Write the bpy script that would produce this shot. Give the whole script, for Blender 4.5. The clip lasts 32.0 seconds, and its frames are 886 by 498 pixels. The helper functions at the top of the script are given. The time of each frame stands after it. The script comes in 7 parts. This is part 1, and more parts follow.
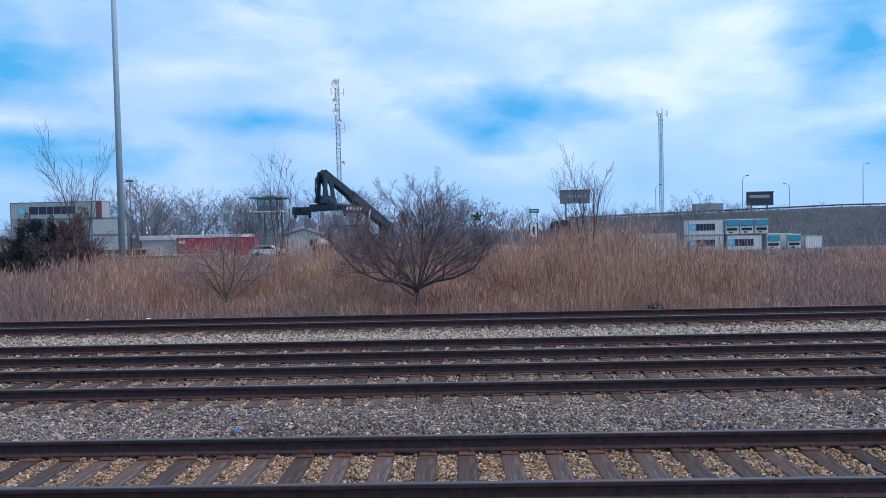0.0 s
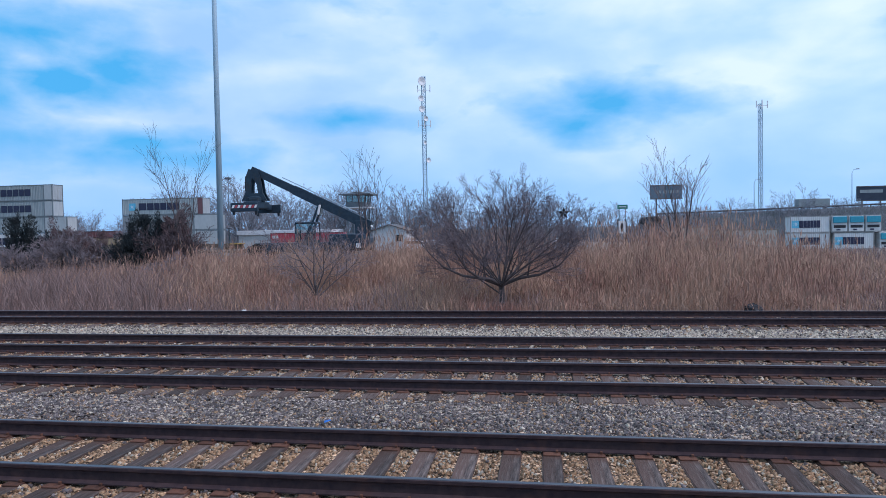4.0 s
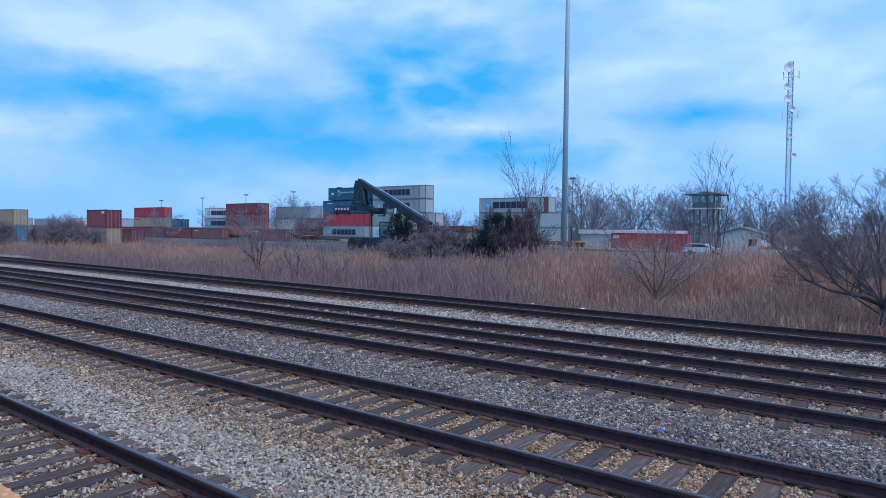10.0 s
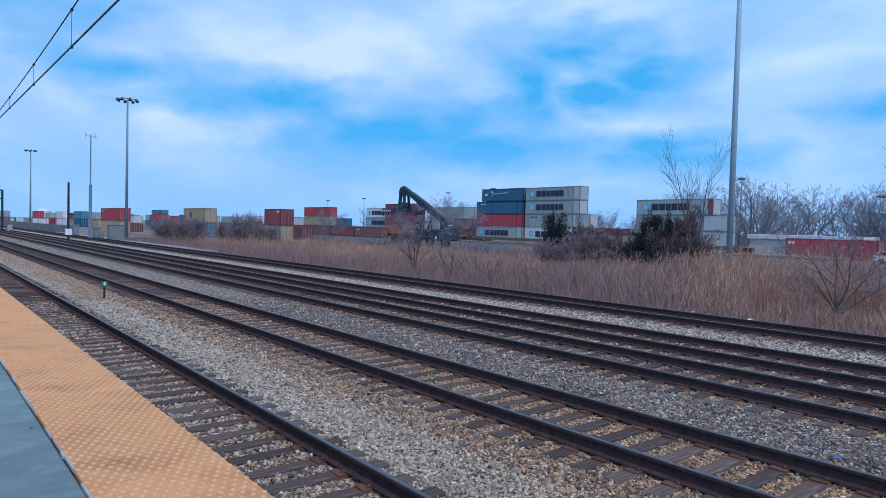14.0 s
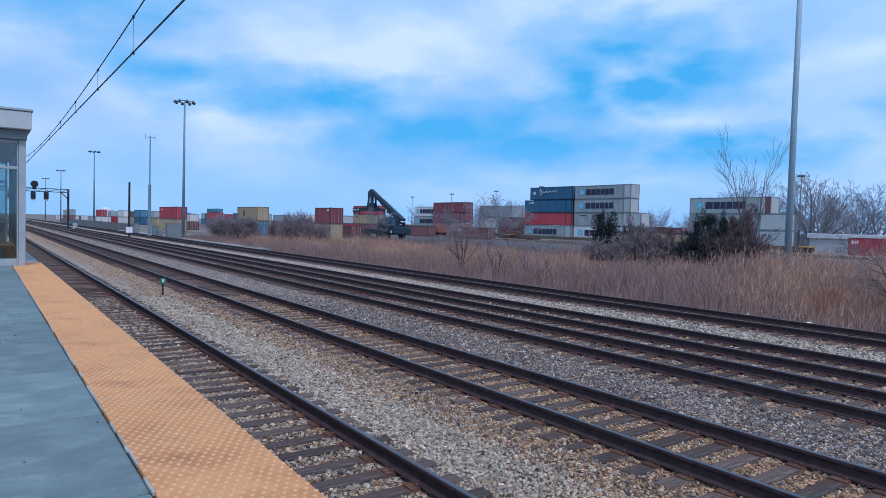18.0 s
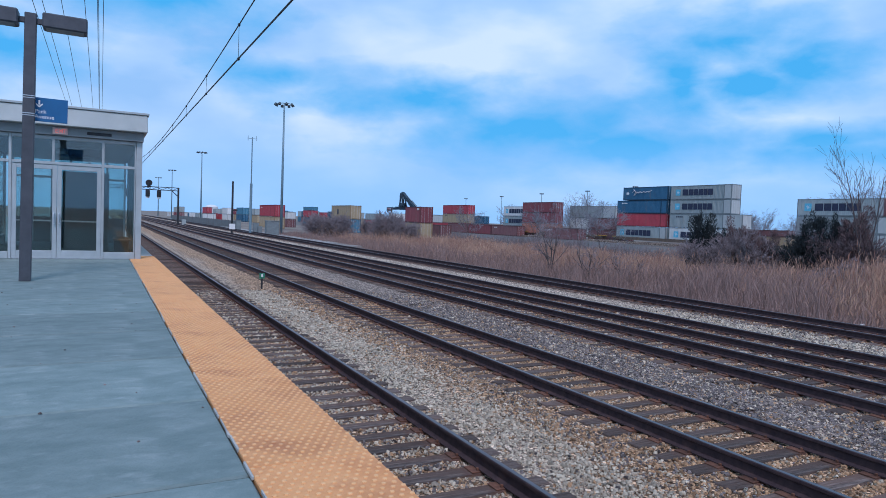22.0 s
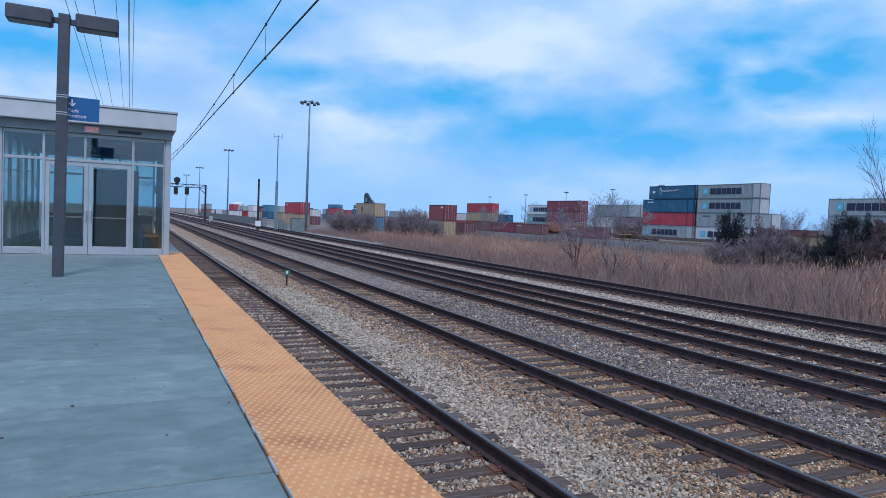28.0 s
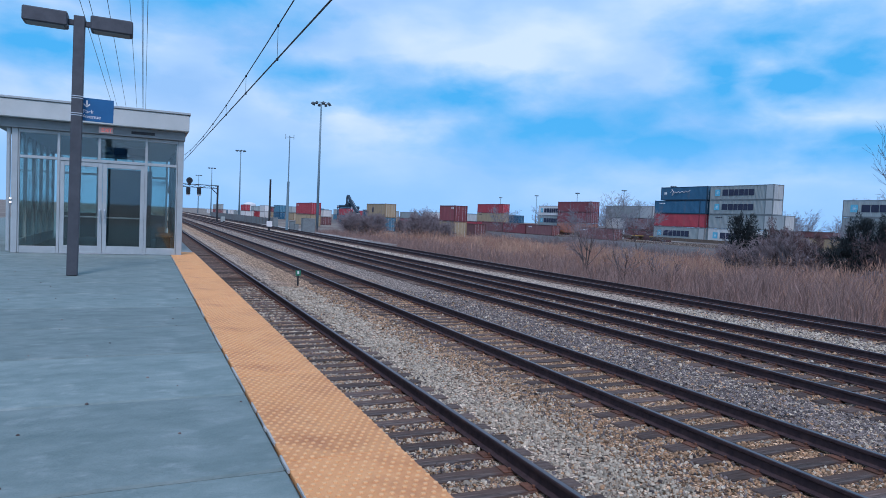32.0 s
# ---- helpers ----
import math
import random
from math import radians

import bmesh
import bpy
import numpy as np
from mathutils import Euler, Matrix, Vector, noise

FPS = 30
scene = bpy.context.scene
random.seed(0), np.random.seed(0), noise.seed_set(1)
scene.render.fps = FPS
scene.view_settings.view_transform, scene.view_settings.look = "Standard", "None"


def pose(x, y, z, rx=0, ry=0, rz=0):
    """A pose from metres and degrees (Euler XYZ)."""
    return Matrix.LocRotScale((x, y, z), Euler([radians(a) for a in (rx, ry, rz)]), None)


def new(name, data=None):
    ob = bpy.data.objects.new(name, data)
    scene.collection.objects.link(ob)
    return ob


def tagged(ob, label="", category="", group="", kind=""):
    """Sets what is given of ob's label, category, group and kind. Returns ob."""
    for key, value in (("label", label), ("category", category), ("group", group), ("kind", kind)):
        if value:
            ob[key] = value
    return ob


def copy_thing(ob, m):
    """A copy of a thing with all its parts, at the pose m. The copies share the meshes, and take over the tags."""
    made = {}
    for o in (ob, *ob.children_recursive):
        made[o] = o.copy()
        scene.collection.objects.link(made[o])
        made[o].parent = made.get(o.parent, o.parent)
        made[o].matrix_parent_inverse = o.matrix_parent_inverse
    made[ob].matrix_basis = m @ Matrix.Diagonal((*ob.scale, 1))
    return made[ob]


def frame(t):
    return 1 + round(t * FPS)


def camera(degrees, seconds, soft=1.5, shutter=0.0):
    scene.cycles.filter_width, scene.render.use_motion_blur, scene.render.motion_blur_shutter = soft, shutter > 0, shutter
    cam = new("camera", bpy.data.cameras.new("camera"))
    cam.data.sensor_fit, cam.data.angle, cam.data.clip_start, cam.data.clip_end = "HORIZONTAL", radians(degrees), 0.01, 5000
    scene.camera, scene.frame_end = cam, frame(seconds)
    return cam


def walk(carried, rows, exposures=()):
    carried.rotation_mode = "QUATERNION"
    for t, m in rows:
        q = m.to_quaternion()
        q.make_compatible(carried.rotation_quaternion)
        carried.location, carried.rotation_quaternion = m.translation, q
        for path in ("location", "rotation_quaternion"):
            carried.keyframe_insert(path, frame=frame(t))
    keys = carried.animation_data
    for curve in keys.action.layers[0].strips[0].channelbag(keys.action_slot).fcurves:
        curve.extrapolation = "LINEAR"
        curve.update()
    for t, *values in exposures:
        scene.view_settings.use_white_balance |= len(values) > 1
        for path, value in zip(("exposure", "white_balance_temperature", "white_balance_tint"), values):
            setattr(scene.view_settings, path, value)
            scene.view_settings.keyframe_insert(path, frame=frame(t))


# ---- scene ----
cam = camera(67.75, 32.0, 0.5)
PATH = [
    (0, pose(-0.000, 0.000, 2.453, 88.44, 1.29, 1.30)),
    (0.5, pose(-0.011, 0.021, 2.455, 88.37, 1.24, 1.79)),
    (1, pose(-0.015, 0.033, 2.455, 88.32, 1.19, 2.68)),
    (1.5, pose(-0.019, 0.035, 2.454, 88.28, 1.16, 3.79)),
    (2, pose(-0.026, 0.032, 2.455, 88.31, 1.13, 5.03)),
    (2.5, pose(-0.030, 0.027, 2.456, 88.35, 0.99, 6.70)),
    (4.5, pose(-0.008, 0.025, 2.472, 88.19, 0.96, 9.94)),
    (5, pose(-0.001, 0.012, 2.475, 88.24, 0.74, 12.57)),
    (5.5, pose(0.001, 0.006, 2.479, 88.25, 0.77, 16.17)),
    (6, pose(-0.009, 0.000, 2.482, 88.25, 0.59, 18.76)),
    (6.5, pose(-0.012, -0.005, 2.484, 88.22, 0.40, 20.76)),
    (7, pose(-0.015, -0.017, 2.485, 88.25, 0.20, 23.25)),
    (7.5, pose(-0.011, -0.026, 2.492, 88.23, -0.06, 26.44)),
    (8, pose(-0.001, -0.044, 2.497, 88.26, -0.16, 29.87)),
    (8.5, pose(0.008, -0.066, 2.503, 88.28, -0.32, 32.57)),
    (9, pose(0.022, -0.094, 2.510, 88.28, -0.38, 34.09)),
    (9.5, pose(0.038, -0.120, 2.523, 88.30, -0.54, 35.68)),
    (10, pose(0.050, -0.143, 2.538, 88.27, -0.69, 37.61)),
    (10.5, pose(0.062, -0.169, 2.547, 88.34, -0.74, 38.78)),
    (11, pose(0.073, -0.197, 2.560, 88.25, -1.13, 40.21)),
    (11.5, pose(0.080, -0.223, 2.572, 88.26, -1.23, 42.49)),
    (12, pose(0.087, -0.236, 2.582, 88.12, -1.38, 45.10)),
    (12.5, pose(0.100, -0.236, 2.579, 88.15, -1.27, 47.04)),
    (13, pose(0.112, -0.249, 2.578, 88.14, -1.35, 48.67)),
    (13.5, pose(0.129, -0.276, 2.565, 88.21, -1.41, 49.82)),
    (14, pose(0.139, -0.280, 2.571, 88.10, -1.48, 50.77)),
    (14.5, pose(0.143, -0.280, 2.575, 88.06, -1.41, 51.44)),
    (16.5, pose(0.137, -0.297, 2.600, 87.94, -1.58, 53.73)),
    (17, pose(0.140, -0.298, 2.601, 87.95, -1.62, 53.93)),
    (17.5, pose(0.147, -0.300, 2.602, 87.93, -1.59, 54.34)),
    (18, pose(0.151, -0.298, 2.605, 87.85, -1.55, 54.91)),
    (18.5, pose(0.155, -0.300, 2.604, 87.87, -1.61, 55.67)),
    (19, pose(0.157, -0.299, 2.607, 87.82, -1.64, 56.67)),
    (19.5, pose(0.155, -0.305, 2.606, 87.79, -1.78, 57.78)),
    (20, pose(0.158, -0.305, 2.608, 87.73, -1.84, 59.16)),
    (20.5, pose(0.160, -0.309, 2.608, 87.70, -1.96, 60.46)),
    (21, pose(0.163, -0.307, 2.610, 87.62, -2.01, 61.48)),
    (21.5, pose(0.169, -0.311, 2.614, 87.59, -2.11, 62.27)),
    (22, pose(0.167, -0.311, 2.613, 87.56, -2.13, 62.62)),
    (22.5, pose(0.167, -0.311, 2.612, 87.56, -2.16, 62.82)),
    (23, pose(0.164, -0.309, 2.606, 87.63, -2.09, 62.80)),
    (23.5, pose(0.166, -0.310, 2.611, 87.57, -2.21, 62.85)),
    (24, pose(0.167, -0.311, 2.612, 87.55, -2.27, 63.00)),
    (24.5, pose(0.170, -0.313, 2.614, 87.50, -2.28, 63.32)),
    (25, pose(0.176, -0.314, 2.615, 87.49, -2.33, 63.73)),
    (25.5, pose(0.179, -0.315, 2.618, 87.44, -2.37, 64.18)),
    (27.5, pose(0.180, -0.319, 2.619, 87.36, -2.50, 64.83)),
    (28, pose(0.185, -0.318, 2.621, 87.31, -2.41, 64.68)),
    (28.5, pose(0.187, -0.317, 2.620, 87.36, -2.44, 64.42)),
    (29, pose(0.189, -0.318, 2.619, 87.42, -2.48, 64.23)),
    (29.5, pose(0.186, -0.316, 2.619, 87.40, -2.43, 63.95)),
    (30, pose(0.185, -0.319, 2.618, 87.42, -2.45, 63.94)),
    (30.5, pose(0.187, -0.318, 2.621, 87.38, -2.45, 64.26)),
    (31, pose(0.193, -0.320, 2.620, 87.39, -2.51, 64.69)),
    (31.5, pose(0.194, -0.319, 2.623, 87.32, -2.50, 65.21)),
    (32, pose(0.194, -0.325, 2.623, 87.33, -2.55, 65.60)),
]
EXPOSURES = [(0.0, 0.0, 6020, 26), (3.0, 0.0, 5980, 26), (6.0, -0.03, 5760, 25), (7.0, -0.05, 5600, 25), (8.5, -0.08, 5300, 23), (12.3, -0.11, 5240, 23), (14.0, -0.11, 5500, 24), (17.0, -0.10, 5580, 25), (21.0, -0.08, 5700, 25), (32.0, -0.06, 5740, 25)]
walk(cam, PATH, EXPOSURES)
SKY_SHIFT = 2.7
FIELD_Y = 20.9
# plan of the platform end, metres
PLAT_Z, EDGE_Y, STRIP_W, SEAM_X, STRIP_END = 1.344, 1.0, 0.64, -3.13, -18.0
SH_X, SH_Y0, SH_Y1, SH_H, SH_TRANSOM, SH_SCALE = -18.42, -3.20, 0.61, 2.96, 2.28, 1.0
LAMP_X, LAMP_Y, LAMP_H, LAMP_LEAN, SIGN_Z = -12.9, -1.43, 4.45, 0.6, 2.78

# ---- world, sun ----
SUN_EL, SUN_AZ = radians(50), radians(108)
world = bpy.data.worlds.new("sky")
scene.world = world
world.use_nodes = True
wt = world.node_tree
wt.nodes.clear()


def wnode(kind, **inputs):
    n = wt.nodes.new(kind)
    for k, v in inputs.items():
        n.inputs[k].default_value = v
    return n


def wmath(op, a, b):
    n = wt.nodes.new("ShaderNodeMath")
    n.operation = op
    for i, v in enumerate((a, b)):
        if isinstance(v, (int, float)):
            n.inputs[i].default_value = v
        else:
            wt.links.new(v, n.inputs[i])
    return n.outputs[0]


def wramp(fac, stops):
    n = wt.nodes.new("ShaderNodeValToRGB")
    n.color_ramp.elements[0].position, n.color_ramp.elements[1].position = stops[0][0], stops[-1][0]
    n.color_ramp.elements[0].color, n.color_ramp.elements[1].color = (*stops[0][1], 1), (*stops[-1][1], 1)
    for p, c in stops[1:-1]:
        n.color_ramp.elements.new(p).color = (*c, 1)
    wt.links.new(fac, n.inputs[0])
    return n.outputs[0]


def wmix(fac, a, b):
    n = wt.nodes.new("ShaderNodeMix")
    n.data_type = "RGBA"
    for sock, v in ((n.inputs[0], fac), (n.inputs[6], a), (n.inputs[7], b)):
        if isinstance(v, (int, float)):
            sock.default_value = v
        elif isinstance(v, tuple):
            sock.default_value = (*v, 1)
        else:
            wt.links.new(v, sock)
    return n.outputs[2]


w_out = wnode("ShaderNodeOutputWorld")
w_bg = wnode("ShaderNodeBackground", Strength=0.1)
w_sky = wnode("ShaderNodeTexSky")
w_sky.sky_type, w_sky.sun_disc, w_sky.sun_elevation, w_sky.sun_rotation = "NISHITA", False, SUN_EL, SUN_AZ
w_sky.air_density, w_sky.dust_density, w_sky.ozone_density = 1.0, 0.6, 2.0
w_co = wnode("ShaderNodeTexCoord")
w_sep = wnode("ShaderNodeSeparateXYZ")
wt.links.new(w_co.outputs["Generated"], w_sep.inputs[0])
w_up = wmath("MAXIMUM", w_sep.outputs[2], 0.0)
w_flat = wmath("SQRT", wmath("SUBTRACT", 1.0001, wmath("MULTIPLY", w_up, w_up)), 0.0)
w_rise = wmath("DIVIDE", w_up, w_flat)
w_turn = wmath("ARCTAN2", wmath("MULTIPLY", w_sep.outputs[0], -1.0), w_sep.outputs[1])
w_com = wnode("ShaderNodeCombineXYZ", Z=SKY_SHIFT)
wt.links.new(wmath("MULTIPLY", w_turn, 6.0), w_com.inputs[0])
wt.links.new(wmath("MULTIPLY", w_rise, 12.0), w_com.inputs[1])
w_wisp = wnode("ShaderNodeTexNoise", Scale=1.9, Detail=6.0, Roughness=0.52, Distortion=0.15)
w_puff = wnode("ShaderNodeTexNoise", Scale=0.85, Detail=5.0, Roughness=0.45, Distortion=0.1)
for w_n in (w_wisp, w_puff):
    wt.links.new(w_com.outputs[0], w_n.inputs["Vector"])
# openings of blue between the clouds: bearing, rise, half width, half height
OPENINGS = ((34.5, 0.215, 4.0, 0.034), (31, 0.105, 7, 0.022), (-5.6, 0.178, 6.0, 0.026), (-3.6, 0.152, 3.6, 0.024), (-31, 0.24, 3.4, 0.05), (-33, 0.10, 4, 0.02),
            (65.5, 0.180, 8.0, 0.030), (54.0, 0.135, 10.0, 0.045), (47, 0.118, 8.0, 0.034), (43.2, 0.195, 3.0, 0.070), (39.5, 0.265, 5.0, 0.036), (38.4, 0.202, 6.0, 0.030), (33, 0.125, 5.0, 0.018), (78.7, 0.200, 3.6, 0.018),
            (86, 0.29, 6.5, 0.03), (97, 0.20, 5, 0.03), (16.5, 0.165, 4.0, 0.014), (120, 0.25, 12, 0.05), (160, 0.2, 14, 0.05), (-70, 0.22, 14, 0.05), (-120, 0.2, 16, 0.06), (20, 0.7, 25, 0.2), (-90, 1.1, 30, 0.3), (110, 1.0, 25, 0.25))
w_gap = None
for az, rise, wide, tall in OPENINGS:
    a = wmath("DIVIDE", wmath("SUBTRACT", w_turn, radians(az)), radians(wide))
    b = wmath("DIVIDE", wmath("SUBTRACT", w_rise, rise), tall)
    d = wmath("SQRT", wmath("ADD", wmath("MULTIPLY", a, a), wmath("MULTIPLY", b, b)), 0.0)
    w_gap = d if w_gap is None else wmath("MINIMUM", w_gap, d)
w_edge = wmath("ADD", w_gap, wmath("MULTIPLY", wmath("SUBTRACT", w_wisp.outputs[0], 0.5), 2.6))
w_cover = wramp(wmath("MULTIPLY", w_edge, 0.5), [(0.08, (0.0, 0.0, 0.0)), (0.5, (0.42, 0.42, 0.42)), (0.95, (0.93, 0.93, 0.93))])
w_cloud = wramp(w_puff.outputs[0], [(0.33, (3.9, 6.7, 9.2)), (0.5, (5.2, 7.8, 9.7)), (0.68, (7.8, 9.6, 10.2))])
# the overcast is brighter on the sun's side
w_lit = wnode("ShaderNodeVectorMath")
w_lit.operation = "SCALE"
wt.links.new(w_cloud, w_lit.inputs[0])
wt.links.new(wmath("ADD", wmath("MULTIPLY", w_sep.outputs[0], 0.11), 1.02), w_lit.inputs["Scale"])
w_cloud = w_lit.outputs[0]
w_haze = wramp(w_rise, [(0.0, (1, 1, 1)), (0.06, (0.8, 0.8, 0.8)), (0.13, (0.0, 0.0, 0.0))])
w_deep = wmix(1.0, w_sky.outputs[0], (0.5, 0.5, 0.5))
w_deep.node.blend_type = "MULTIPLY"
w_blue = wmix(0.80, w_deep, (0.75, 5.5, 9.3))
w_all = wmix(w_cover, w_blue, w_cloud)
wt.links.new(wmix(wmath("MULTIPLY", w_haze, 0.75), w_all, (3.0, 6.2, 9.3)), w_bg.inputs["Color"])
wt.links.new(w_bg.outputs[0], w_out.inputs[0])

sun = new("sun", bpy.data.lights.new("sun", "SUN"))
sun.data.energy, sun.data.angle, sun.data.color = 1.9, radians(12), (1.0, 0.89, 0.81)
sun_way = Vector((math.sin(SUN_AZ) * math.cos(SUN_EL), math.cos(SUN_AZ) * math.cos(SUN_EL), math.sin(SUN_EL)))
sun.matrix_world = sun_way.to_track_quat("Z", "Y").to_matrix().to_4x4()

# ---- mesh tools ----
class Shape:
    """Collects plain geometry for one mesh."""

    def __init__(self):
        self.v, self.f = [], []

    def poly(self, points):
        n = len(self.v)
        self.v += [tuple(p) for p in points]
        self.f.append(tuple(range(n, n + len(points))))
        return self

    def box(self, x0, x1, y0, y1, z0, z1, bev=0.0, m=None):
        """A box, its edges chamfered by bev."""
        n = len(self.v)
        if bev <= 0:
            vs = [(x, y, z) for x in (x0, x1) for y in (y0, y1) for z in (z0, z1)]
            fs = [(0, 1, 3, 2), (4, 6, 7, 5), (0, 4, 5, 1), (2, 3, 7, 6), (0, 2, 6, 4), (1, 5, 7, 3)]
        else:
            vs, at = [], {}
            for i, x in enumerate((x0, x1)):
                for j, y in enumerate((y0, y1)):
                    for k, z in enumerate((z0, z1)):
                        sx, sy, sz = (bev, -bev)[i], (bev, -bev)[j], (bev, -bev)[k]
                        for a, p in enumerate(((x, y + sy, z + sz), (x + sx, y, z + sz), (x + sx, y + sy, z))):
                            at[i, j, k, a] = len(vs)
                            vs.append(p)
            fs = []
            for i in (0, 1):
                q = [(0, 0), (0, 1), (1, 1), (1, 0)]
                q = q if i == 0 else q[::-1]
                fs.append(tuple(at[i, j, k, 0] for j, k in q))
                fs.append(tuple(at[j, i, k, 1] for j, k in q[::-1]))
                fs.append(tuple(at[j, k, i, 2] for j, k in q))
            for j in (0, 1):
                for k in (0, 1):
                    fs.append((at[0, j, k, 1], at[1, j, k, 1], at[1, j, k, 2], at[0, j, k, 2]))
                    fs.append((at[j, 0, k, 0], at[j, 1, k, 0], at[j, 1, k, 2], at[j, 0, k, 2]))
                    fs.append((at[j, k, 0, 0], at[j, k, 1, 0], at[j, k, 1, 1], at[j, k, 0, 1]))
            for i in (0, 1):
                for j in (0, 1):
                    for k in (0, 1):
                        fs.append((at[i, j, k, 0], at[i, j, k, 1], at[i, j, k, 2]))
        if m is not None:
            vs = [tuple(m @ Vector(p)) for p in vs]
        self.v += vs
        self.f += [tuple(n + a for a in f) for f in fs]
        return self

    def tube(self, points, radii, sides=6, caps=True):
        """A round bar through points, one radius for each."""
        n = len(self.v)
        pts = [Vector(p) for p in points]
        for i, p in enumerate(pts):
            d = (pts[min(i + 1, len(pts) - 1)] - pts[max(i - 1, 0)])
            d = d.normalized() if d.length > 1e-9 else Vector((0, 0, 1))
            a = d.cross(Vector((0, 0, 1)) if abs(d.z) < 0.9 else Vector((1, 0, 0))).normalized()
            b = d.cross(a)
            for s in range(sides):
                w = 2 * math.pi * s / sides
                self.v.append(tuple(p + (a * math.cos(w) + b * math.sin(w)) * radii[i]))
        for i in range(len(pts) - 1):
            for s in range(sides):
                u, w = n + i * sides, (s + 1) % sides
                self.f.append((u + s, u + w, u + sides + w, u + sides + s))
        if caps:
            self.f.append(tuple(n + s for s in range(sides))[::-1])
            e = n + (len(pts) - 1) * sides
            self.f.append(tuple(e + s for s in range(sides)))
        return self

    def lathe(self, rings, sides=12, centre=(0, 0)):
        """Rings of (radius, z) turned about an upright axis."""
        n = len(self.v)
        for r, z in rings:
            for s in range(sides):
                w = 2 * math.pi * s / sides
                self.v.append((centre[0] + r * math.cos(w), centre[1] + r * math.sin(w), z))
        for i in range(len(rings) - 1):
            for s in range(sides):
                u, w = n + i * sides, (s + 1) % sides
                self.f.append((u + s, u + w, u + sides + w, u + sides + s))
        self.f.append(tuple(n + s for s in range(sides))[::-1])
        e = n + (len(rings) - 1) * sides
        self.f.append(tuple(e + s for s in range(sides)))
        return self

    def profile_x(self, outline, x0, x1):
        """An outline in (y, z), counter-clockwise seen from +x, drawn out along x."""
        n, c = len(self.v), len(outline)
        self.v += [(x0, y, z) for y, z in outline] + [(x1, y, z) for y, z in outline]
        for i in range(c):
            j = (i + 1) % c
            self.f.append((n + i, n + j, n + c + j, n + c + i))
        self.f.append(tuple(n + i for i in range(c))[::-1])
        self.f.append(tuple(n + c + i for i in range(c)))
        return self

    def moved(self, m):
        self.v = [tuple(m @ Vector(p)) for p in self.v]
        return self


def mesh_of(name, shape, material, smooth=False):
    me = bpy.data.meshes.new(name)
    me.from_pydata(shape.v, [], shape.f)
    me.materials.append(material)
    if smooth:
        me.polygons.foreach_set("use_smooth", [True] * len(me.polygons))
    me.update()
    return me


def part(name, shape, material, parent=None, label="", smooth=False, m=None):
    """One mesh object, under a thing or a part. shape: a Shape or a ready mesh."""
    me = mesh_of(name, shape, material, smooth) if isinstance(shape, Shape) else shape
    ob = new(name, me)
    ob.parent = parent
    if m is not None:
        ob.matrix_basis = m
    return tagged(ob, label)


def thing(name, label, category, m=None, group="", kind=""):
    ob = new(name)
    ob.empty_display_size = 0.2
    if m is not None:
        ob.matrix_basis = m
    return tagged(ob, label, category, group, kind)


def mesh_from_arrays(name, verts, faces, material):
    """Fast mesh of equal-sided faces from numpy arrays."""
    me = bpy.data.meshes.new(name)
    k = faces.shape[1]
    me.vertices.add(len(verts))
    me.vertices.foreach_set("co", verts.astype(np.float32).ravel())
    me.loops.add(faces.size)
    me.loops.foreach_set("vertex_index", faces.astype(np.int32).ravel())
    me.polygons.add(len(faces))
    me.polygons.foreach_set("loop_start", np.arange(0, faces.size, k, dtype=np.int32))
    me.polygons.foreach_set("loop_total", np.full(len(faces), k, dtype=np.int32))
    me.materials.append(material)
    me.update(calc_edges=True)
    return me


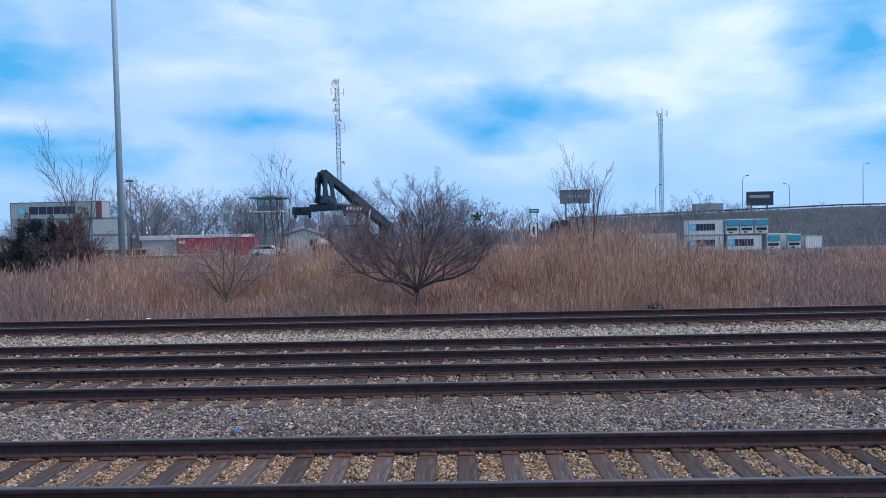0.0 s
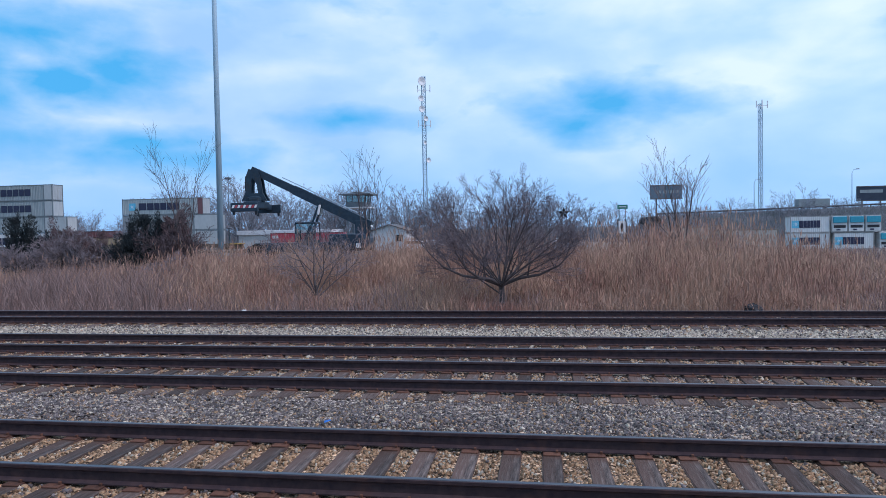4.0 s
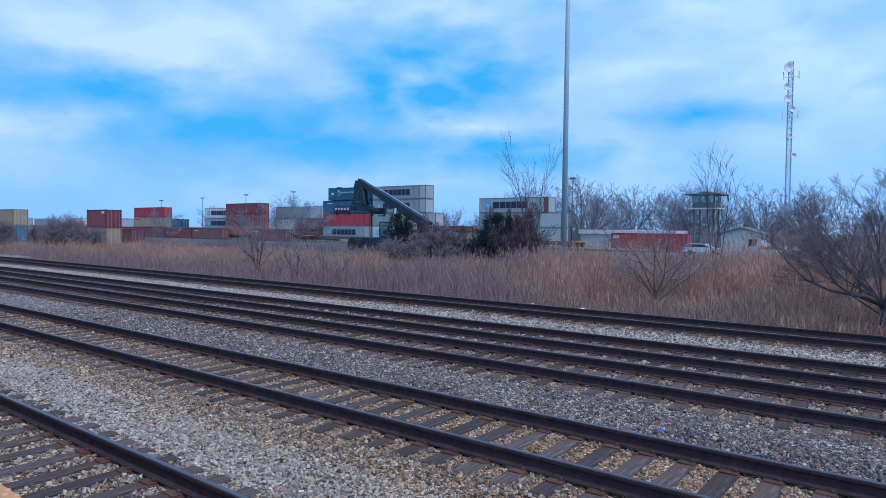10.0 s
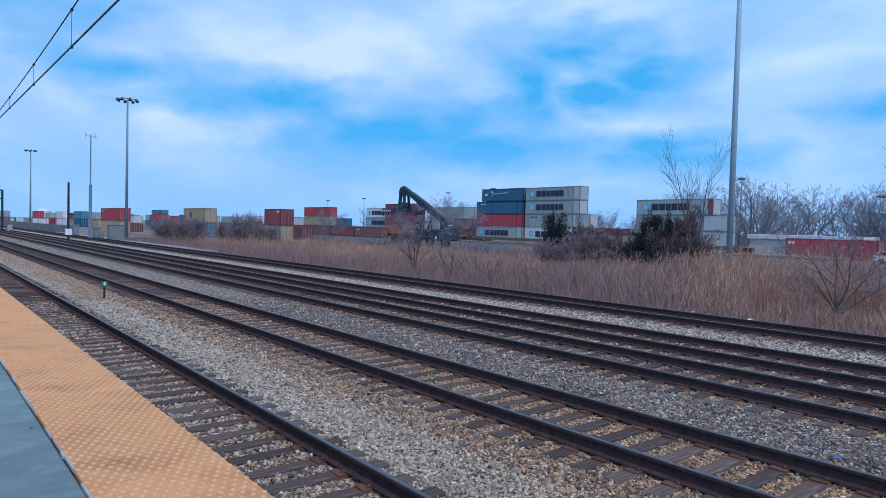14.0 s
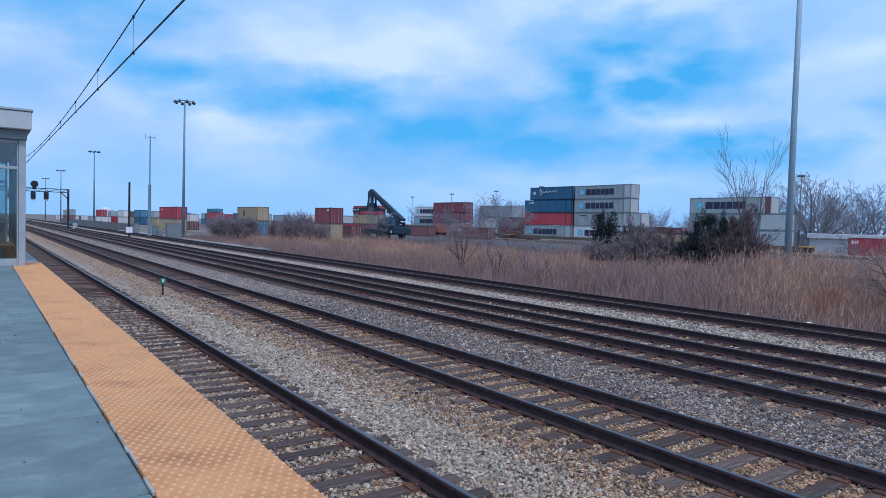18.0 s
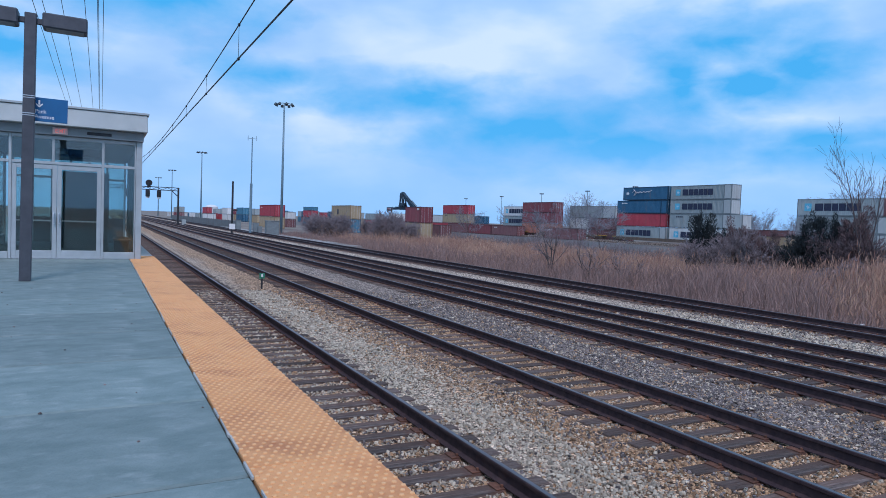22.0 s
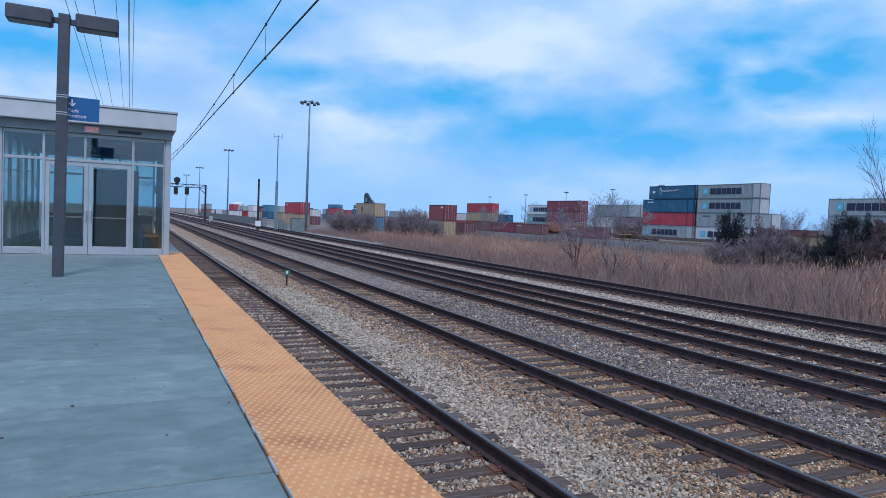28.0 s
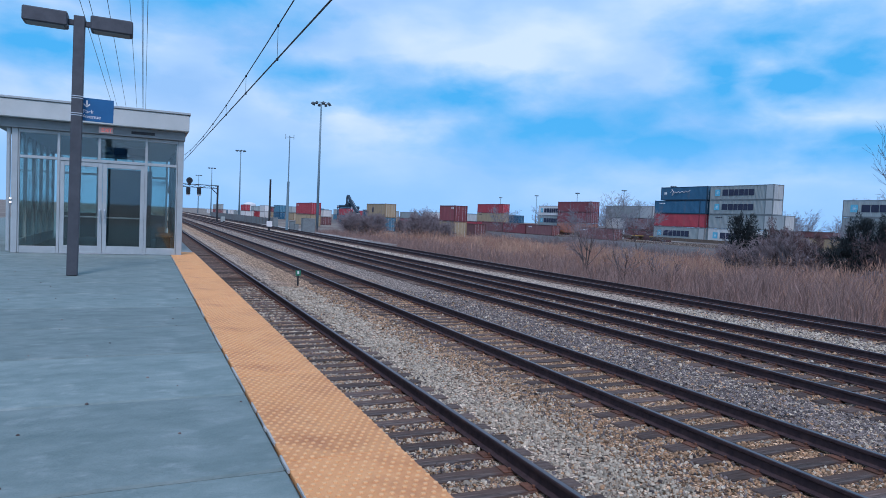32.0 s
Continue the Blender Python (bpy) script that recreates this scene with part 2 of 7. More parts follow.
# ---- materials ----
def material(name, a, b, rough=0.6, metal=0.0, scale=6.0, stretch=(1, 1, 1), bump=0.2, bump_scale=60.0, stain=None, stain_at=(0.55, 0.75),
             stain_scale=1.3, each=0.0, island=0.0, spec=0.4):
    """Two colours mixed by fine grain, stains at a larger scale, relief; each: how far whole objects differ; island: loose pieces."""
    mt = bpy.data.materials.new(name)
    mt.use_nodes = True
    t = mt.node_tree
    p = t.nodes["Principled BSDF"]
    p.inputs["Roughness"].default_value, p.inputs["Metallic"].default_value = rough, metal
    p.inputs["Specular IOR Level"].default_value = spec
    co = t.nodes.new("ShaderNodeTexCoord")
    mp = t.nodes.new("ShaderNodeMapping")
    mp.inputs["Scale"].default_value = stretch
    t.links.new(co.outputs["Object"], mp.inputs["Vector"])

    def noise_tex(sc, detail=5.0, rgh=0.6):
        n = t.nodes.new("ShaderNodeTexNoise")
        n.inputs["Scale"].default_value, n.inputs["Detail"].default_value, n.inputs["Roughness"].default_value = sc, detail, rgh
        t.links.new(mp.outputs[0], n.inputs["Vector"])
        return n.outputs[0]

    def remap(sock, lo, hi):
        n = t.nodes.new("ShaderNodeMapRange")
        n.inputs["From Min"].default_value, n.inputs["From Max"].default_value = lo, hi
        t.links.new(sock, n.inputs["Value"])
        return n.outputs[0]

    def mix(fac, x, y, blend="MIX"):
        n = t.nodes.new("ShaderNodeMix")
        n.data_type, n.blend_type = "RGBA", blend
        for s, v in ((n.inputs[0], fac), (n.inputs[6], x), (n.inputs[7], y)):
            if isinstance(v, (int, float)):
                s.default_value = v
            elif isinstance(v, tuple):
                s.default_value = (*v, 1)
            else:
                t.links.new(v, s)
        return n.outputs[2]

    col = mix(remap(noise_tex(scale), 0.3, 0.7), a, b)
    if stain:
        col = mix(remap(noise_tex(stain_scale, 6.0, 0.65), *stain_at), col, stain)
    for amount, kind, out in ((each, "ShaderNodeObjectInfo", "Random"), (island, "ShaderNodeNewGeometry", "Random Per Island")):
        if amount:
            rnd = t.nodes.new(kind).outputs[out]
            n = t.nodes.new("ShaderNodeMapRange")
            n.inputs["To Min"].default_value, n.inputs["To Max"].default_value = 1 - amount, 1 + amount
            t.links.new(rnd, n.inputs["Value"])
            hs = t.nodes.new("ShaderNodeHueSaturation")
            t.links.new(n.outputs[0], hs.inputs["Value"])
            t.links.new(col, hs.inputs["Color"])
            col = hs.outputs[0]
    t.links.new(col, p.inputs["Base Color"])
    if bump:
        bn = t.nodes.new("ShaderNodeBump")
        bn.inputs["Strength"].default_value, bn.inputs["Distance"].default_value = bump, 0.02
        t.links.new(noise_tex(bump_scale, 4.0), bn.inputs["Height"])
        t.links.new(bn.outputs[0], p.inputs["Normal"])
    return mt


def glow(name, colour, strength):
    mt = bpy.data.materials.new(name)
    mt.use_nodes = True
    p = mt.node_tree.nodes["Principled BSDF"]
    p.inputs["Base Color"].default_value = (*colour, 1)
    p.inputs["Emission Color"].default_value, p.inputs["Emission Strength"].default_value = (*colour, 1), strength
    return mt


def glass(name, tint, rough=0.02):
    mt = bpy.data.materials.new(name)
    mt.use_nodes = True
    p = mt.node_tree.nodes["Principled BSDF"]
    p.inputs["Base Color"].default_value, p.inputs["Roughness"].default_value = (*tint, 1), rough
    p.inputs["Transmission Weight"].default_value, p.inputs["IOR"].default_value = 1.0, 1.45
    return mt

# ---- materials of the setting ----
M_BALLAST = bpy.data.materials.new("ballast")
M_BALLAST.use_nodes = True
bt = M_BALLAST.node_tree
b_p = bt.nodes["Principled BSDF"]
b_p.inputs["Roughness"].default_value, b_p.inputs["Specular IOR Level"].default_value = 0.95, 0.2
b_co = bt.nodes.new("ShaderNodeTexCoord")
b_v = bt.nodes.new("ShaderNodeTexVoronoi")
b_v.inputs["Scale"].default_value = 19.0
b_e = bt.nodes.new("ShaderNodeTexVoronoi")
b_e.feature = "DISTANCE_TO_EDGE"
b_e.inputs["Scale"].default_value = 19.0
b_n = bt.nodes.new("ShaderNodeTexNoise")
b_n.inputs["Scale"].default_value, b_n.inputs["Detail"].default_value = 0.5, 6.0
for nd in (b_v, b_e, b_n):
    bt.links.new(b_co.outputs["Object"], nd.inputs["Vector"])
b_r = bt.nodes.new("ShaderNodeValToRGB")
b_r.color_ramp.elements[0].color, b_r.color_ramp.elements[1].color = (0.066, 0.051, 0.045, 1), (0.60, 0.51, 0.43, 1)
b_r.color_ramp.elements.new(0.5).color = (0.255, 0.205, 0.172, 1)
b_sp = bt.nodes.new("ShaderNodeSeparateColor")
bt.links.new(b_v.outputs["Color"], b_sp.inputs[0])
bt.links.new(b_sp.outputs[0], b_r.inputs[0])
b_m = bt.nodes.new("ShaderNodeMix")
b_m.data_type, b_m.blend_type = "RGBA", "MULTIPLY"
b_m.inputs[0].default_value = 1.0
b_y = bt.nodes.new("ShaderNodeSeparateXYZ")
bt.links.new(b_co.outputs["Object"], b_y.inputs[0])
b_yy = bt.nodes.new("ShaderNodeMath")
b_yy.operation = "MULTIPLY_ADD"
b_yy.inputs[1].default_value = 1.8
bt.links.new(b_n.outputs[0], b_yy.inputs[0])
bt.links.new(b_y.outputs[1], b_yy.inputs[2])
b_s = bt.nodes.new("ShaderNodeMath")
b_s.operation = "MULTIPLY"
b_s.inputs[1].default_value = 1 / 24.0
bt.links.new(b_yy.outputs[0], b_s.inputs[0])
b_z = bt.nodes.new("ShaderNodeValToRGB")
PALE, TAN, PLAIN, RUSTY = (1.75, 1.66, 1.52, 1), (1.60, 1.24, 0.92, 1), (1.15, 1.08, 1.04, 1), (0.95, 0.72, 0.62, 1)
b_z.color_ramp.elements[0].position, b_z.color_ramp.elements[0].color = 0.0, TAN
b_z.color_ramp.elements[1].position, b_z.color_ramp.elements[1].color = 1.0, PLAIN
for y_at, tone in ((4.2, TAN), (5.1, PALE), (5.9, TAN), (9.2, TAN), (9.8, PLAIN), (11.3, PLAIN), (12.0, RUSTY), (16.6, RUSTY), (17.3, PALE), (18.3, PALE), (19.0, RUSTY), (20.9, RUSTY)):
    b_z.color_ramp.elements.new(y_at / 24.0).color = tone
bt.links.new(b_s.outputs[0], b_z.inputs[0])
bt.links.new(b_z.outputs[0], b_m.inputs[7])
bt.links.new(b_r.outputs[0], b_m.inputs[6])
# cell edges darkened in the base colour: painted shade of gaps between stones
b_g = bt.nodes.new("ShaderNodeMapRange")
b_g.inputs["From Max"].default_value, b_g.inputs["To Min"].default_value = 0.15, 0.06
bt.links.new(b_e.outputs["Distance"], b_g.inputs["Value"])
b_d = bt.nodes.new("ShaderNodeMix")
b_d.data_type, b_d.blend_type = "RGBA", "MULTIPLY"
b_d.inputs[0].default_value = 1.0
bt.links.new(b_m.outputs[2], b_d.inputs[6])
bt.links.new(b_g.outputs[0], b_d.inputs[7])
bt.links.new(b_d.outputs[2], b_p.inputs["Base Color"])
b_b = bt.nodes.new("ShaderNodeBump")
b_b.inputs["Strength"].default_value, b_b.inputs["Distance"].default_value = 0.9, 0.03
bt.links.new(b_e.outputs["Distance"], b_b.inputs["Height"])
bt.links.new(b_b.outputs[0], b_p.inputs["Normal"])
M_STONE = material("ballast_stone", (0.070, 0.057, 0.055), (0.215, 0.180, 0.168), 0.9, scale=30, bump=0.4, bump_scale=120, island=0.62)
M_STONE_BROWN = material("ballast_stone_brown", (0.18, 0.098, 0.052), (0.45, 0.285, 0.16), 0.9, scale=30, bump=0.4, bump_scale=120, island=0.6)
M_STONE_PALE = material("ballast_stone_pale", (0.31, 0.262, 0.20), (0.53, 0.45, 0.345), 0.9, scale=30, bump=0.4, bump_scale=120, island=0.45)
M_RAIL = material("rail_steel", (0.032, 0.022, 0.027), (0.070, 0.044, 0.044), 0.8, 0.0, scale=9, bump=0.25, bump_scale=90, stain=(0.105, 0.048, 0.034), stain_at=(0.55, 0.8), spec=0.2)
M_HEAD = material("rail_head", (0.10, 0.092, 0.098), (0.18, 0.165, 0.17), 0.42, 0.8, scale=14, stretch=(0.05, 1, 1), bump=0.05)
M_TIE = material("tie_wood", (0.024, 0.017, 0.015), (0.215, 0.162, 0.138), 0.95, scale=6, stretch=(7, 0.6, 7), bump=1.0, bump_scale=22, stain=(0.115, 0.068, 0.052), stain_at=(0.47, 0.63), stain_scale=1.2, each=0.45)
tt = M_TIE.node_tree
t_p = tt.nodes["Principled BSDF"]
t_old = t_p.inputs["Base Color"].links[0].from_socket
t_co = tt.nodes.new("ShaderNodeTexCoord")
t_sep = tt.nodes.new("ShaderNodeSeparateXYZ")
tt.links.new(t_co.outputs["Object"], t_sep.inputs[0])


def tmath(op, a, b, c=0.0):
    n = tt.nodes.new("ShaderNodeMath")
    n.operation = op
    for k, v in enumerate((a, b, c)):
        if isinstance(v, (int, float)):
            n.inputs[k].default_value = v
        else:
            tt.links.new(v, n.inputs[k])
    return n.outputs[0]


t_noise = tt.nodes.new("ShaderNodeTexNoise")
t_noise.inputs["Scale"].default_value, t_noise.inputs["Detail"].default_value = 5.0, 5.0
tt.links.new(t_co.outputs["Object"], t_noise.inputs["Vector"])
t_off = tmath("ABSOLUTE", tmath("SUBTRACT", tmath("ABSOLUTE", t_sep.outputs[1], 0.0), 0.7525), 0.0)
t_rust = tt.nodes.new("ShaderNodeMapRange")
for key, v in (("From Min", 0.52), ("From Max", 0.20), ("To Max", 0.85)):
    t_rust.inputs[key].default_value = v
tt.links.new(tmath("MULTIPLY_ADD", t_noise.outputs[0], 0.5, t_off), t_rust.inputs["Value"])
t_mix = tt.nodes.new("ShaderNodeMix")
t_mix.data_type = "RGBA"
t_mix.inputs[7].default_value = (0.15, 0.062, 0.038, 1)
tt.links.new(t_rust.outputs[0], t_mix.inputs[0])
tt.links.new(t_old, t_mix.inputs[6])
tt.links.new(t_mix.outputs[2], t_p.inputs["Base Color"])
M_PLATE = material("tie_plate", (0.085, 0.040, 0.028), (0.165, 0.072, 0.044), 0.9, 0.1, scale=20, bump=0.4, each=0.3)
M_CONCRETE = material("platform_concrete", (0.112, 0.160, 0.156), (0.195, 0.246, 0.238), 0.82, scale=3.2, stretch=(1.3, 0.8, 1), bump=0.45, bump_scale=45, stain=(0.255, 0.30, 0.292), stain_at=(0.54, 0.76), stain_scale=4.2, each=0.12)
M_CONCRETE_EDGE = material("worn_concrete", (0.33, 0.32, 0.30), (0.45, 0.44, 0.41), 0.9, scale=4, bump=0.3, stain=(0.18, 0.16, 0.14), stain_at=(0.55, 0.8))
M_TACTILE = material("tactile_tile", (0.60, 0.252, 0.088), (0.70, 0.345, 0.14), 0.7, scale=4, bump=0.15, bump_scale=140, stain=(0.42, 0.155, 0.058), stain_at=(0.48, 0.74), stain_scale=2.2, each=0.08)
M_DOME = material("tactile_dome", (0.66, 0.33, 0.13), (0.75, 0.425, 0.20), 0.65, scale=6, bump=0.1, stain=(0.54, 0.28, 0.14), stain_at=(0.58, 0.75), stain_scale=2.3)
M_SOIL = material("yard_soil", (0.15, 0.125, 0.10), (0.27, 0.235, 0.20), 0.98, scale=0.8, bump=0.5, bump_scale=9, stain=(0.11, 0.075, 0.06), stain_at=(0.45, 0.65), stain_scale=0.06)
M_PAVE = material("yard_paving", (0.26, 0.25, 0.235), (0.36, 0.345, 0.325), 0.95, scale=0.6, bump=0.2, bump_scale=14, stain=(0.16, 0.15, 0.14), stain_at=(0.5, 0.7), stain_scale=0.08)

M_LANE = material("yard_asphalt", (0.075, 0.072, 0.072), (0.13, 0.125, 0.12), 0.95, scale=0.6, bump=0.2, bump_scale=14, stain=(0.16, 0.14, 0.12), stain_at=(0.5, 0.7), stain_scale=0.08)

# ---- ground ----
RAIL_Y = ((2.078, 3.583), (6.372, 7.877), (10.815, 12.32), (13.82, 15.325), (18.35, 19.855))
TRACK_Z = (0.0, 0.0, -0.045, -0.062, -0.034)
GROUND_Z = -0.62


def ground_height(x, y):
    """The bed of the tracks is level; past it the field drops, with low swells."""
    t = min(max((y - FIELD_Y) / 5.0, 0.0), 1.0)
    t = t * t * (3 - 2 * t)
    swell = 0.25 * noise.noise(Vector((x * 0.06, y * 0.08, 3.1))) * t
    mound = 0.4 * math.exp(-((x - 6.0) / 10.0) ** 2 - ((y - 43) / 10) ** 2)
    def ease(v):
        v = min(max(v, 0.0), 1.0)
        return v * v * (3 - 2 * v)

    drop = -1.45 * ease((x - 8) / 28) * ease((y - 48) / 30)
    return drop - 0.38 + (GROUND_Z + 0.38) * t + swell * (1 if y < 60 else 0) + mound


g_shape = Shape()
xs = [-2600, -1200, -600, -400] + list(range(-300, 121, 4)) + [160, 240, 400, 800, 1600, 2600]
ys = [-2000, -600, -200, -60, -20, -8, 0] + [y for y in range(18, 64, 2)] + [64, 70, 80, 95, 110, 140, 180, 240, 340, 600, 1200, 3200]
for y in ys:
    for x in xs:
        g_shape.v.append((x, y, ground_height(x, y)))
for j in range(len(ys) - 1):
    for i in range(len(xs) - 1):
        a = j * len(xs) + i
        g_shape.f.append((a, a + 1, a + len(xs) + 1, a + len(xs)))
ground = part("ground", g_shape, M_SOIL, smooth=True)
tagged(ground, "brown winter soil and dead turf of a rail yard", "ground", kind="structure")

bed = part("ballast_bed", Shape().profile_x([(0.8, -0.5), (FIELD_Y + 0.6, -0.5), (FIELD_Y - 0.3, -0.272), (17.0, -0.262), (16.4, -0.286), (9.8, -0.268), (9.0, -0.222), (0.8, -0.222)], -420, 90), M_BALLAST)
tagged(bed, "grey crushed-stone ballast bed under five railway tracks", "ballast", kind="structure")

# ---- tracks: rails, ties, plates ----
RAIL_OUTLINE = [(-0.07, -0.180), (0.07, -0.180), (0.07, -0.168), (0.014, -0.148), (0.010, -0.056), (0.036, -0.040), (0.036, -0.008),
                (0.024, -0.0015), (-0.024, -0.0015), (-0.036, -0.008), (-0.036, -0.040), (-0.010, -0.056), (-0.014, -0.148), (-0.07, -0.168)]
rail_mesh = mesh_of("rail", Shape().profile_x(RAIL_OUTLINE, -420, 90), M_RAIL)
head_mesh = mesh_of("rail_head", Shape().profile_x([(-0.027, -0.004), (0.027, -0.004), (0.025, 0.0015), (-0.025, 0.0015)], -420, 90), M_HEAD)
plate_mesh = mesh_of("tie_plate", Shape().box(-0.10, 0.10, -0.17, 0.17, -0.198, -0.181, 0.004).box(-0.075, -0.045, 0.07, 0.10, -0.182, -0.150, 0.004)
                     .box(0.045, 0.075, -0.10, -0.07, -0.182, -0.150, 0.004), M_PLATE)
rnd = random.Random(4)
tie_meshes = []
for k in range(6):
    s = Shape().box(-0.115, 0.115, -1.28 + rnd.uniform(-0.03, 0.03), 1.28 + rnd.uniform(-0.04, 0.04), -0.36, -0.199, 0.012)
    s.v = [(x + rnd.uniform(-0.008, 0.008), y, z + rnd.uniform(-0.006, 0.004)) for x, y, z in s.v]
    tie_meshes.append(mesh_of("tie", s, M_TIE))
TIE_STEP = 0.49
TIES = []
for n, (ya, yb) in enumerate(RAIL_Y):
    yc = (ya + yb) / 2
    track = thing("railway_track", "railway track of dark rusty steel rails on weathered wooden ties", "railway track", pose(0, yc, TRACK_Z[n]), "parallel tracks")
    for y in (ya, yb):
        r = part("rail", rail_mesh, None, track, m=pose(0, y - yc, 0))
        part("rail_head", head_mesh, None, r, "polished running surface")
    near = (-42, 16) if n < 4 else (-34, 16)
    far = Shape()
    TIES.append((yc, []))
    x = -300.0
    while x < 60:
        x += TIE_STEP + rnd.uniform(-0.03, 0.03)
        TIES[-1][1].append(x)
        turn = rnd.uniform(-1.4, 1.4)
        off = rnd.uniform(-0.05, 0.05)
        if near[0] < x < near[1]:
            tie = part("tie", rnd.choice(tie_meshes), None, track, m=pose(x, off, 0, 0, 0, turn))
            if -26 < x < 13:
                for y in (ya, yb):
                    part("tie_plate", plate_mesh, None, tie, m=pose(0, y - yc - off, 0))
        else:
            far.box(x - 0.11, x + 0.11, off - 1.28, off + 1.28, -0.3, -0.2)
    tagged(part("far_tie_row", far, M_TIE, track), kind="stuff")

# ---- platform ----
PX0, PX1 = -150.0, 14.0
platform = thing("platform", "grey concrete station platform with an orange tactile edge", "platform", pose(0, 0, PLAT_Z), kind="structure")
part("platform_base", Shape().profile_x([(-9.0, -2.0), (EDGE_Y - 0.25, -2.0), (EDGE_Y - 0.25, -0.32), (-9.0, -0.32)], PX0, PX1), M_CONCRETE_EDGE, platform)
part("platform_nosing", Shape().profile_x([(EDGE_Y - 0.62, -0.31), (EDGE_Y - 0.012, -0.31), (EDGE_Y - 0.012, -0.012), (EDGE_Y - 0.62, -0.012)], PX0, PX1), M_CONCRETE_EDGE, platform)
SLAB = 1.45
slab_mesh = mesh_of("slab", Shape().box(-SLAB / 2 + 0.012, SLAB / 2 - 0.012, -9.0, EDGE_Y - STRIP_W - 0.008, -0.30, -0.004, 0.012), M_CONCRETE)
x = -4.5 + SLAB * 8
while x > -24:
    part("slab", slab_mesh, None, platform, m=pose(x - SLAB / 2, 0, 0))
    x -= SLAB
part("far_slab", Shape().box(PX0, x - 0.01, -9.0, EDGE_Y - STRIP_W - 0.008, -0.3, -0.004), M_CONCRETE, platform)
TILE = 1.83
NX, NY = 36, 12
tile_plate = mesh_of("tactile_tile", Shape().box(-TILE / 2 + 0.004, TILE / 2 - 0.004, -STRIP_W / 2, STRIP_W / 2, -0.03, 0.004, 0.004), M_TACTILE)
d_shape = Shape()
for i in range(NX):
    for j in range(NY):
        cx = -TILE / 2 + (i + 0.5) * TILE / NX
        cy = -STRIP_W / 2 + (j + 0.25 + 0.5 * (i % 2)) * STRIP_W / NY
        d_shape.lathe([(0.0135, 0.0035), (0.012, 0.0085), (0.008, 0.0105)], 7, (cx, cy))
tile_domes = mesh_of("domes", d_shape, M_DOME)
x = SEAM_X + TILE * 5
while x > STRIP_END + 0.2:
    w = part("tactile_tile", tile_plate, None, platform, m=pose(x - TILE / 2, EDGE_Y - STRIP_W / 2, 0))
    part("domes", tile_domes, None, w)
    x -= TILE
# worn pale sealant between the slabs and the tactile strip
rnd = random.Random(31)
seam = Shape()
x = PX1 - 6
while x > STRIP_END:
    w = rnd.uniform(0.05, 0.35)
    if rnd.random() < 0.6:
        b = EDGE_Y - STRIP_W + rnd.uniform(-0.004, 0.006)
        seam.box(x - w, x, b - rnd.uniform(0.004, 0.013), b, -0.01, 0.0075)
    x -= w
part("edge_sealant", seam, M_CONCRETE_EDGE, platform, "worn pale sealant line")
# chips and grit on the slabs
grit = Shape()
for k in range(90):
    gx, gy, gs = rnd.uniform(-14, 3), rnd.uniform(-3.0, EDGE_Y - STRIP_W - 0.05), rnd.uniform(0.004, 0.013)
    grit.lathe([(gs, -0.006), (gs * 0.8, 0.002), (gs * 0.3, gs * 0.5)], 5, (gx, gy))
tagged(part("grit", grit, M_STONE, platform), kind="stuff")

# ---- shelter at the end of the platform ----
M_ALU = material("anodised_aluminium", (0.35, 0.385, 0.39), (0.44, 0.475, 0.48), 0.42, 0.25, scale=3, bump=0.05, stain=(0.42, 0.43, 0.43), stain_at=(0.55, 0.8))
M_FASCIA = material("fascia_panel", (0.44, 0.475, 0.46), (0.53, 0.56, 0.545), 0.5, 0.1, scale=2, bump=0.05, stain=(0.47, 0.47, 0.45), stain_at=(0.5, 0.8))
M_SOFFIT = material("soffit", (0.19, 0.215, 0.225), (0.24, 0.265, 0.275), 0.7, scale=3, bump=0.05)
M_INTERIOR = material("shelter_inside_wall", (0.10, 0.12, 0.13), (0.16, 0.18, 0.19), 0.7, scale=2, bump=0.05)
M_GLASS = glass("shelter_glass", (0.50, 0.66, 0.65))
M_GLASS.node_tree.nodes["Principled BSDF"].inputs["IOR"].default_value = 1.75
M_DARK = material("dark_metal", (0.022, 0.024, 0.028), (0.05, 0.05, 0.055), 0.5, 0.4, scale=8, bump=0.1)
M_STEEL = material("brushed_steel", (0.55, 0.56, 0.58), (0.66, 0.67, 0.68), 0.3, 0.9, scale=20, bump=0.03)
M_POST = material("bronze_paint", (0.055, 0.060, 0.072), (0.082, 0.088, 0.102), 0.55, 0.2, scale=6, bump=0.1)
M_BLUE = material("sign_blue", (0.012, 0.105, 0.26), (0.016, 0.125, 0.30), 0.45, scale=3, bump=0.0)
M_WHITE = material("sign_white", (0.74, 0.76, 0.78), (0.82, 0.83, 0.84), 0.5, scale=3, bump=0.0)
M_EXIT = glow("exit_letters", (0.75, 0.16, 0.12), 0.5)
M_EXITBOX = material("exit_box", (0.5, 0.36, 0.33), (0.58, 0.44, 0.4), 0.5, scale=4, bump=0.0)
M_BENCH = material("bench_wood", (0.09, 0.055, 0.04), (0.16, 0.10, 0.07), 0.6, scale=5, stretch=(6, 1, 6), bump=0.1)

# The shelter's own space: x into the building (away from the viewer is -x), y along its front, z up from the platform.
S = SH_SCALE
shelter = thing("waiting_shelter", "glazed aluminium waiting shelter with a pale flat roof and double doors", "shelter", pose(SH_X, 0, PLAT_Z))
Y0, Y1, H0 = SH_Y0, SH_Y1, SH_H
DEEP = 9.0


def bar(name, y0, y1, z0, z1, x0=-0.10, x1=0.0, mt=M_ALU, label="", bev=0.006):
    return part(name, Shape().box(x0, x1, y0, y1, z0, z1, bev), mt, shelter, label)


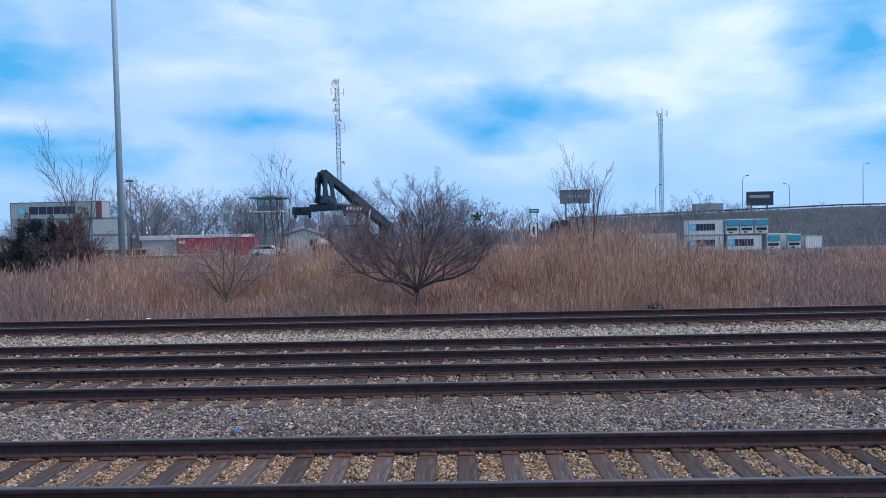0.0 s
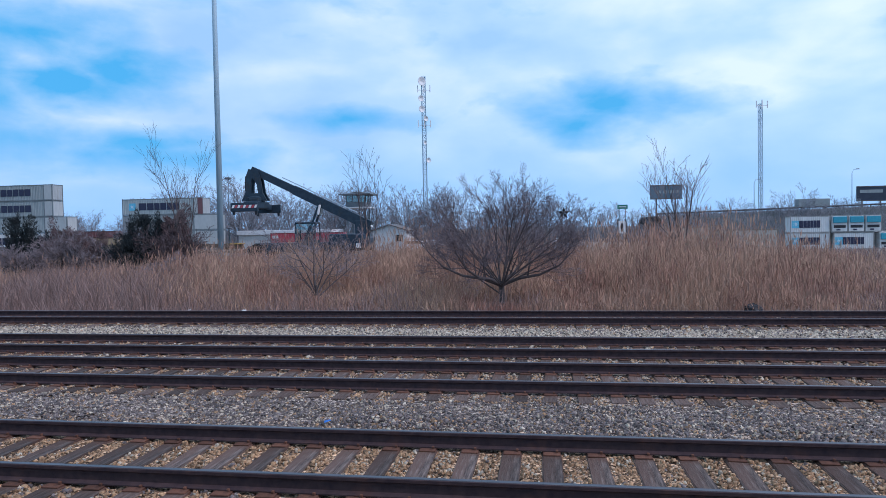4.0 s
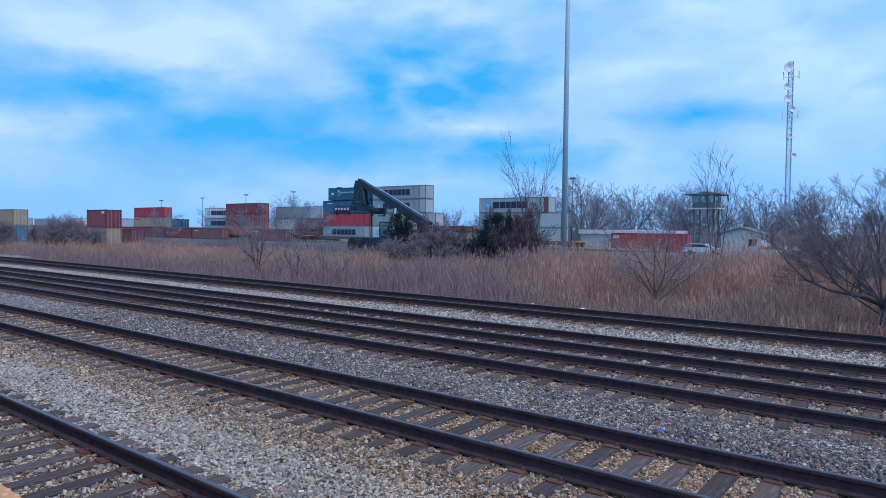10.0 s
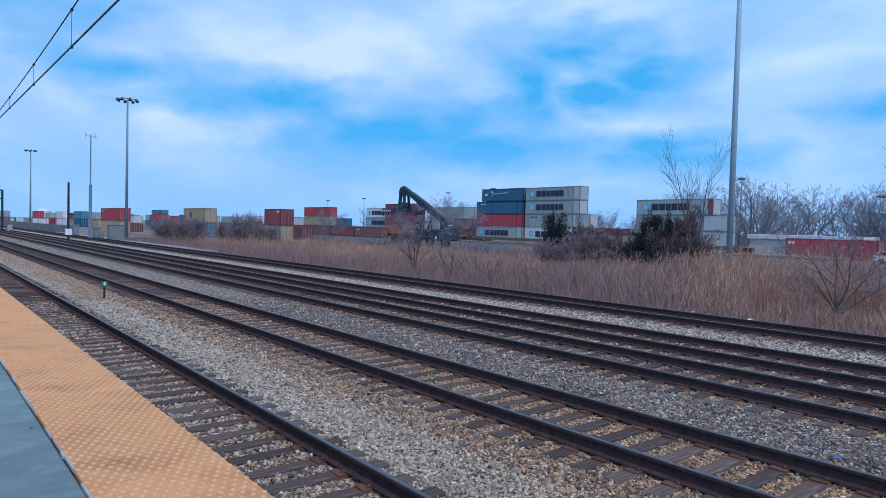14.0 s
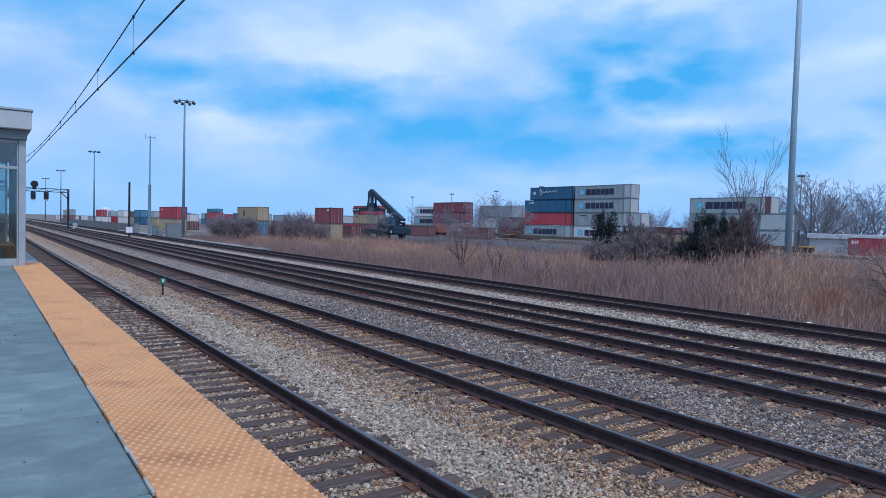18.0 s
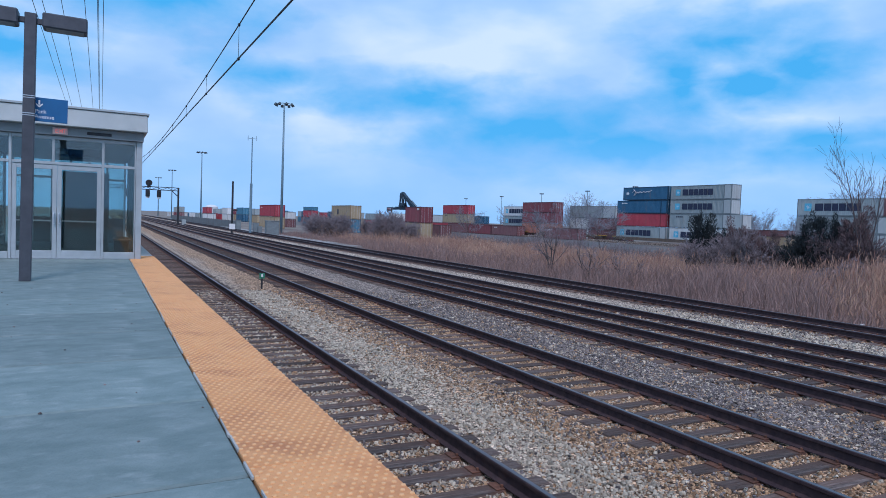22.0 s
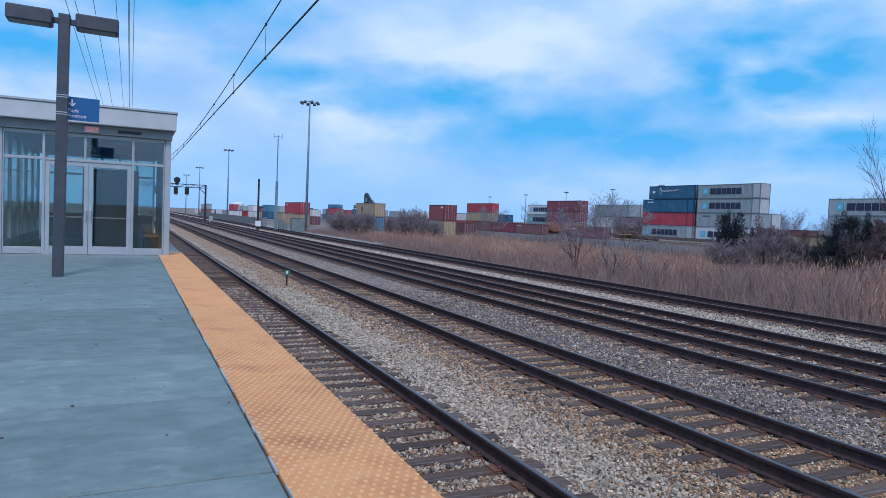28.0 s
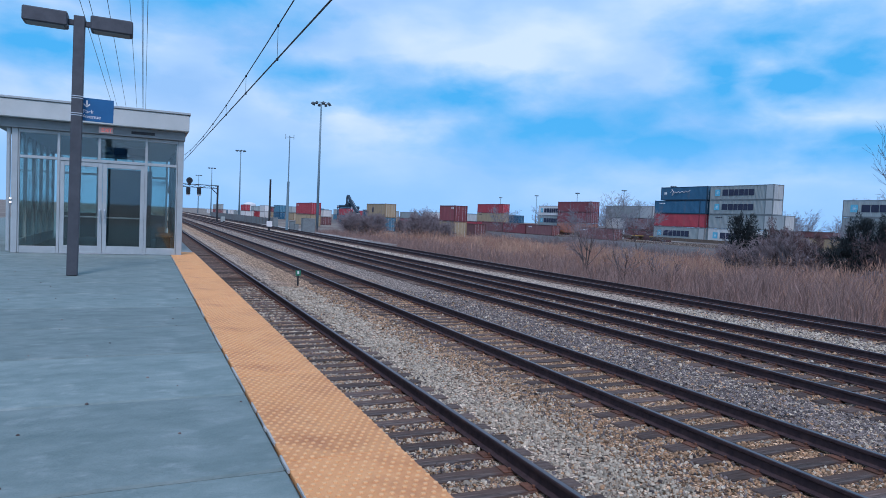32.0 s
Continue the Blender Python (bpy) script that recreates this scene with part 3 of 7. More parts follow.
roof = part("roof", Shape().box(-DEEP, 0.32, Y0 - 0.75, Y1 + 0.10, H0 + 0.24, H0 + 0.66, 0.015), M_FASCIA, shelter, "pale metal roof fascia")
part("roof_edge", Shape().box(-DEEP, 0.35, Y0 - 0.78, Y1 + 0.13, H0 + 0.664, H0 + 0.72, 0.008), M_ALU, roof)
bar("soffit", Y0 - 0.3, Y1 + 0.02, H0 + 0.02, H0 + 0.236, -DEEP, 0.13, M_SOFFIT, "grey soffit band")
for ya, yb in ((Y0, Y0 + 0.13), (Y1 - 0.14, Y1)):
    bar("corner_post", ya, yb, 0.0, H0 + 0.02, -0.14, 0.02, M_ALU)
GY0, GY1 = Y0 + 0.135, Y1 - 0.145
cols = [GY0, GY0 + 0.30 * (GY1 - GY0) * 0.79, GY0 + 0.51 * (GY1 - GY0), GY0 + 0.79 * (GY1 - GY0), GY1]
T_H = SH_TRANSOM
for i, y in enumerate(cols):
    if i != 2:
        bar("mullion", max(y - 0.03, GY0), min(y + 0.03, GY1), 0.0, H0 + 0.018)
for z0, z1, name in ((T_H, T_H + 0.07, "transom"), (H0 - 0.07, H0 + 0.016, "head_rail")):
    for ya, yb in ((cols[0] + 0.03, cols[1] - 0.031), (cols[1] + 0.031, cols[3] - 0.031), (cols[3] + 0.031, cols[4] - 0.03)):
        bar(name, ya, yb, z0, z1)
for ya, yb in ((cols[0] + 0.031, cols[1] - 0.032), (cols[3] + 0.032, cols[4] - 0.031)):
    bar("bottom_panel", ya, yb, 0.0, 0.17, -0.09, -0.008)
    for z0, z1 in ((0.172, T_H - 0.001), (T_H + 0.071, H0 - 0.071)):
        g = bar("pane", ya, yb, z0, z1, -0.06, -0.052, M_GLASS, "tinted glass pane", 0)
        g.visible_shadow = False
for ya, yb in ((cols[1] + 0.032, cols[1] + 0.032 + 0.42 * (cols[3] - cols[1])), (cols[1] + 0.09 + 0.42 * (cols[3] - cols[1]), cols[3] - 0.032)):
    g = bar("pane", ya, yb, T_H + 0.071, H0 - 0.071, -0.06, -0.052, M_GLASS, "tinted glass pane", 0)
    g.visible_shadow = False
bar("transom_post", cols[1] + 0.034 + 0.42 * (cols[3] - cols[1]), cols[1] + 0.088 + 0.42 * (cols[3] - cols[1]), T_H + 0.071, H0 - 0.071)
for ya, yb, side in ((cols[1] + 0.033, cols[2] - 0.004, 1), (cols[2] + 0.004, cols[3] - 0.033, -1)):
    st = 0.095
    door = part("door", Shape().box(-0.075, -0.02, ya, ya + st, 0.012, T_H - 0.004, 0.005).box(-0.075, -0.02, yb - st, yb, 0.012, T_H - 0.004, 0.005)
                .box(-0.075, -0.02, ya + st, yb - st, 0.012, 0.20, 0.005).box(-0.075, -0.02, ya + st, yb - st, T_H - 0.115, T_H - 0.004, 0.005), M_ALU, shelter, "narrow-framed aluminium glass door")
    g = part("pane", Shape().box(-0.052, -0.044, ya + st, yb - st, 0.20, T_H - 0.115), M_GLASS, door, "tinted glass pane")
    g.visible_shadow = False
    hy = (yb - 0.05) if side > 0 else (ya + 0.05)
    part("pull_handle", Shape().tube([(-0.02, hy, 0.86), (0.05, hy, 0.86), (0.062, hy, 0.89), (0.062, hy, 1.08), (0.05, hy, 1.11), (-0.02, hy, 1.11)], [0.016] * 6, 8), M_STEEL, door, "chrome pull handle")
    part("push_bar", Shape().box(-0.12, -0.085, ya + 0.04, yb - 0.04, 0.90, 0.935, 0.008), M_STEEL, door)
bar("threshold", cols[1], cols[3], 0.0, 0.011, -0.11, 0.03, M_STEEL, "", 0.003)
# fittings on the soffit band
exit_sign = bar("exit_sign", cols[2] - 0.10, cols[2] + 0.22, H0 + 0.045, H0 + 0.20, 0.131, 0.165, M_EXITBOX, "small lit exit sign")
for word, y in (("E", -0.105), ("X", -0.035), ("I", 0.03), ("T", 0.06)):
    tc = bpy.data.curves.new("exit_letter", "FONT")
    tc.body, tc.size, tc.extrude = word, 0.13, 0.002
    tc.materials.append(M_EXIT)
    to = new("exit_letter", tc)
    to.parent = exit_sign
    to.matrix_basis = Matrix.Translation((0.168, cols[2] + 0.06 + y, H0 + 0.076)) @ Matrix(((0, 0, 1, 0), (1, 0, 0, 0), (0, 1, 0, 0), (0, 0, 0, 1)))
bar("vent_grille", cols[3] - 0.36, cols[3] + 0.18, H0 + 0.085, H0 + 0.155, 0.131, 0.14, M_DARK, "dark louvred vent")
# side towards the tracks, far end, other side, floor
for k in range(6):
    x1 = -0.15 - k * 1.45
    part("side_post", Shape().box(x1 - 0.09, x1, Y1 - 0.10, Y1 - 0.01, 0, H0 + 0.018, 0.005), M_ALU, shelter)
    part("side_post", Shape().box(x1 - 0.09, x1, Y0 + 0.01, Y0 + 0.10, 0, H0 + 0.018, 0.005), M_ALU, shelter)
    if k < 5:
        for y in (Y1 - 0.055, Y0 + 0.055):
            part("side_panel", Shape().box(x1 - 1.449, x1 - 0.091, y - 0.02, y + 0.02, 0, 0.30), M_ALU, shelter)
            g = part("pane", Shape().box(x1 - 1.449, x1 - 0.091, y - 0.004, y + 0.004, 0.301, H0), M_GLASS, shelter, "tinted glass pane")
            g.visible_shadow = False
for k in range(7):
    y = Y0 + 0.11 + k * (Y1 - Y0 - 0.28) / 6
    part("end_mullion", Shape().box(-DEEP, -DEEP + 0.10, y, y + 0.07, 0, H0 + 0.018, 0.005), M_ALU, shelter)
    if k < 6:
        y2 = y + (Y1 - Y0 - 0.28) / 6
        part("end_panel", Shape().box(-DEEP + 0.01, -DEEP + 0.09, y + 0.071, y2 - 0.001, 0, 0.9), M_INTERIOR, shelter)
        part("end_rail", Shape().box(-DEEP + 0.01, -DEEP + 0.09, y + 0.071, y2 - 0.001, T_H, T_H + 0.08), M_ALU, shelter)
        g = part("pane", Shape().box(-DEEP + 0.046, -DEEP + 0.054, y + 0.071, y2 - 0.001, 0.901, H0), M_GLASS, shelter, "tinted glass pane")
        g.visible_shadow = False
part("ceiling_panel", Shape().box(-DEEP + 0.12, -0.16, Y0 + 0.12, Y1 - 0.12, H0 - 0.02, H0 + 0.015), M_SOFFIT, shelter)
for k in range(3):
    part("hanging_lamp", Shape().box(-2.0 - 2.2 * k, -0.9 - 2.2 * k, Y0 + 1.7, Y0 + 1.95, H0 - 0.12, H0 - 0.04, 0.01), M_ALU, shelter)
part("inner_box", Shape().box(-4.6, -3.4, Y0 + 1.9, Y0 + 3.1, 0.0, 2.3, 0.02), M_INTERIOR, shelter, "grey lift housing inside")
part("heater", Shape().box(-2.4, -1.5, Y1 - 1.7, Y1 - 0.9, H0 - 0.35, H0 - 0.12, 0.02), M_DARK, shelter, "dark overhead heater")
part("bench_seat", Shape().box(-2.6, -0.9, Y1 - 0.62, Y1 - 0.2, 0.42, 0.47, 0.01), M_BENCH, shelter)
for x in (-2.4, -1.1):
    part("bench_leg", Shape().box(x - 0.03, x + 0.03, Y1 - 0.58, Y1 - 0.24, 0.0, 0.42, 0.005), M_DARK, shelter)
for z in (1.2, 1.29):
    part("drain_pipe", Shape().tube([(0.05, Y0 - 0.03, z), (0.05, Y0 + 0.02, z)], [0.02, 0.02], 8), M_STEEL, shelter)
part("downpipe", Shape().tube([(-0.02, Y0 - 0.06, 0.05), (-0.02, Y0 - 0.06, H0)], [0.045, 0.045], 10), M_ALU, shelter)

# ---- lamp post with two heads, and its sign ----
lamp = thing("platform_lamp", "dark bronze lamp post with two boxy heads standing on the platform", "lamp post", pose(LAMP_X, LAMP_Y, PLAT_Z, 0, 0, 0) @ pose(0, 0, 0, -LAMP_LEAN, 0, 0))
part("post", Shape().box(-0.085, 0.085, -0.085, 0.085, 0.0, LAMP_H, 0.008), M_POST, lamp)
for sgn in (-1, 1):
    arm = part("arm", Shape().box(-0.035, 0.035, min(sgn * 0.083, sgn * 0.17), max(sgn * 0.083, sgn * 0.17), LAMP_H - 0.16, LAMP_H - 0.07, 0.005), M_POST, lamp)
    a, b = sorted((sgn * 0.171, sgn * 0.83))
    head = part("lamp_head", Shape().box(-0.17, 0.17, a, b, LAMP_H - 0.22, LAMP_H + 0.02, 0.02), M_POST, lamp, "boxy dark lamp head")
    part("diffuser", Shape().box(-0.14, 0.14, a + 0.05, b - 0.05, LAMP_H - 0.228, LAMP_H - 0.222), M_SOFFIT, head)
for z in (SIGN_Z - 0.02, SIGN_Z + 0.27):
    for dz in (0.0, 0.035):
        part("steel_band", Shape().box(-0.089, 0.089, -0.089, 0.089, z + dz, z + dz + 0.014, 0.003), M_STEEL, lamp, "steel strap")
sign = part("sign_board", Shape().box(-0.10, -0.09, -0.05, 0.56, SIGN_Z - 0.08, SIGN_Z + 0.32, 0.004), M_BLUE, lamp, "blue direction sign with white lettering")
for word, y, z, size in (("Park", 0.075, SIGN_Z + 0.055, 0.095), ("Avenue", 0.075, SIGN_Z - 0.03, 0.095)):
    tc = bpy.data.curves.new("sign_letters", "FONT")
    tc.body, tc.size, tc.extrude = word, size, 0.001
    tc.materials.append(M_WHITE)
    to = new("sign_letters", tc)
    to.parent = sign
    to.matrix_basis = Matrix.Translation((-0.088, y, z)) @ Matrix(((0, 0, 1, 0), (1, 0, 0, 0), (0, 1, 0, 0), (0, 0, 0, 1)))
arrow = Shape()
ay, az = 0.14, SIGN_Z + 0.17
for q in ([(-0.014, 0.105), (-0.014, 0.03), (0.014, 0.03), (0.014, 0.105)], [(-0.05, 0.055), (-0.05, 0.03), (0.0, -0.02), (0.0, 0.012)], [(0.05, 0.055), (0.0, 0.012), (0.0, -0.02), (0.05, 0.03)]):
    arrow.poly([(-0.0875, ay + a, az + b) for a, b in q])
part("arrow", arrow, M_WHITE, sign, "white arrow pointing down")

# ---- containers ----
def paint(name, a, b, dirt=(0.16, 0.12, 0.10)):
    return material(name, a, b, 0.62, 0.1, scale=1.5, stretch=(1, 1, 0.35), bump=0.1, bump_scale=30, stain=dirt, stain_at=(0.58, 0.82), stain_scale=0.9, each=0.12)


PAINT = {
    "grey": paint("container_grey", (0.255, 0.295, 0.295), (0.345, 0.385, 0.38), (0.24, 0.22, 0.20)),
    # lit copy of the grey: brighter light on box ends put into colour
    "pale": paint("container_pale", (0.40, 0.42, 0.41), (0.50, 0.515, 0.50), (0.33, 0.28, 0.24)),
    "white": paint("container_white", (0.54, 0.55, 0.54), (0.67, 0.67, 0.655), (0.45, 0.38, 0.32)),
    "tan_grey": paint("container_tan_grey", (0.33, 0.32, 0.285), (0.44, 0.42, 0.37), (0.2, 0.17, 0.13)),
    "blue": paint("container_blue", (0.020, 0.090, 0.165), (0.034, 0.125, 0.21)),
    "light_blue": paint("container_light_blue", (0.05, 0.17, 0.25), (0.07, 0.21, 0.30)),
    "red": paint("container_red", (0.36, 0.044, 0.062), (0.45, 0.066, 0.085)),
    "brown": paint("container_brown", (0.18, 0.046, 0.055), (0.24, 0.066, 0.075)),
    "maroon": paint("container_maroon", (0.16, 0.075, 0.08), (0.22, 0.10, 0.10)),
    "tan": paint("container_tan", (0.31, 0.24, 0.15), (0.39, 0.305, 0.195)),
    "orange": paint("container_orange", (0.33, 0.125, 0.085), (0.41, 0.17, 0.12)),
}
# corner posts and rails darker than panels: edge shade put into colour, plus grime
TONES = {"pale": (0.22, 0.22, 0.21), "grey": (0.15, 0.175, 0.18), "white": (0.28, 0.28, 0.27), "tan_grey": (0.17, 0.16, 0.14), "blue": (0.012, 0.04, 0.07), "light_blue": (0.03, 0.10, 0.15), "red": (0.17, 0.03, 0.038), "brown": (0.10, 0.03, 0.034), "maroon": (0.09, 0.045, 0.045), "tan": (0.20, 0.14, 0.08), "orange": (0.20, 0.08, 0.05)}
FRAME = {k: material("container_frame_" + k, v, tuple(1.35 * c for c in v), 0.7, 0.1, scale=2.0, bump=0.1, stain=(0.08, 0.055, 0.045), stain_at=(0.55, 0.8), stain_scale=1.1) for k, v in TONES.items()}
M_STAR = material("emblem_blue", (0.10, 0.42, 0.58), (0.14, 0.50, 0.66), 0.6, scale=3, bump=0.0)
M_NAVY = material("lettering_navy", (0.018, 0.022, 0.05), (0.03, 0.035, 0.07), 0.6, scale=3, bump=0.0)
M_PALE = material("lettering_white", (0.66, 0.66, 0.66), (0.74, 0.74, 0.73), 0.6, scale=3, bump=0.0)
M_TEAL = material("genset_teal", (0.02, 0.25, 0.34), (0.035, 0.32, 0.42), 0.5, scale=4, bump=0.1)
CW = 2.44
container_meshes = {}


def corrugated(length, height, y, out):
    """A side wall of pressed steel between the corner posts, its ribs upright."""
    s = Shape()
    n = int((length - 0.3) / 0.28)
    step = (length - 0.3) / n
    pts = []
    for i in range(n):
        x = -length / 2 + 0.15 + i * step
        pts += [(x, 0.0), (x + step * 0.30, 0.0), (x + step * 0.45, -0.036), (x + step * 0.85, -0.036)]
    pts.append((length / 2 - 0.15, 0.0))
    for (xa, da), (xb, db) in zip(pts, pts[1:]):
        q = [(xa, y + out * da, 0.16), (xb, y + out * db, 0.16), (xb, y + out * db, height - 0.11), (xa, y + out * da, height - 0.11)]
        s.poly(q if out < 0 else q[::-1])
    return s


def container(colour, length, height, m, label, logo="", plain=False, reefer=False):
    """A shipping container on its base centre; x along it."""
    key = (colour, length, height, plain)
    mt = PAINT[colour]
    if key not in container_meshes:
        L, H = length / 2, height
        fr = Shape()
        for sx in (-1, 1):
            for sy in (-1, 1):
                a, b = sorted((sx * L, sx * (L - 0.16)))
                c, d = sorted((sy * CW / 2, sy * (CW / 2 - 0.16)))
                fr.box(a, b, c, d, 0, H + 0.03, 0.01)
        for sy in (-1, 1):
            c, d = sorted((sy * CW / 2, sy * (CW / 2 - 0.07)))
            fr.box(-L + 0.16, L - 0.16, c, d, 0.02, 0.17).box(-L + 0.16, L - 0.16, c, d, H - 0.12, H - 0.005)
        for sx in (-1, 1):
            a, b = sorted((sx * L, sx * (L - 0.08)))
            fr.box(a, b, -CW / 2 + 0.16, CW / 2 - 0.16, 0.02, 0.17).box(a, b, -CW / 2 + 0.16, CW / 2 - 0.16, H - 0.12, H - 0.005)
        for at in (12.19, 13.7):
            if length > at + 1:
                for sy in (-1, 1):
                    c, d = sorted((sy * (CW / 2 + 0.004), sy * (CW / 2 - 0.05)))
                    fr.box(-L + at - 0.13, -L + at + 0.05, c, d, 0.02, H - 0.004, 0.01)
        if plain:
            sides = [Shape().box(-L + 0.16, L - 0.16, sy * (CW / 2 - 0.04) - 0.015, sy * (CW / 2 - 0.04) + 0.015, 0.17, H - 0.12) for sy in (-1, 1)]
            for s in sides:
                n = int((length - 0.4) / 1.2)
                for i in range(1, n):
                    x = -L + 0.2 + i * (length - 0.4) / n
                    y = s.v[0][1]
                    s.box(x - 0.03, x + 0.03, y - 0.012, y + 0.042, 0.17, H - 0.12)
        else:
            sides = [corrugated(length, H, -(CW / 2 - 0.015), -1), corrugated(length, H, CW / 2 - 0.015, 1)]
        door = Shape()
        for sy in (-1, 1):
            c, d = sorted((sy * 0.012, sy * (CW / 2 - 0.165)))
            door.box(L - 0.075, L - 0.03, c, d, 0.175, H - 0.125, 0.006)
        bars = [Shape().tube([(L - 0.012, y, 0.10), (L - 0.012, y, H - 0.06)], [0.02, 0.02], 6) for y in (-0.85, -0.35, 0.35, 0.85)]
        container_meshes[key] = [mesh_of("frame", fr, FRAME[colour]), mesh_of("side", sides[0], mt), mesh_of("side", sides[1], mt),
                                 mesh_of("roof", Shape().box(-L + 0.08, L - 0.08, -CW / 2 + 0.07, CW / 2 - 0.07, H - 0.06, H - 0.03), mt),
                                 mesh_of("end_wall", Shape().box(-L + 0.03, -L + 0.07, -CW / 2 + 0.16, CW / 2 - 0.16, 0.17, H - 0.12), mt),
                                 # long grey boxes: door colour lightened to paint the light on that end
                                 mesh_of("door", door, PAINT["pale"] if colour == "grey" and length > 13 else mt), *[mesh_of("locking_bar", q, M_STEEL) for q in bars],
                                 mesh_of("floor", Shape().box(-L + 0.08, L - 0.08, -CW / 2 + 0.07, CW / 2 - 0.07, 0.12, 0.16), mt)]
    box = thing("shipping_container", label, "container", m, "containers in the yard")
    for me in container_meshes[key]:
        part(me.name.split(".")[0], me, None, box)
    if colour == "grey" and length > 13:
        part("end_panel", Shape().box(-length / 2 + 12.19 + 0.06, length / 2 - 0.17, -CW / 2 - 0.010, -CW / 2 + 0.02, 0.18, height - 0.13), PAINT["pale"], box, "paler panel past the middle post")
    y = -CW / 2 - 0.006
    if logo == "star":
        e = Shape()
        span = min(length, 13.0)
        x0, z0, r = -length / 2 + span * 0.137, height * 0.52, height * 0.22
        e.box(x0 - r, x0 + r, y - 0.004, y, z0 - r, z0 + r)
        part("emblem", e, M_STAR, box, "square light-blue emblem")
        st = Shape()
        for k in range(7):
            a = 2 * math.pi * k / 7
            st.poly([(x0 + r * 0.75 * math.cos(a + w) * q, y - 0.007, z0 + r * 0.75 * math.sin(a + w) * q) for w, q in ((-0.22, 0.35), (0, 1.0), (0.22, 0.35))][::-1])
            st.poly([(x0, y - 0.007, z0)] + [(x0 + r * 0.75 * 0.35 * math.cos(a + w), y - 0.007, z0 + r * 0.75 * 0.35 * math.sin(a + w)) for w in (0.22, -0.22)])
        part("star", st, M_PALE, box, "white star on the emblem")
        for k, (at, hw) in enumerate(((0.0, 0.098), (0.118, 0.084), (0.220, 0.068), (0.304, 0.078), (0.398, 0.066), (0.480, 0.080))):
            x = -length / 2 + span * (0.222 + at * 0.93)
            s = Shape().box(x, x + hw * span * 1.02, y - 0.004, y, z0 - height * 0.215, z0 + height * 0.215)
            part("lettering_bar", s, M_NAVY, box, "dark navy lettering block")
    elif logo == "script":
        pts = [(-3.0, 0.1), (-2.5, 0.55), (-2.7, 0.75), (-2.2, 0.25), (-2.6, -0.55), (-1.7, 0.2), (-1.3, 0.0), (-0.9, 0.3), (-0.4, 0.0), (0.1, 0.3), (0.6, 0.05), (1.1, 0.35), (1.5, 0.1), (2.2, 0.45)]
        part("script_stroke", Shape().tube([(a - 0.4, y - 0.01, height * 0.55 + b) for a, b in pts], [0.06] * len(pts), 5), M_PALE, box, "white sprayed script")
        part("lettering_bar", Shape().box(-length * 0.42, -length * 0.36, y - 0.004, y, height * 0.45, height * 0.62), M_PALE, box)
    elif logo == "small":
        s = Shape()
        for k in range(4):
            s.box(-length * 0.40 + k * 0.42, -length * 0.40 + k * 0.42 + 0.3, y - 0.004, y, height * 0.74, height * 0.83)
        part("lettering_bar", s, M_NAVY if colour in ("white", "grey", "tan") else M_PALE, box, "small company lettering as bars")
    elif logo == "corner":
        s = Shape()
        for k in range(2):
            s.box(length * 0.30 + k * 0.5, length * 0.30 + k * 0.5 + 0.36, y - 0.004, y, height * 0.78, height * 0.9)
        part("lettering_bar", s, M_PALE, box, "small white lettering as bars")
    elif logo == "left_mark":
        s = Shape()
        for k in range(2):
            s.box(-length * 0.47 + k * 0.55, -length * 0.47 + k * 0.55 + 0.42, y - 0.004, y, height * 0.70, height * 0.86)
        part("lettering_bar", s, M_PALE, box, "small white lettering as bars")
    elif logo == "mark":
        part("dark_mark", Shape().box(-length * 0.17, -length * 0.10, y - 0.004, y, height * 0.35, height * 0.72), M_NAVY, box, "dark company mark")
    if reefer:
        unit = part("cooling_unit", Shape().box(length / 2 + 0.002, length / 2 + 0.10, -CW / 2 + 0.12, CW / 2 - 0.12, 0.15, height - 0.15, 0.02), PAINT["white"], box, "refrigeration unit")
        part("unit_hood", Shape().box(length / 2 + 0.10, length / 2 + 0.34, -CW / 2 + 0.2, CW / 2 - 0.2, height * 0.56, height - 0.2, 0.05), M_TEAL, unit, "teal generator hood")
        part("fan_grille", Shape().box(length / 2 + 0.101, length / 2 + 0.14, -0.9, 0.9, height * 0.26, height * 0.42, 0.02), M_DARK, unit)
        part("control_panel", Shape().box(length / 2 + 0.101, length / 2 + 0.13, -0.5, 0.1, 0.3, height * 0.2, 0.01), M_NAVY, unit)
    return box


M_CAR = material("well_car_steel", (0.10, 0.075, 0.06), (0.18, 0.13, 0.10), 0.8, 0.2, scale=2, bump=0.2, stain=(0.30, 0.18, 0.05), stain_at=(0.6, 0.75))
M_YELLOW = material("railcar_yellow", (0.30, 0.19, 0.045), (0.38, 0.25, 0.06), 0.7, scale=2, bump=0.1, stain=(0.2, 0.12, 0.05), stain_at=(0.5, 0.75))
M_TYRE = material("tyre_rubber", (0.012, 0.012, 0.013), (0.03, 0.03, 0.03), 0.9, scale=20, bump=0.3)
M_GRAPHITE = material("machine_graphite", (0.010, 0.026, 0.044), (0.024, 0.048, 0.070), 0.6, 0.1, scale=3, bump=0.1, stain=(0.04, 0.038, 0.036), stain_at=(0.55, 0.8))


def wheel(parent, x, y, z, r, w):
    ty = part("wheel", Shape().lathe([(r * 0.55, -w / 2), (r * 0.94, -w / 2), (r, -w * 0.35), (r, w * 0.35), (r * 0.94, w / 2), (r * 0.55, w / 2)], 20), M_TYRE, parent, m=pose(x, y, z, 90, 0, 0))
    part("rim", Shape().lathe([(r * 0.5, -w * 0.42), (r * 0.54, 0), (r * 0.5, w * 0.42)], 14), M_STEEL, ty)
    return ty


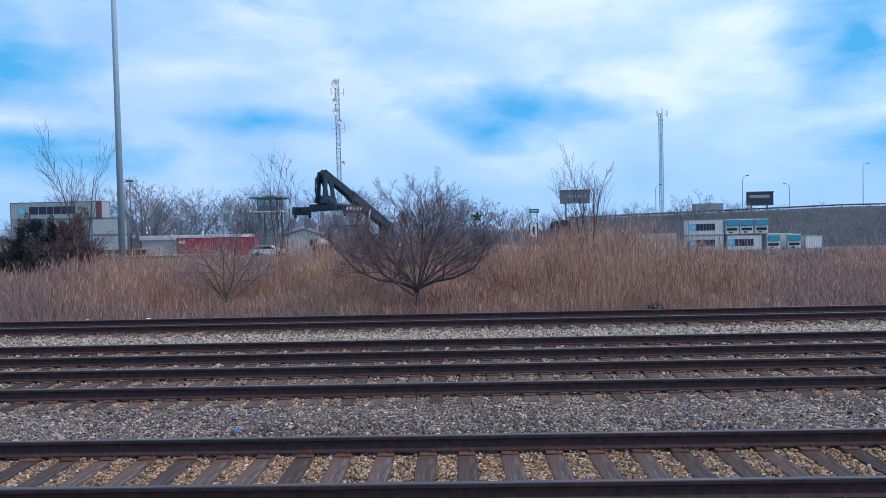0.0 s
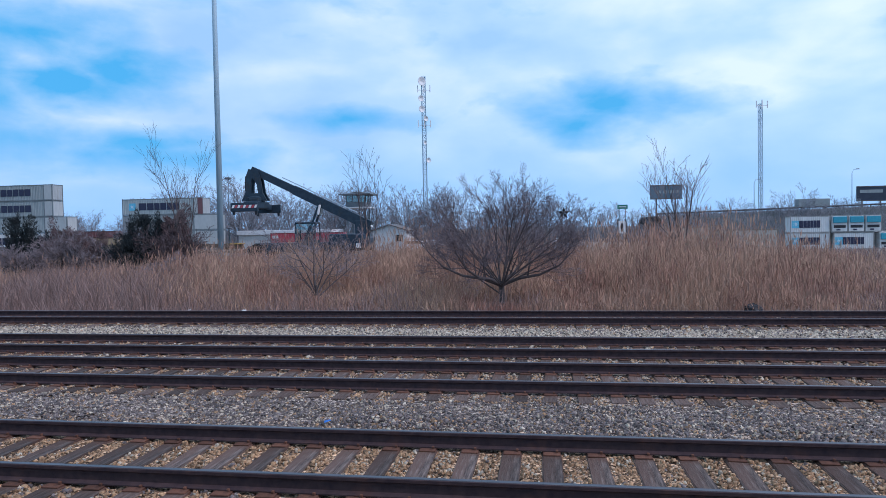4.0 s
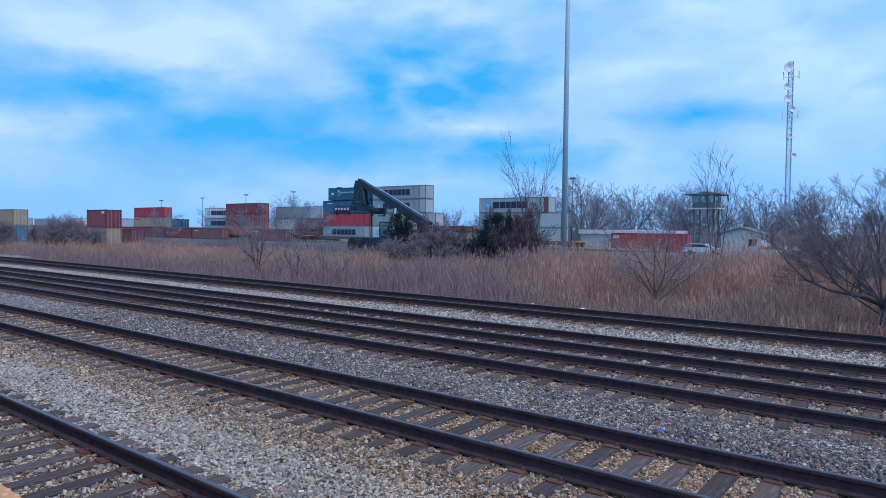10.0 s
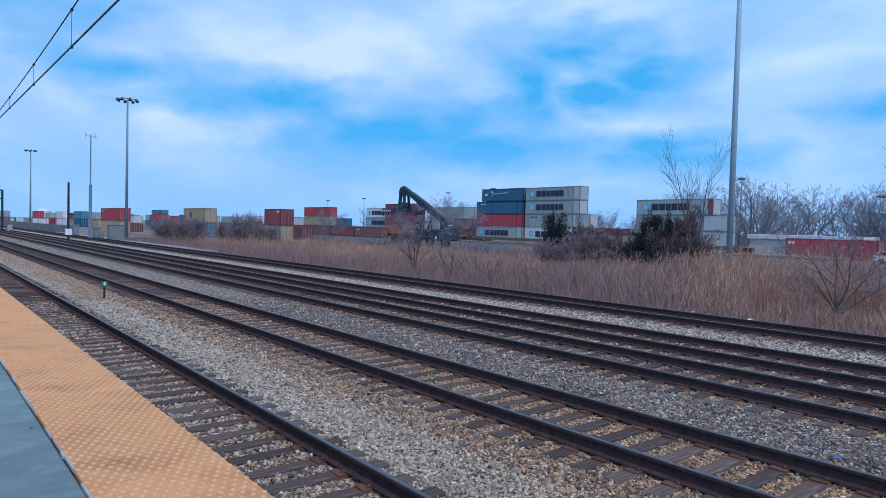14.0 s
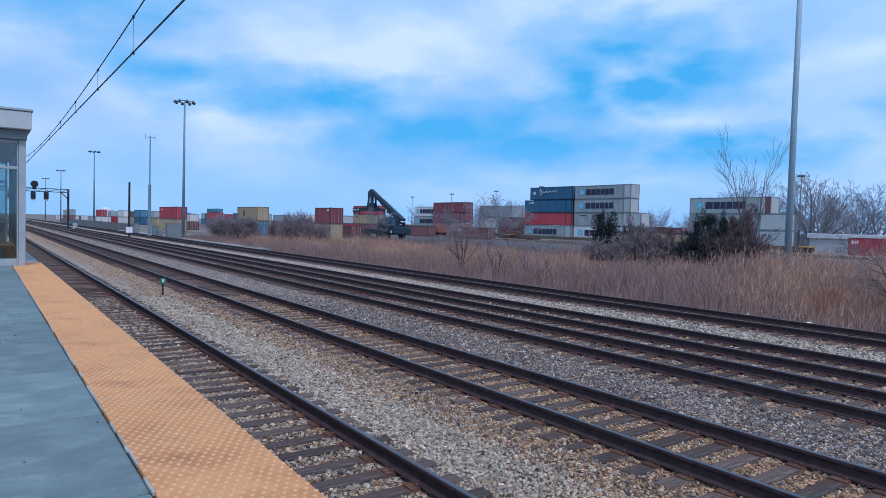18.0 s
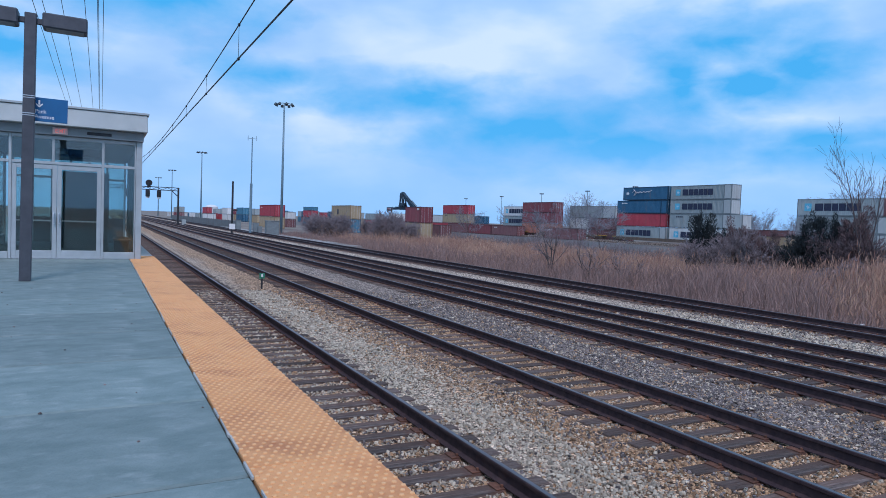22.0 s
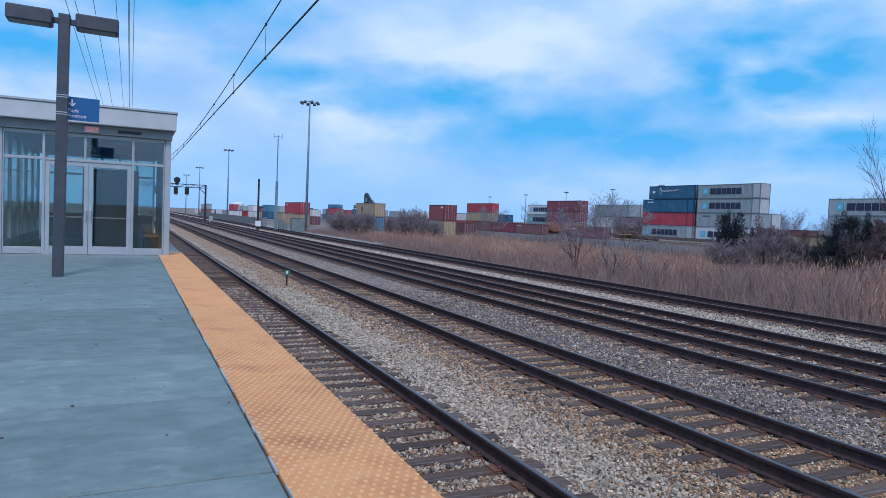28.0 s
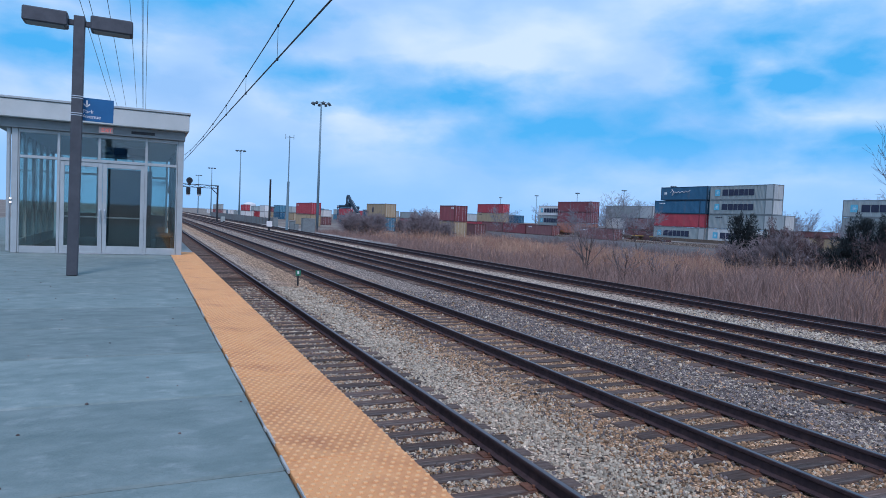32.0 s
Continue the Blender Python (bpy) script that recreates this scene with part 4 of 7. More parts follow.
def well_car(x0, x1, y, z):
    """A low intermodal flat on rails that carries the bottom row."""
    car = thing("well_car", "low rusty intermodal railcar with yellow end platforms", "railcar", pose((x0 + x1) / 2, y, z), "railcars under the stacks")
    L = (x1 - x0) / 2
    for sy in (-1, 1):
        part("side_sill", Shape().box(-L, L, sy * 1.42 - 0.06, sy * 1.42 + 0.06, 0.35, 0.95, 0.02), M_CAR, car)
    part("deck", Shape().box(-L, L, -1.36, 1.36, 0.42, 0.52), M_CAR, car)
    for sx in (-1, 1):
        a, b = sorted((sx * L, sx * (L + 1.3)))
        part("end_platform", Shape().box(a, b, -1.3, 1.3, 0.80, 0.98, 0.02), M_YELLOW, car)
        for dx in (-0.75, 0.75):
            for sy in (-1, 1):
                w = part("wheel", Shape().lathe([(0.2, -0.06), (0.44, -0.06), (0.44, 0.05), (0.48, 0.07), (0.2, 0.07)], 16), M_CAR, car, m=pose(sx * (L + 0.2) + dx, sy * 0.75, 0.46, 90, 0, 0))
    return car

# ---- the yard's rows of containers; heights from the railcars up ----
G = -0.62


def stack(x0, length, y0, z0, boxes):
    """Containers on one another from z0 up: (colour, height, logo, label)."""
    z = ground_height(x0 + length / 2, y0 + 1.2) if z0 is None else z0
    made = []
    for colour, height, logo, label, *own in boxes:
        long = own[0] if own else length
        made.append(container(colour, long, height - 0.03, pose(x0 + long / 2, y0 + CW / 2, z), label, logo))
        z += height
    return made


yard_bed = part("yard_track_bed", Shape().box(-175, -34, 94.0, 99.5, -0.9, -0.185, 0.05), M_BALLAST)
tagged(yard_bed, "raised stone bed of a yard siding", "track bed", kind="structure")
STAR = "light grey shipping container with navy lettering and a star emblem"
stack(-91.9, 13.7, 96, 0.36, [("white", 2.62, "star", "long white shipping container with navy lettering and a star emblem", 16.15), ("grey", 2.62, "small", "long grey shipping container with small lettering", 16.15), ("grey", 2.62, "star", STAR), ("grey", 2.62, "star", STAR)])
stack(-106.4, 13.7, 96, 0.36, [("grey", 2.62, "star", STAR), ("red", 2.62, "", "bright red shipping container in a tall stack"), ("blue", 2.62, "small", "dark blue shipping container in a tall stack")])
container("blue", 12.19, 2.62, pose(-98.7, 96 + CW / 2, 0.36 + 3 * 2.632), "dark blue shipping container with white sprayed script", "script")
for x0, x1 in ((-106.2, -80.2), (-133.4, -113.0), (-160.0, -140.0), (-65.5, -48.0)):
    well_car(x0, x1, 96 + CW / 2, -0.165)
stack(-119.6, 12.19, 99.5, None, [("maroon", 2.6, "", "dull maroon shipping container in a stack"), ("maroon", 2.6, "", "dull maroon shipping container in a stack")])
stack(-131.0, 16.15, 103, None, [("white", 2.6, "", "dirty white shipping container"), ("white", 2.6, "", "dirty white shipping container"), ("grey", 2.9, "", "pale grey shipping container on white ones")])
stack(-141.5, 13.7, 96, 0.36, [("orange", 2.6, "", "faded orange shipping container at the foot of a stack"), ("brown", 2.6, "", "rust-red shipping container in a stack"), ("brown", 2.6, "", "rust-red shipping container in a stack")])
stack(-152.0, 12.19, 97, None, [("brown", 2.6, "", "rust-red shipping container in a stack"), ("grey", 2.6, "star", STAR), ("white", 2.6, "star", "white shipping container with navy lettering and a star emblem")])
stack(-188.0, 16.15, 97, None, [("red", 2.8, "", "red shipping container in a stack"), ("tan", 2.7, "small", "tan shipping container with small lettering"), ("red", 2.8, "", "red shipping container on top of a stack")])
stack(-172.0, 12.19, 100, None, [("red", 2.7, "", "red shipping container in a stack")])
stack(-214.0, 16.15, 104, None, [("red", 2.6, "", "red shipping container in a stack"), ("white", 2.6, "", "white shipping container in a stack")])
stack(-206.0, 12.19, 92, None, [("light_blue", 2.6, "", "light blue shipping container in a stack"), ("white", 2.6, "", "white shipping container in a stack")])
# stacks nearer the tracks, past the reed field
stack(-106.1, 6.06, 47.2, None, [("tan", 2.7, "mark", "short tan shipping container with a dark mark"), ("brown", 2.74, "corner", "short dark red shipping container with small white lettering")])
stack(-120.0, 12.19, 55.0, None, [("maroon", 2.4, "", "low dark red shipping container")])
stack(-140.2, 12.19, 44.7, None, [("light_blue", 2.84, "small", "light blue shipping container in a stack"), ("tan", 2.84, "mark", "tan shipping container with a dark mark")])
stack(-169.1, 16.15, 35.2, None, [("tan", 2.74, "", "tan shipping container in a stack"), ("red", 2.78, "small", "bright red shipping container")])
stack(-181.0, 6.06, 43.6, None, [("maroon", 2.2, "", "small maroon shipping container"), ("white", 1.9, "", "low white box container")])
stack(-262.0, 12.19, 72.0, None, [("light_blue", 2.7, "", "teal blue shipping container in a stack"), ("red", 2.7, "", "red shipping container in a stack"), ("light_blue", 1.4, "", "low blue box container")])
stack(-246.0, 12.19, 84.0, None, [("grey", 2.6, "", "grey shipping container in a stack"), ("white", 2.6, "", "white shipping container in a stack")])
stack(-234.0, 12.19, 88.0, None, [("red", 2.6, "", "red shipping container in a stack"), ("grey", 2.4, "", "grey shipping container in a stack")])
for x0, y0, c, n in ((-283, 36.5, "white", 1), (-283, 44.0, "white", 1), (-281, 50.5, "white", 1), (-300, 58, "grey", 2), (-330, 52, "white", 1), (-330, 40, "white", 1), (-352, 33, "maroon", 2), (-320, 70, "blue", 2),
                     (-300, 84, "red", 2), (-275, 96, "tan", 2), (-380, 42, "white", 1), (-400, 36, "brown", 2), (-380, 58, "grey", 2), (-345, 92, "light_blue", 2), (-420, 60, "red", 2)):
    stack(x0, 12.19, y0, None, [(c, 2.75, "", "distant %s shipping container in the yard" % c.replace("_", " "))] + [("grey", 2.7, "", "distant grey shipping container on another")] * (n - 1))
# stack by the young trees, and its neighbours
by_trees = stack(-66.0, 13.7, 96, 0.36, [("grey", 2.6, "", "long light grey shipping container", 16.15), ("grey", 2.5, "small", "light grey shipping container with small lettering", 16.15), ("grey", 2.6, "star", "light grey shipping container with navy lettering and a rust-red end panel")])
part("rust_panel", Shape().box(6.0, 6.82, -CW / 2 - 0.018, -CW / 2 - 0.011, 0.04, 2.5), PAINT["maroon"], by_trees[2], "rust-red end panel")
stack(-79.0, 6.06, 104, None, [("tan", 2.6, "", "tan shipping container low in the yard"), ("maroon", 1.2, "", "low maroon flat rack on a tan box")])
stack(-80.0, 12.19, 108, None, [("tan", 2.6, "", "tan shipping container low in the yard")])
stack(-43.95, 12.19, 102, None, [("red", 2.9, "left_mark", "bright red shipping container parked on the ground")])
# right of the field: refrigerated boxes end-on below the motorway bank
RZ = ground_height(50, 118)
stack(39.8, 6.06, 115, RZ, [("white", 2.75, "star", "white refrigerated container with navy lettering and an emblem"), ("white", 2.75, "star", "white refrigerated container with navy lettering and an emblem")])
container("white", 6.06, 2.75, pose(49.4, 115 + CW / 2, RZ - 0.05), "white refrigerated container with navy lettering and an emblem", "star")
for k in range(3):
    container("white", 12.19, 2.75, pose(47.25 + k * 2.5, 115 + 6.1, RZ + 2.76, 0, 0, -90), "white refrigerated container with a teal generator hood", "", reefer=True)
for k in range(2):
    container("white", 12.19, 2.75, pose(54.3 + k * 3.5, 115 + 6.1, RZ, 0, 0, -90), "white refrigerated container with a teal generator hood", "", reefer=True)
container("white", 3.0, 2.3, pose(61.2, 115 + CW / 2, RZ), "short pale box container", "")
for x, y, c in ((14.9, 72, "tan_grey"), (20.6, 72, "tan_grey")):
    container(c, 4.2 if x < 15 else 5.6, 3.0, pose(x, y, ground_height(x, y)), "weathered grey box container behind the reeds", "", plain=True)
# low rows farther off, one or two high
rnd = random.Random(40)
COLOURS = (("red", "red"), ("maroon", "maroon"), ("brown", "rust-red"), ("white", "white"), ("grey", "grey"), ("tan", "tan"), ("blue", "dark blue"), ("light_blue", "light blue"))
for x0, y0, names in ((-176.0, 92.6, (1, 2, 1)), (-127.0, 92.6, (1,)), (-205.0, 62.5, (3,)), (-222.0, 66.0, (0,)), (-238.0, 55.0, (6,)), (-198.0, 78.0, (2,)), (-256.0, 50.0, (5,)), (-254.0, 60.0, (3,)), (-272.0, 62.0, (1,)),
                      (-290.0, 70.0, (3,)), (-312.0, 46.0, (0,)), (-308.0, 36.5, (4,)), (-336.0, 62.0, (7,)), (-345.0, 46.5, (3,)), (-362.0, 52.0, (2,)), (-366.0, 36.0, (3,)), (-388.0, 50.0, (0,)), (-300.0, 98.0, (4,)), (-330.0, 104.0, (1,)), (-355.0, 72.0, (3,)), (-400.0, 66.0, (4,)), (-410.0, 44.0, (6,)), (-415.0, 34.0, (3,)), (-228.0, 96.0, (2,)), (-215.0, 84.5, (5,))):
    for k, c in enumerate(names):
        word = COLOURS[c][1]
        stack(x0 + k * 12.6, 12.19, y0, -0.58 if y0 > 90 and x0 > -180 else None, [(COLOURS[c][0], 2.6, "small" if rnd.random() < 0.3 else "", "%s shipping container in a low row across the yard" % word)])

rnd = random.Random(77)
for x0, y0 in ((-196, 112), (-210, 118), (-226, 108), (-240, 100), (-254, 104), (-268, 84), (-284, 78), (-286, 106), (-300, 64), (-316, 86), (-318, 58), (-332, 78), (-348, 58), (-350, 104), (-366, 66), (-372, 88), (-384, 74), (-392, 96), (-402, 54), (-408, 84), (-180, 116), (-168, 114), (-296, 46), (-312, 40), (-268, 47), (-270, 53)):
    pile = []
    for k in range(2 if rnd.random() < 0.6 else 1):
        c = rnd.choice((0, 1, 2, 3, 3, 4, 4, 5, 6, 7))
        pile.append((COLOURS[c][0], 2.7, "small" if rnd.random() < 0.3 else "", "%s shipping container far across the yard" % COLOURS[c][1]))
    stack(x0, 12.19, y0, None, pile)

# ---- reach stacker: drives along the yard, boom forward (towards -x) ----
stacker = thing("reach_stacker", "dark graphite reach stacker with a raised boom and an empty spreader", "reach stacker")
body = part("chassis", Shape().box(-3.6, 6.4, -1.35, 1.35, 0.9, 1.75, 0.08).box(3.6, 6.9, -1.7, 1.7, 1.0, 2.5, 0.12).box(-4.0, -2.0, -1.9, 1.9, 0.9, 1.5, 0.06), M_GRAPHITE, stacker)
part("counterweight", Shape().box(6.0, 7.3, -1.75, 1.75, 1.0, 2.2, 0.15), M_GRAPHITE, body)
cab = part("cab", Shape().box(0.2, 2.2, -0.85, 0.85, 1.76, 1.95, 0.03).box(0.2, 2.2, -0.85, 0.85, 3.5, 3.66, 0.05).box(0.2, 0.3, -0.85, -0.75, 1.95, 3.5).box(0.2, 0.3, 0.75, 0.85, 1.95, 3.5)
           .box(2.1, 2.2, -0.85, -0.75, 1.95, 3.5).box(2.1, 2.2, 0.75, 0.85, 1.95, 3.5), M_GRAPHITE, stacker, "glazed driver's cab")
g = part("cab_window", Shape().box(0.24, 2.16, -0.81, -0.80, 1.95, 3.5), M_GLASS, cab)
g = part("cab_window", Shape().box(0.24, 0.25, -0.75, 0.75, 1.95, 3.5), M_GLASS, cab)
for x, r in ((-2.9, 0.87), (4.6, 0.80)):
    for y in ((-2.0, -1.25, 1.25, 2.0) if x < 0 else (-1.45, 1.45)):
        wheel(stacker, x, y, r, r, 0.6)
PIV, TIP = Vector((6.7, 0, 3.45)), Vector((-3.60, 0, 8.50))
d = (TIP - PIV).normalized()
up = Vector((0, 1, 0)).cross(d)
up = -up if up.z < 0 else up


def beam(p, q, w, h):
    s = Shape()
    r = [p + up * h * b + Vector((0, w * a, 0)) for a, b in ((-1, -1), (1, -1), (1, 1), (-1, 1))]
    t = [q + up * h * b * 0.9 + Vector((0, w * a, 0)) for a, b in ((-1, -1), (1, -1), (1, 1), (-1, 1))]
    s.v = [tuple(v) for v in r + t]
    s.f = [(0, 1, 2, 3), (4, 7, 6, 5), (0, 4, 5, 1), (1, 5, 6, 2), (2, 6, 7, 3), (3, 7, 4, 0)]
    return s


boom = part("boom", beam(PIV - d * 0.6, PIV + d * 7.4, 0.42, 0.46), M_GRAPHITE, stacker, "dark box-section boom")
part("inner_boom", beam(PIV + d * 7.3, TIP + d * 0.5, 0.34, 0.35), M_GRAPHITE, boom)
part("hose_rail", beam(PIV + d * 1.0 + up * 0.62, PIV + d * 9 + up * 0.58, 0.05, 0.05), M_STEEL, boom)
for sy in (-1, 1):
    part("lift_cylinder", Shape().tube([(1.0, sy * 0.72, 1.5), (1.75, sy * 0.66, 3.3), (1.76, sy * 0.66, 3.32), PIV + d * 4.6 + Vector((0, sy * 0.6, 0))], [0.19, 0.19, 0.11, 0.11], 10), M_GRAPHITE, stacker)
    part("boom_support", Shape().box(5.9, 7.0, sy * 0.60 - 0.08, sy * 0.60 + 0.08, 2.2, 3.7, 0.05), M_GRAPHITE, stacker)
part("lamp_bar", Shape().box(7.28, 7.40, -0.5, 0.5, 3.05, 3.25, 0.03), M_PALE, boom)
HM = pose(3.40, 0, -1.12)
head_shape = Shape()
for sy in (-1, 1):
    q0, q1 = sorted((sy * 0.34, sy * 0.50))
    # two cheek plates, narrow at the boom tip and flared towards the rotator
    for outline in ([(-7.62, 9.9), (-7.9, 9.2), (-7.3, 9.1), (-6.5, 9.0), (-6.75, 9.7)], [(-7.9, 9.2), (-7.85, 8.5), (-8.0, 7.6), (-7.45, 7.6), (-7.4, 8.5), (-7.3, 9.1)],
                    [(-7.3, 9.1), (-6.85, 8.4), (-6.75, 7.6), (-6.3, 7.6), (-6.4, 8.4), (-6.5, 9.0)], [(-8.0, 7.6), (-8.35, 6.9), (-5.9, 6.9), (-6.3, 7.6)]):
        n0, c0 = len(head_shape.v), len(outline)
        head_shape.v += [(a, q0, b) for a, b in outline] + [(a, q1, b) for a, b in outline]
        head_shape.f += [(n0 + i, n0 + (i + 1) % c0, n0 + c0 + (i + 1) % c0, n0 + c0 + i) for i in range(c0)] + [tuple(n0 + i for i in range(c0))[::-1], tuple(n0 + c0 + i for i in range(c0))]
head_shape.lathe([(0.75, 6.72), (0.85, 6.85), (0.85, 7.2), (0.55, 7.35)], 16, (-7.1, 0)).box(-7.5, -6.7, -0.34, 0.34, 9.1, 9.6, 0.05).box(-7.9, -6.4, -0.34, 0.34, 7.0, 7.6, 0.05)
head = part("head", head_shape.moved(HM), M_GRAPHITE, stacker, "flared rotator head under the boom tip")
spread = part("spreader", Shape().box(-7.75, -6.35, -1.6, 1.6, 6.15, 6.8, 0.06).box(-7.5, -6.6, -0.9, 0.9, 6.8, 7.15, 0.06).moved(HM), M_GRAPHITE, stacker, "wide dark container spreader")
for sy in (-1, 1):
    a, b = sorted((sy * 1.5, sy * 3.2))
    part("spreader_arm", Shape().box(-7.45, -7.15, a, b, 6.1, 6.6, 0.03).box(-6.95, -6.65, a, b, 6.1, 6.6, 0.03).moved(HM), M_GRAPHITE, spread)
    a, b = sorted((sy * 3.0, sy * 3.35))
    part("end_beam", Shape().box(-8.3, -5.8, a, b, 5.8, 6.6, 0.04).moved(HM), M_GRAPHITE, spread)
    for k in range(9):
        x = -8.2 + k * 0.26
        y = sy * 3.355
        q = [(x, y, 6.12), (x + 0.22, y, 6.12), (x + 0.34, y, 6.40), (x + 0.12, y, 6.40)]
        part("stripe", Shape().poly(q if sy < 0 else q[::-1]).moved(HM), PAINT["red"] if k % 2 else M_PALE, spread)
    for x in (-8.1, -6.0):
        part("twistlock", Shape().box(x - 0.1, x + 0.1, sy * 3.1 - 0.1, sy * 3.1 + 0.1, 5.5, 5.81, 0.03).moved(HM), M_DARK, spread)
    part("chrome_rod", Shape().tube([PIV + d * 4.5 + Vector((0, sy * 0.6, 0)) - up * 0.2, PIV + d * 4.5 + Vector((-0.18, sy * 0.6, -0.9)) - up * 0.2], [0.13, 0.13], 8), M_PALE, stacker, "bright extended cylinder rod")
for sy in (-1, 1):
    part("side_lamp", Shape().box(6.2, 6.6, sy * 1.76 - 0.04, sy * 1.76 + 0.04, 1.2, 1.6, 0.02), M_PALE, stacker, "pale warning plate")
part("hose_loop", Shape().tube([(-7.9, 0.3, 7.0), (-8.25, 0.3, 8.0), (-8.2, 0.3, 9.2), (-7.6, 0.3, 9.9), (-6.8, 0.3, 9.85)], [0.07] * 5, 6).moved(HM), M_DARK, stacker)
stacker.scale = (1.09, 1.09, 1.09)

# ---- tall masts, towers, gantry ----
M_GALV = material("galvanised_pole", (0.30, 0.43, 0.50), (0.39, 0.52, 0.58), 0.55, 0.1, scale=3, stretch=(1, 1, 0.2), bump=0.05, stain=(0.27, 0.37, 0.45), stain_at=(0.55, 0.8))
M_RUST = material("weathered_steel", (0.10, 0.09, 0.085), (0.17, 0.15, 0.14), 0.8, 0.2, scale=4, bump=0.1)


M_GALV_DARK = material("weathered_pole", (0.12, 0.20, 0.245), (0.19, 0.28, 0.325), 0.6, 0.1, scale=3, stretch=(1, 1, 0.2), bump=0.05)
M_LAMPS = material("lamp_housing", (0.045, 0.07, 0.085), (0.075, 0.10, 0.115), 0.6, 0.2, scale=4, bump=0.1)


def flood_mast(x, y, top, r0, label, base=G, big=1.0):
    mast = thing("flood_mast", label, "light mast", pose(x, y, base), "yard lighting masts")
    h = top - base
    part("shaft", Shape().tube([(0, 0, -0.2), (0, 0, h * 0.5), (0, 0, h)], [r0, r0 * 0.78, r0 * 0.5], 14), M_GALV if x > -60 else M_GALV_DARK, mast, smooth=True)
    part("flange", Shape().lathe([(r0 * 1.6, -0.05), (r0 * 1.6, 0.06)], 14), M_GALV, mast)
    ring = part("ring", Shape().tube([(1.15 * big * math.cos(a), 1.15 * big * math.sin(a), h - 0.15) for a in [2 * math.pi * k / 12 for k in range(13)]], [0.05] * 13, 6), M_RUST, mast)
    for k in range(8):
        a = 2 * math.pi * k / 8
        part("floodlight", Shape().lathe([(0.24, -0.30), (0.22, -0.08), (0.13, 0.10), (0.05, 0.14)], 10).moved(pose(1.35 * big * math.cos(a), 1.35 * big * math.sin(a), h - 0.15) @ pose(0, 0, 0, 0, 0, math.degrees(a)) @ pose(0, 0, 0, 0, -25, 0)), M_LAMPS, ring)
    return mast


flood_mast(-21.63, 42, 30.0, 0.215, "tall galvanised floodlight mast standing in the reeds")
flood_mast(-106.7, 25.6, 20.5, 0.24, "tall floodlight mast with a ring of lamps")
flood_mast(-218, 27.4, 21.3, 0.26, "distant floodlight mast with a ring of lamps")
flood_mast(-298.6, 26, 19.8, 0.26, "distant floodlight mast with a ring of lamps")
flood_mast(-379, 26.5, 20.0, 0.26, "distant floodlight mast with a ring of lamps")
for x, y, top in ((-330, 185, 16), (-300, 190, 17), (-250, 180, 17), (-225, 186, 18), (-190, 180, 18.5)):
    flood_mast(x, y, top, 0.25, "far floodlight mast beyond the containers", G, 0.6)
flood_mast(-67.0, 134, 14.4, 0.2, "floodlight mast in front of bare woods", G, 0.35)

radio = thing("radio_pole", "slim radio pole with a small antenna bracket", "pole", pose(-98, 19, G))
part("shaft", Shape().tube([(0, 0, 0), (0, 0, 7.6), (0, 0, 7.61), (0, 0, 14.3)], [0.2, 0.19, 0.09, 0.07], 10), M_GALV_DARK, radio)
part("bracket", Shape().tube([(0, -0.6, 14.1), (0, 0.6, 14.1)], [0.05, 0.05], 6).tube([(0, -0.6, 13.8), (0, -0.6, 14.5)], [0.05, 0.05], 6).tube([(0, 0.6, 13.8), (0, 0.6, 14.5)], [0.05, 0.05], 6), M_GALV, radio)
dark_pole = thing("wooden_pole", "dark wooden pole with a small lamp and a white notice", "pole", pose(-98.4, 16.5, G))
part("shaft", Shape().tube([(0, 0, 0), (0, 0, 7.8)], [0.17, 0.13], 8), M_DARK, dark_pole)
part("lamp", Shape().tube([(0, 0.1, 3.6), (0, 0.7, 3.7)], [0.05, 0.12], 8), M_DARK, dark_pole)
part("notice", Shape().box(0.18, 0.22, -0.4, 0.4, 0.9, 1.7), M_PALE, dark_pole)


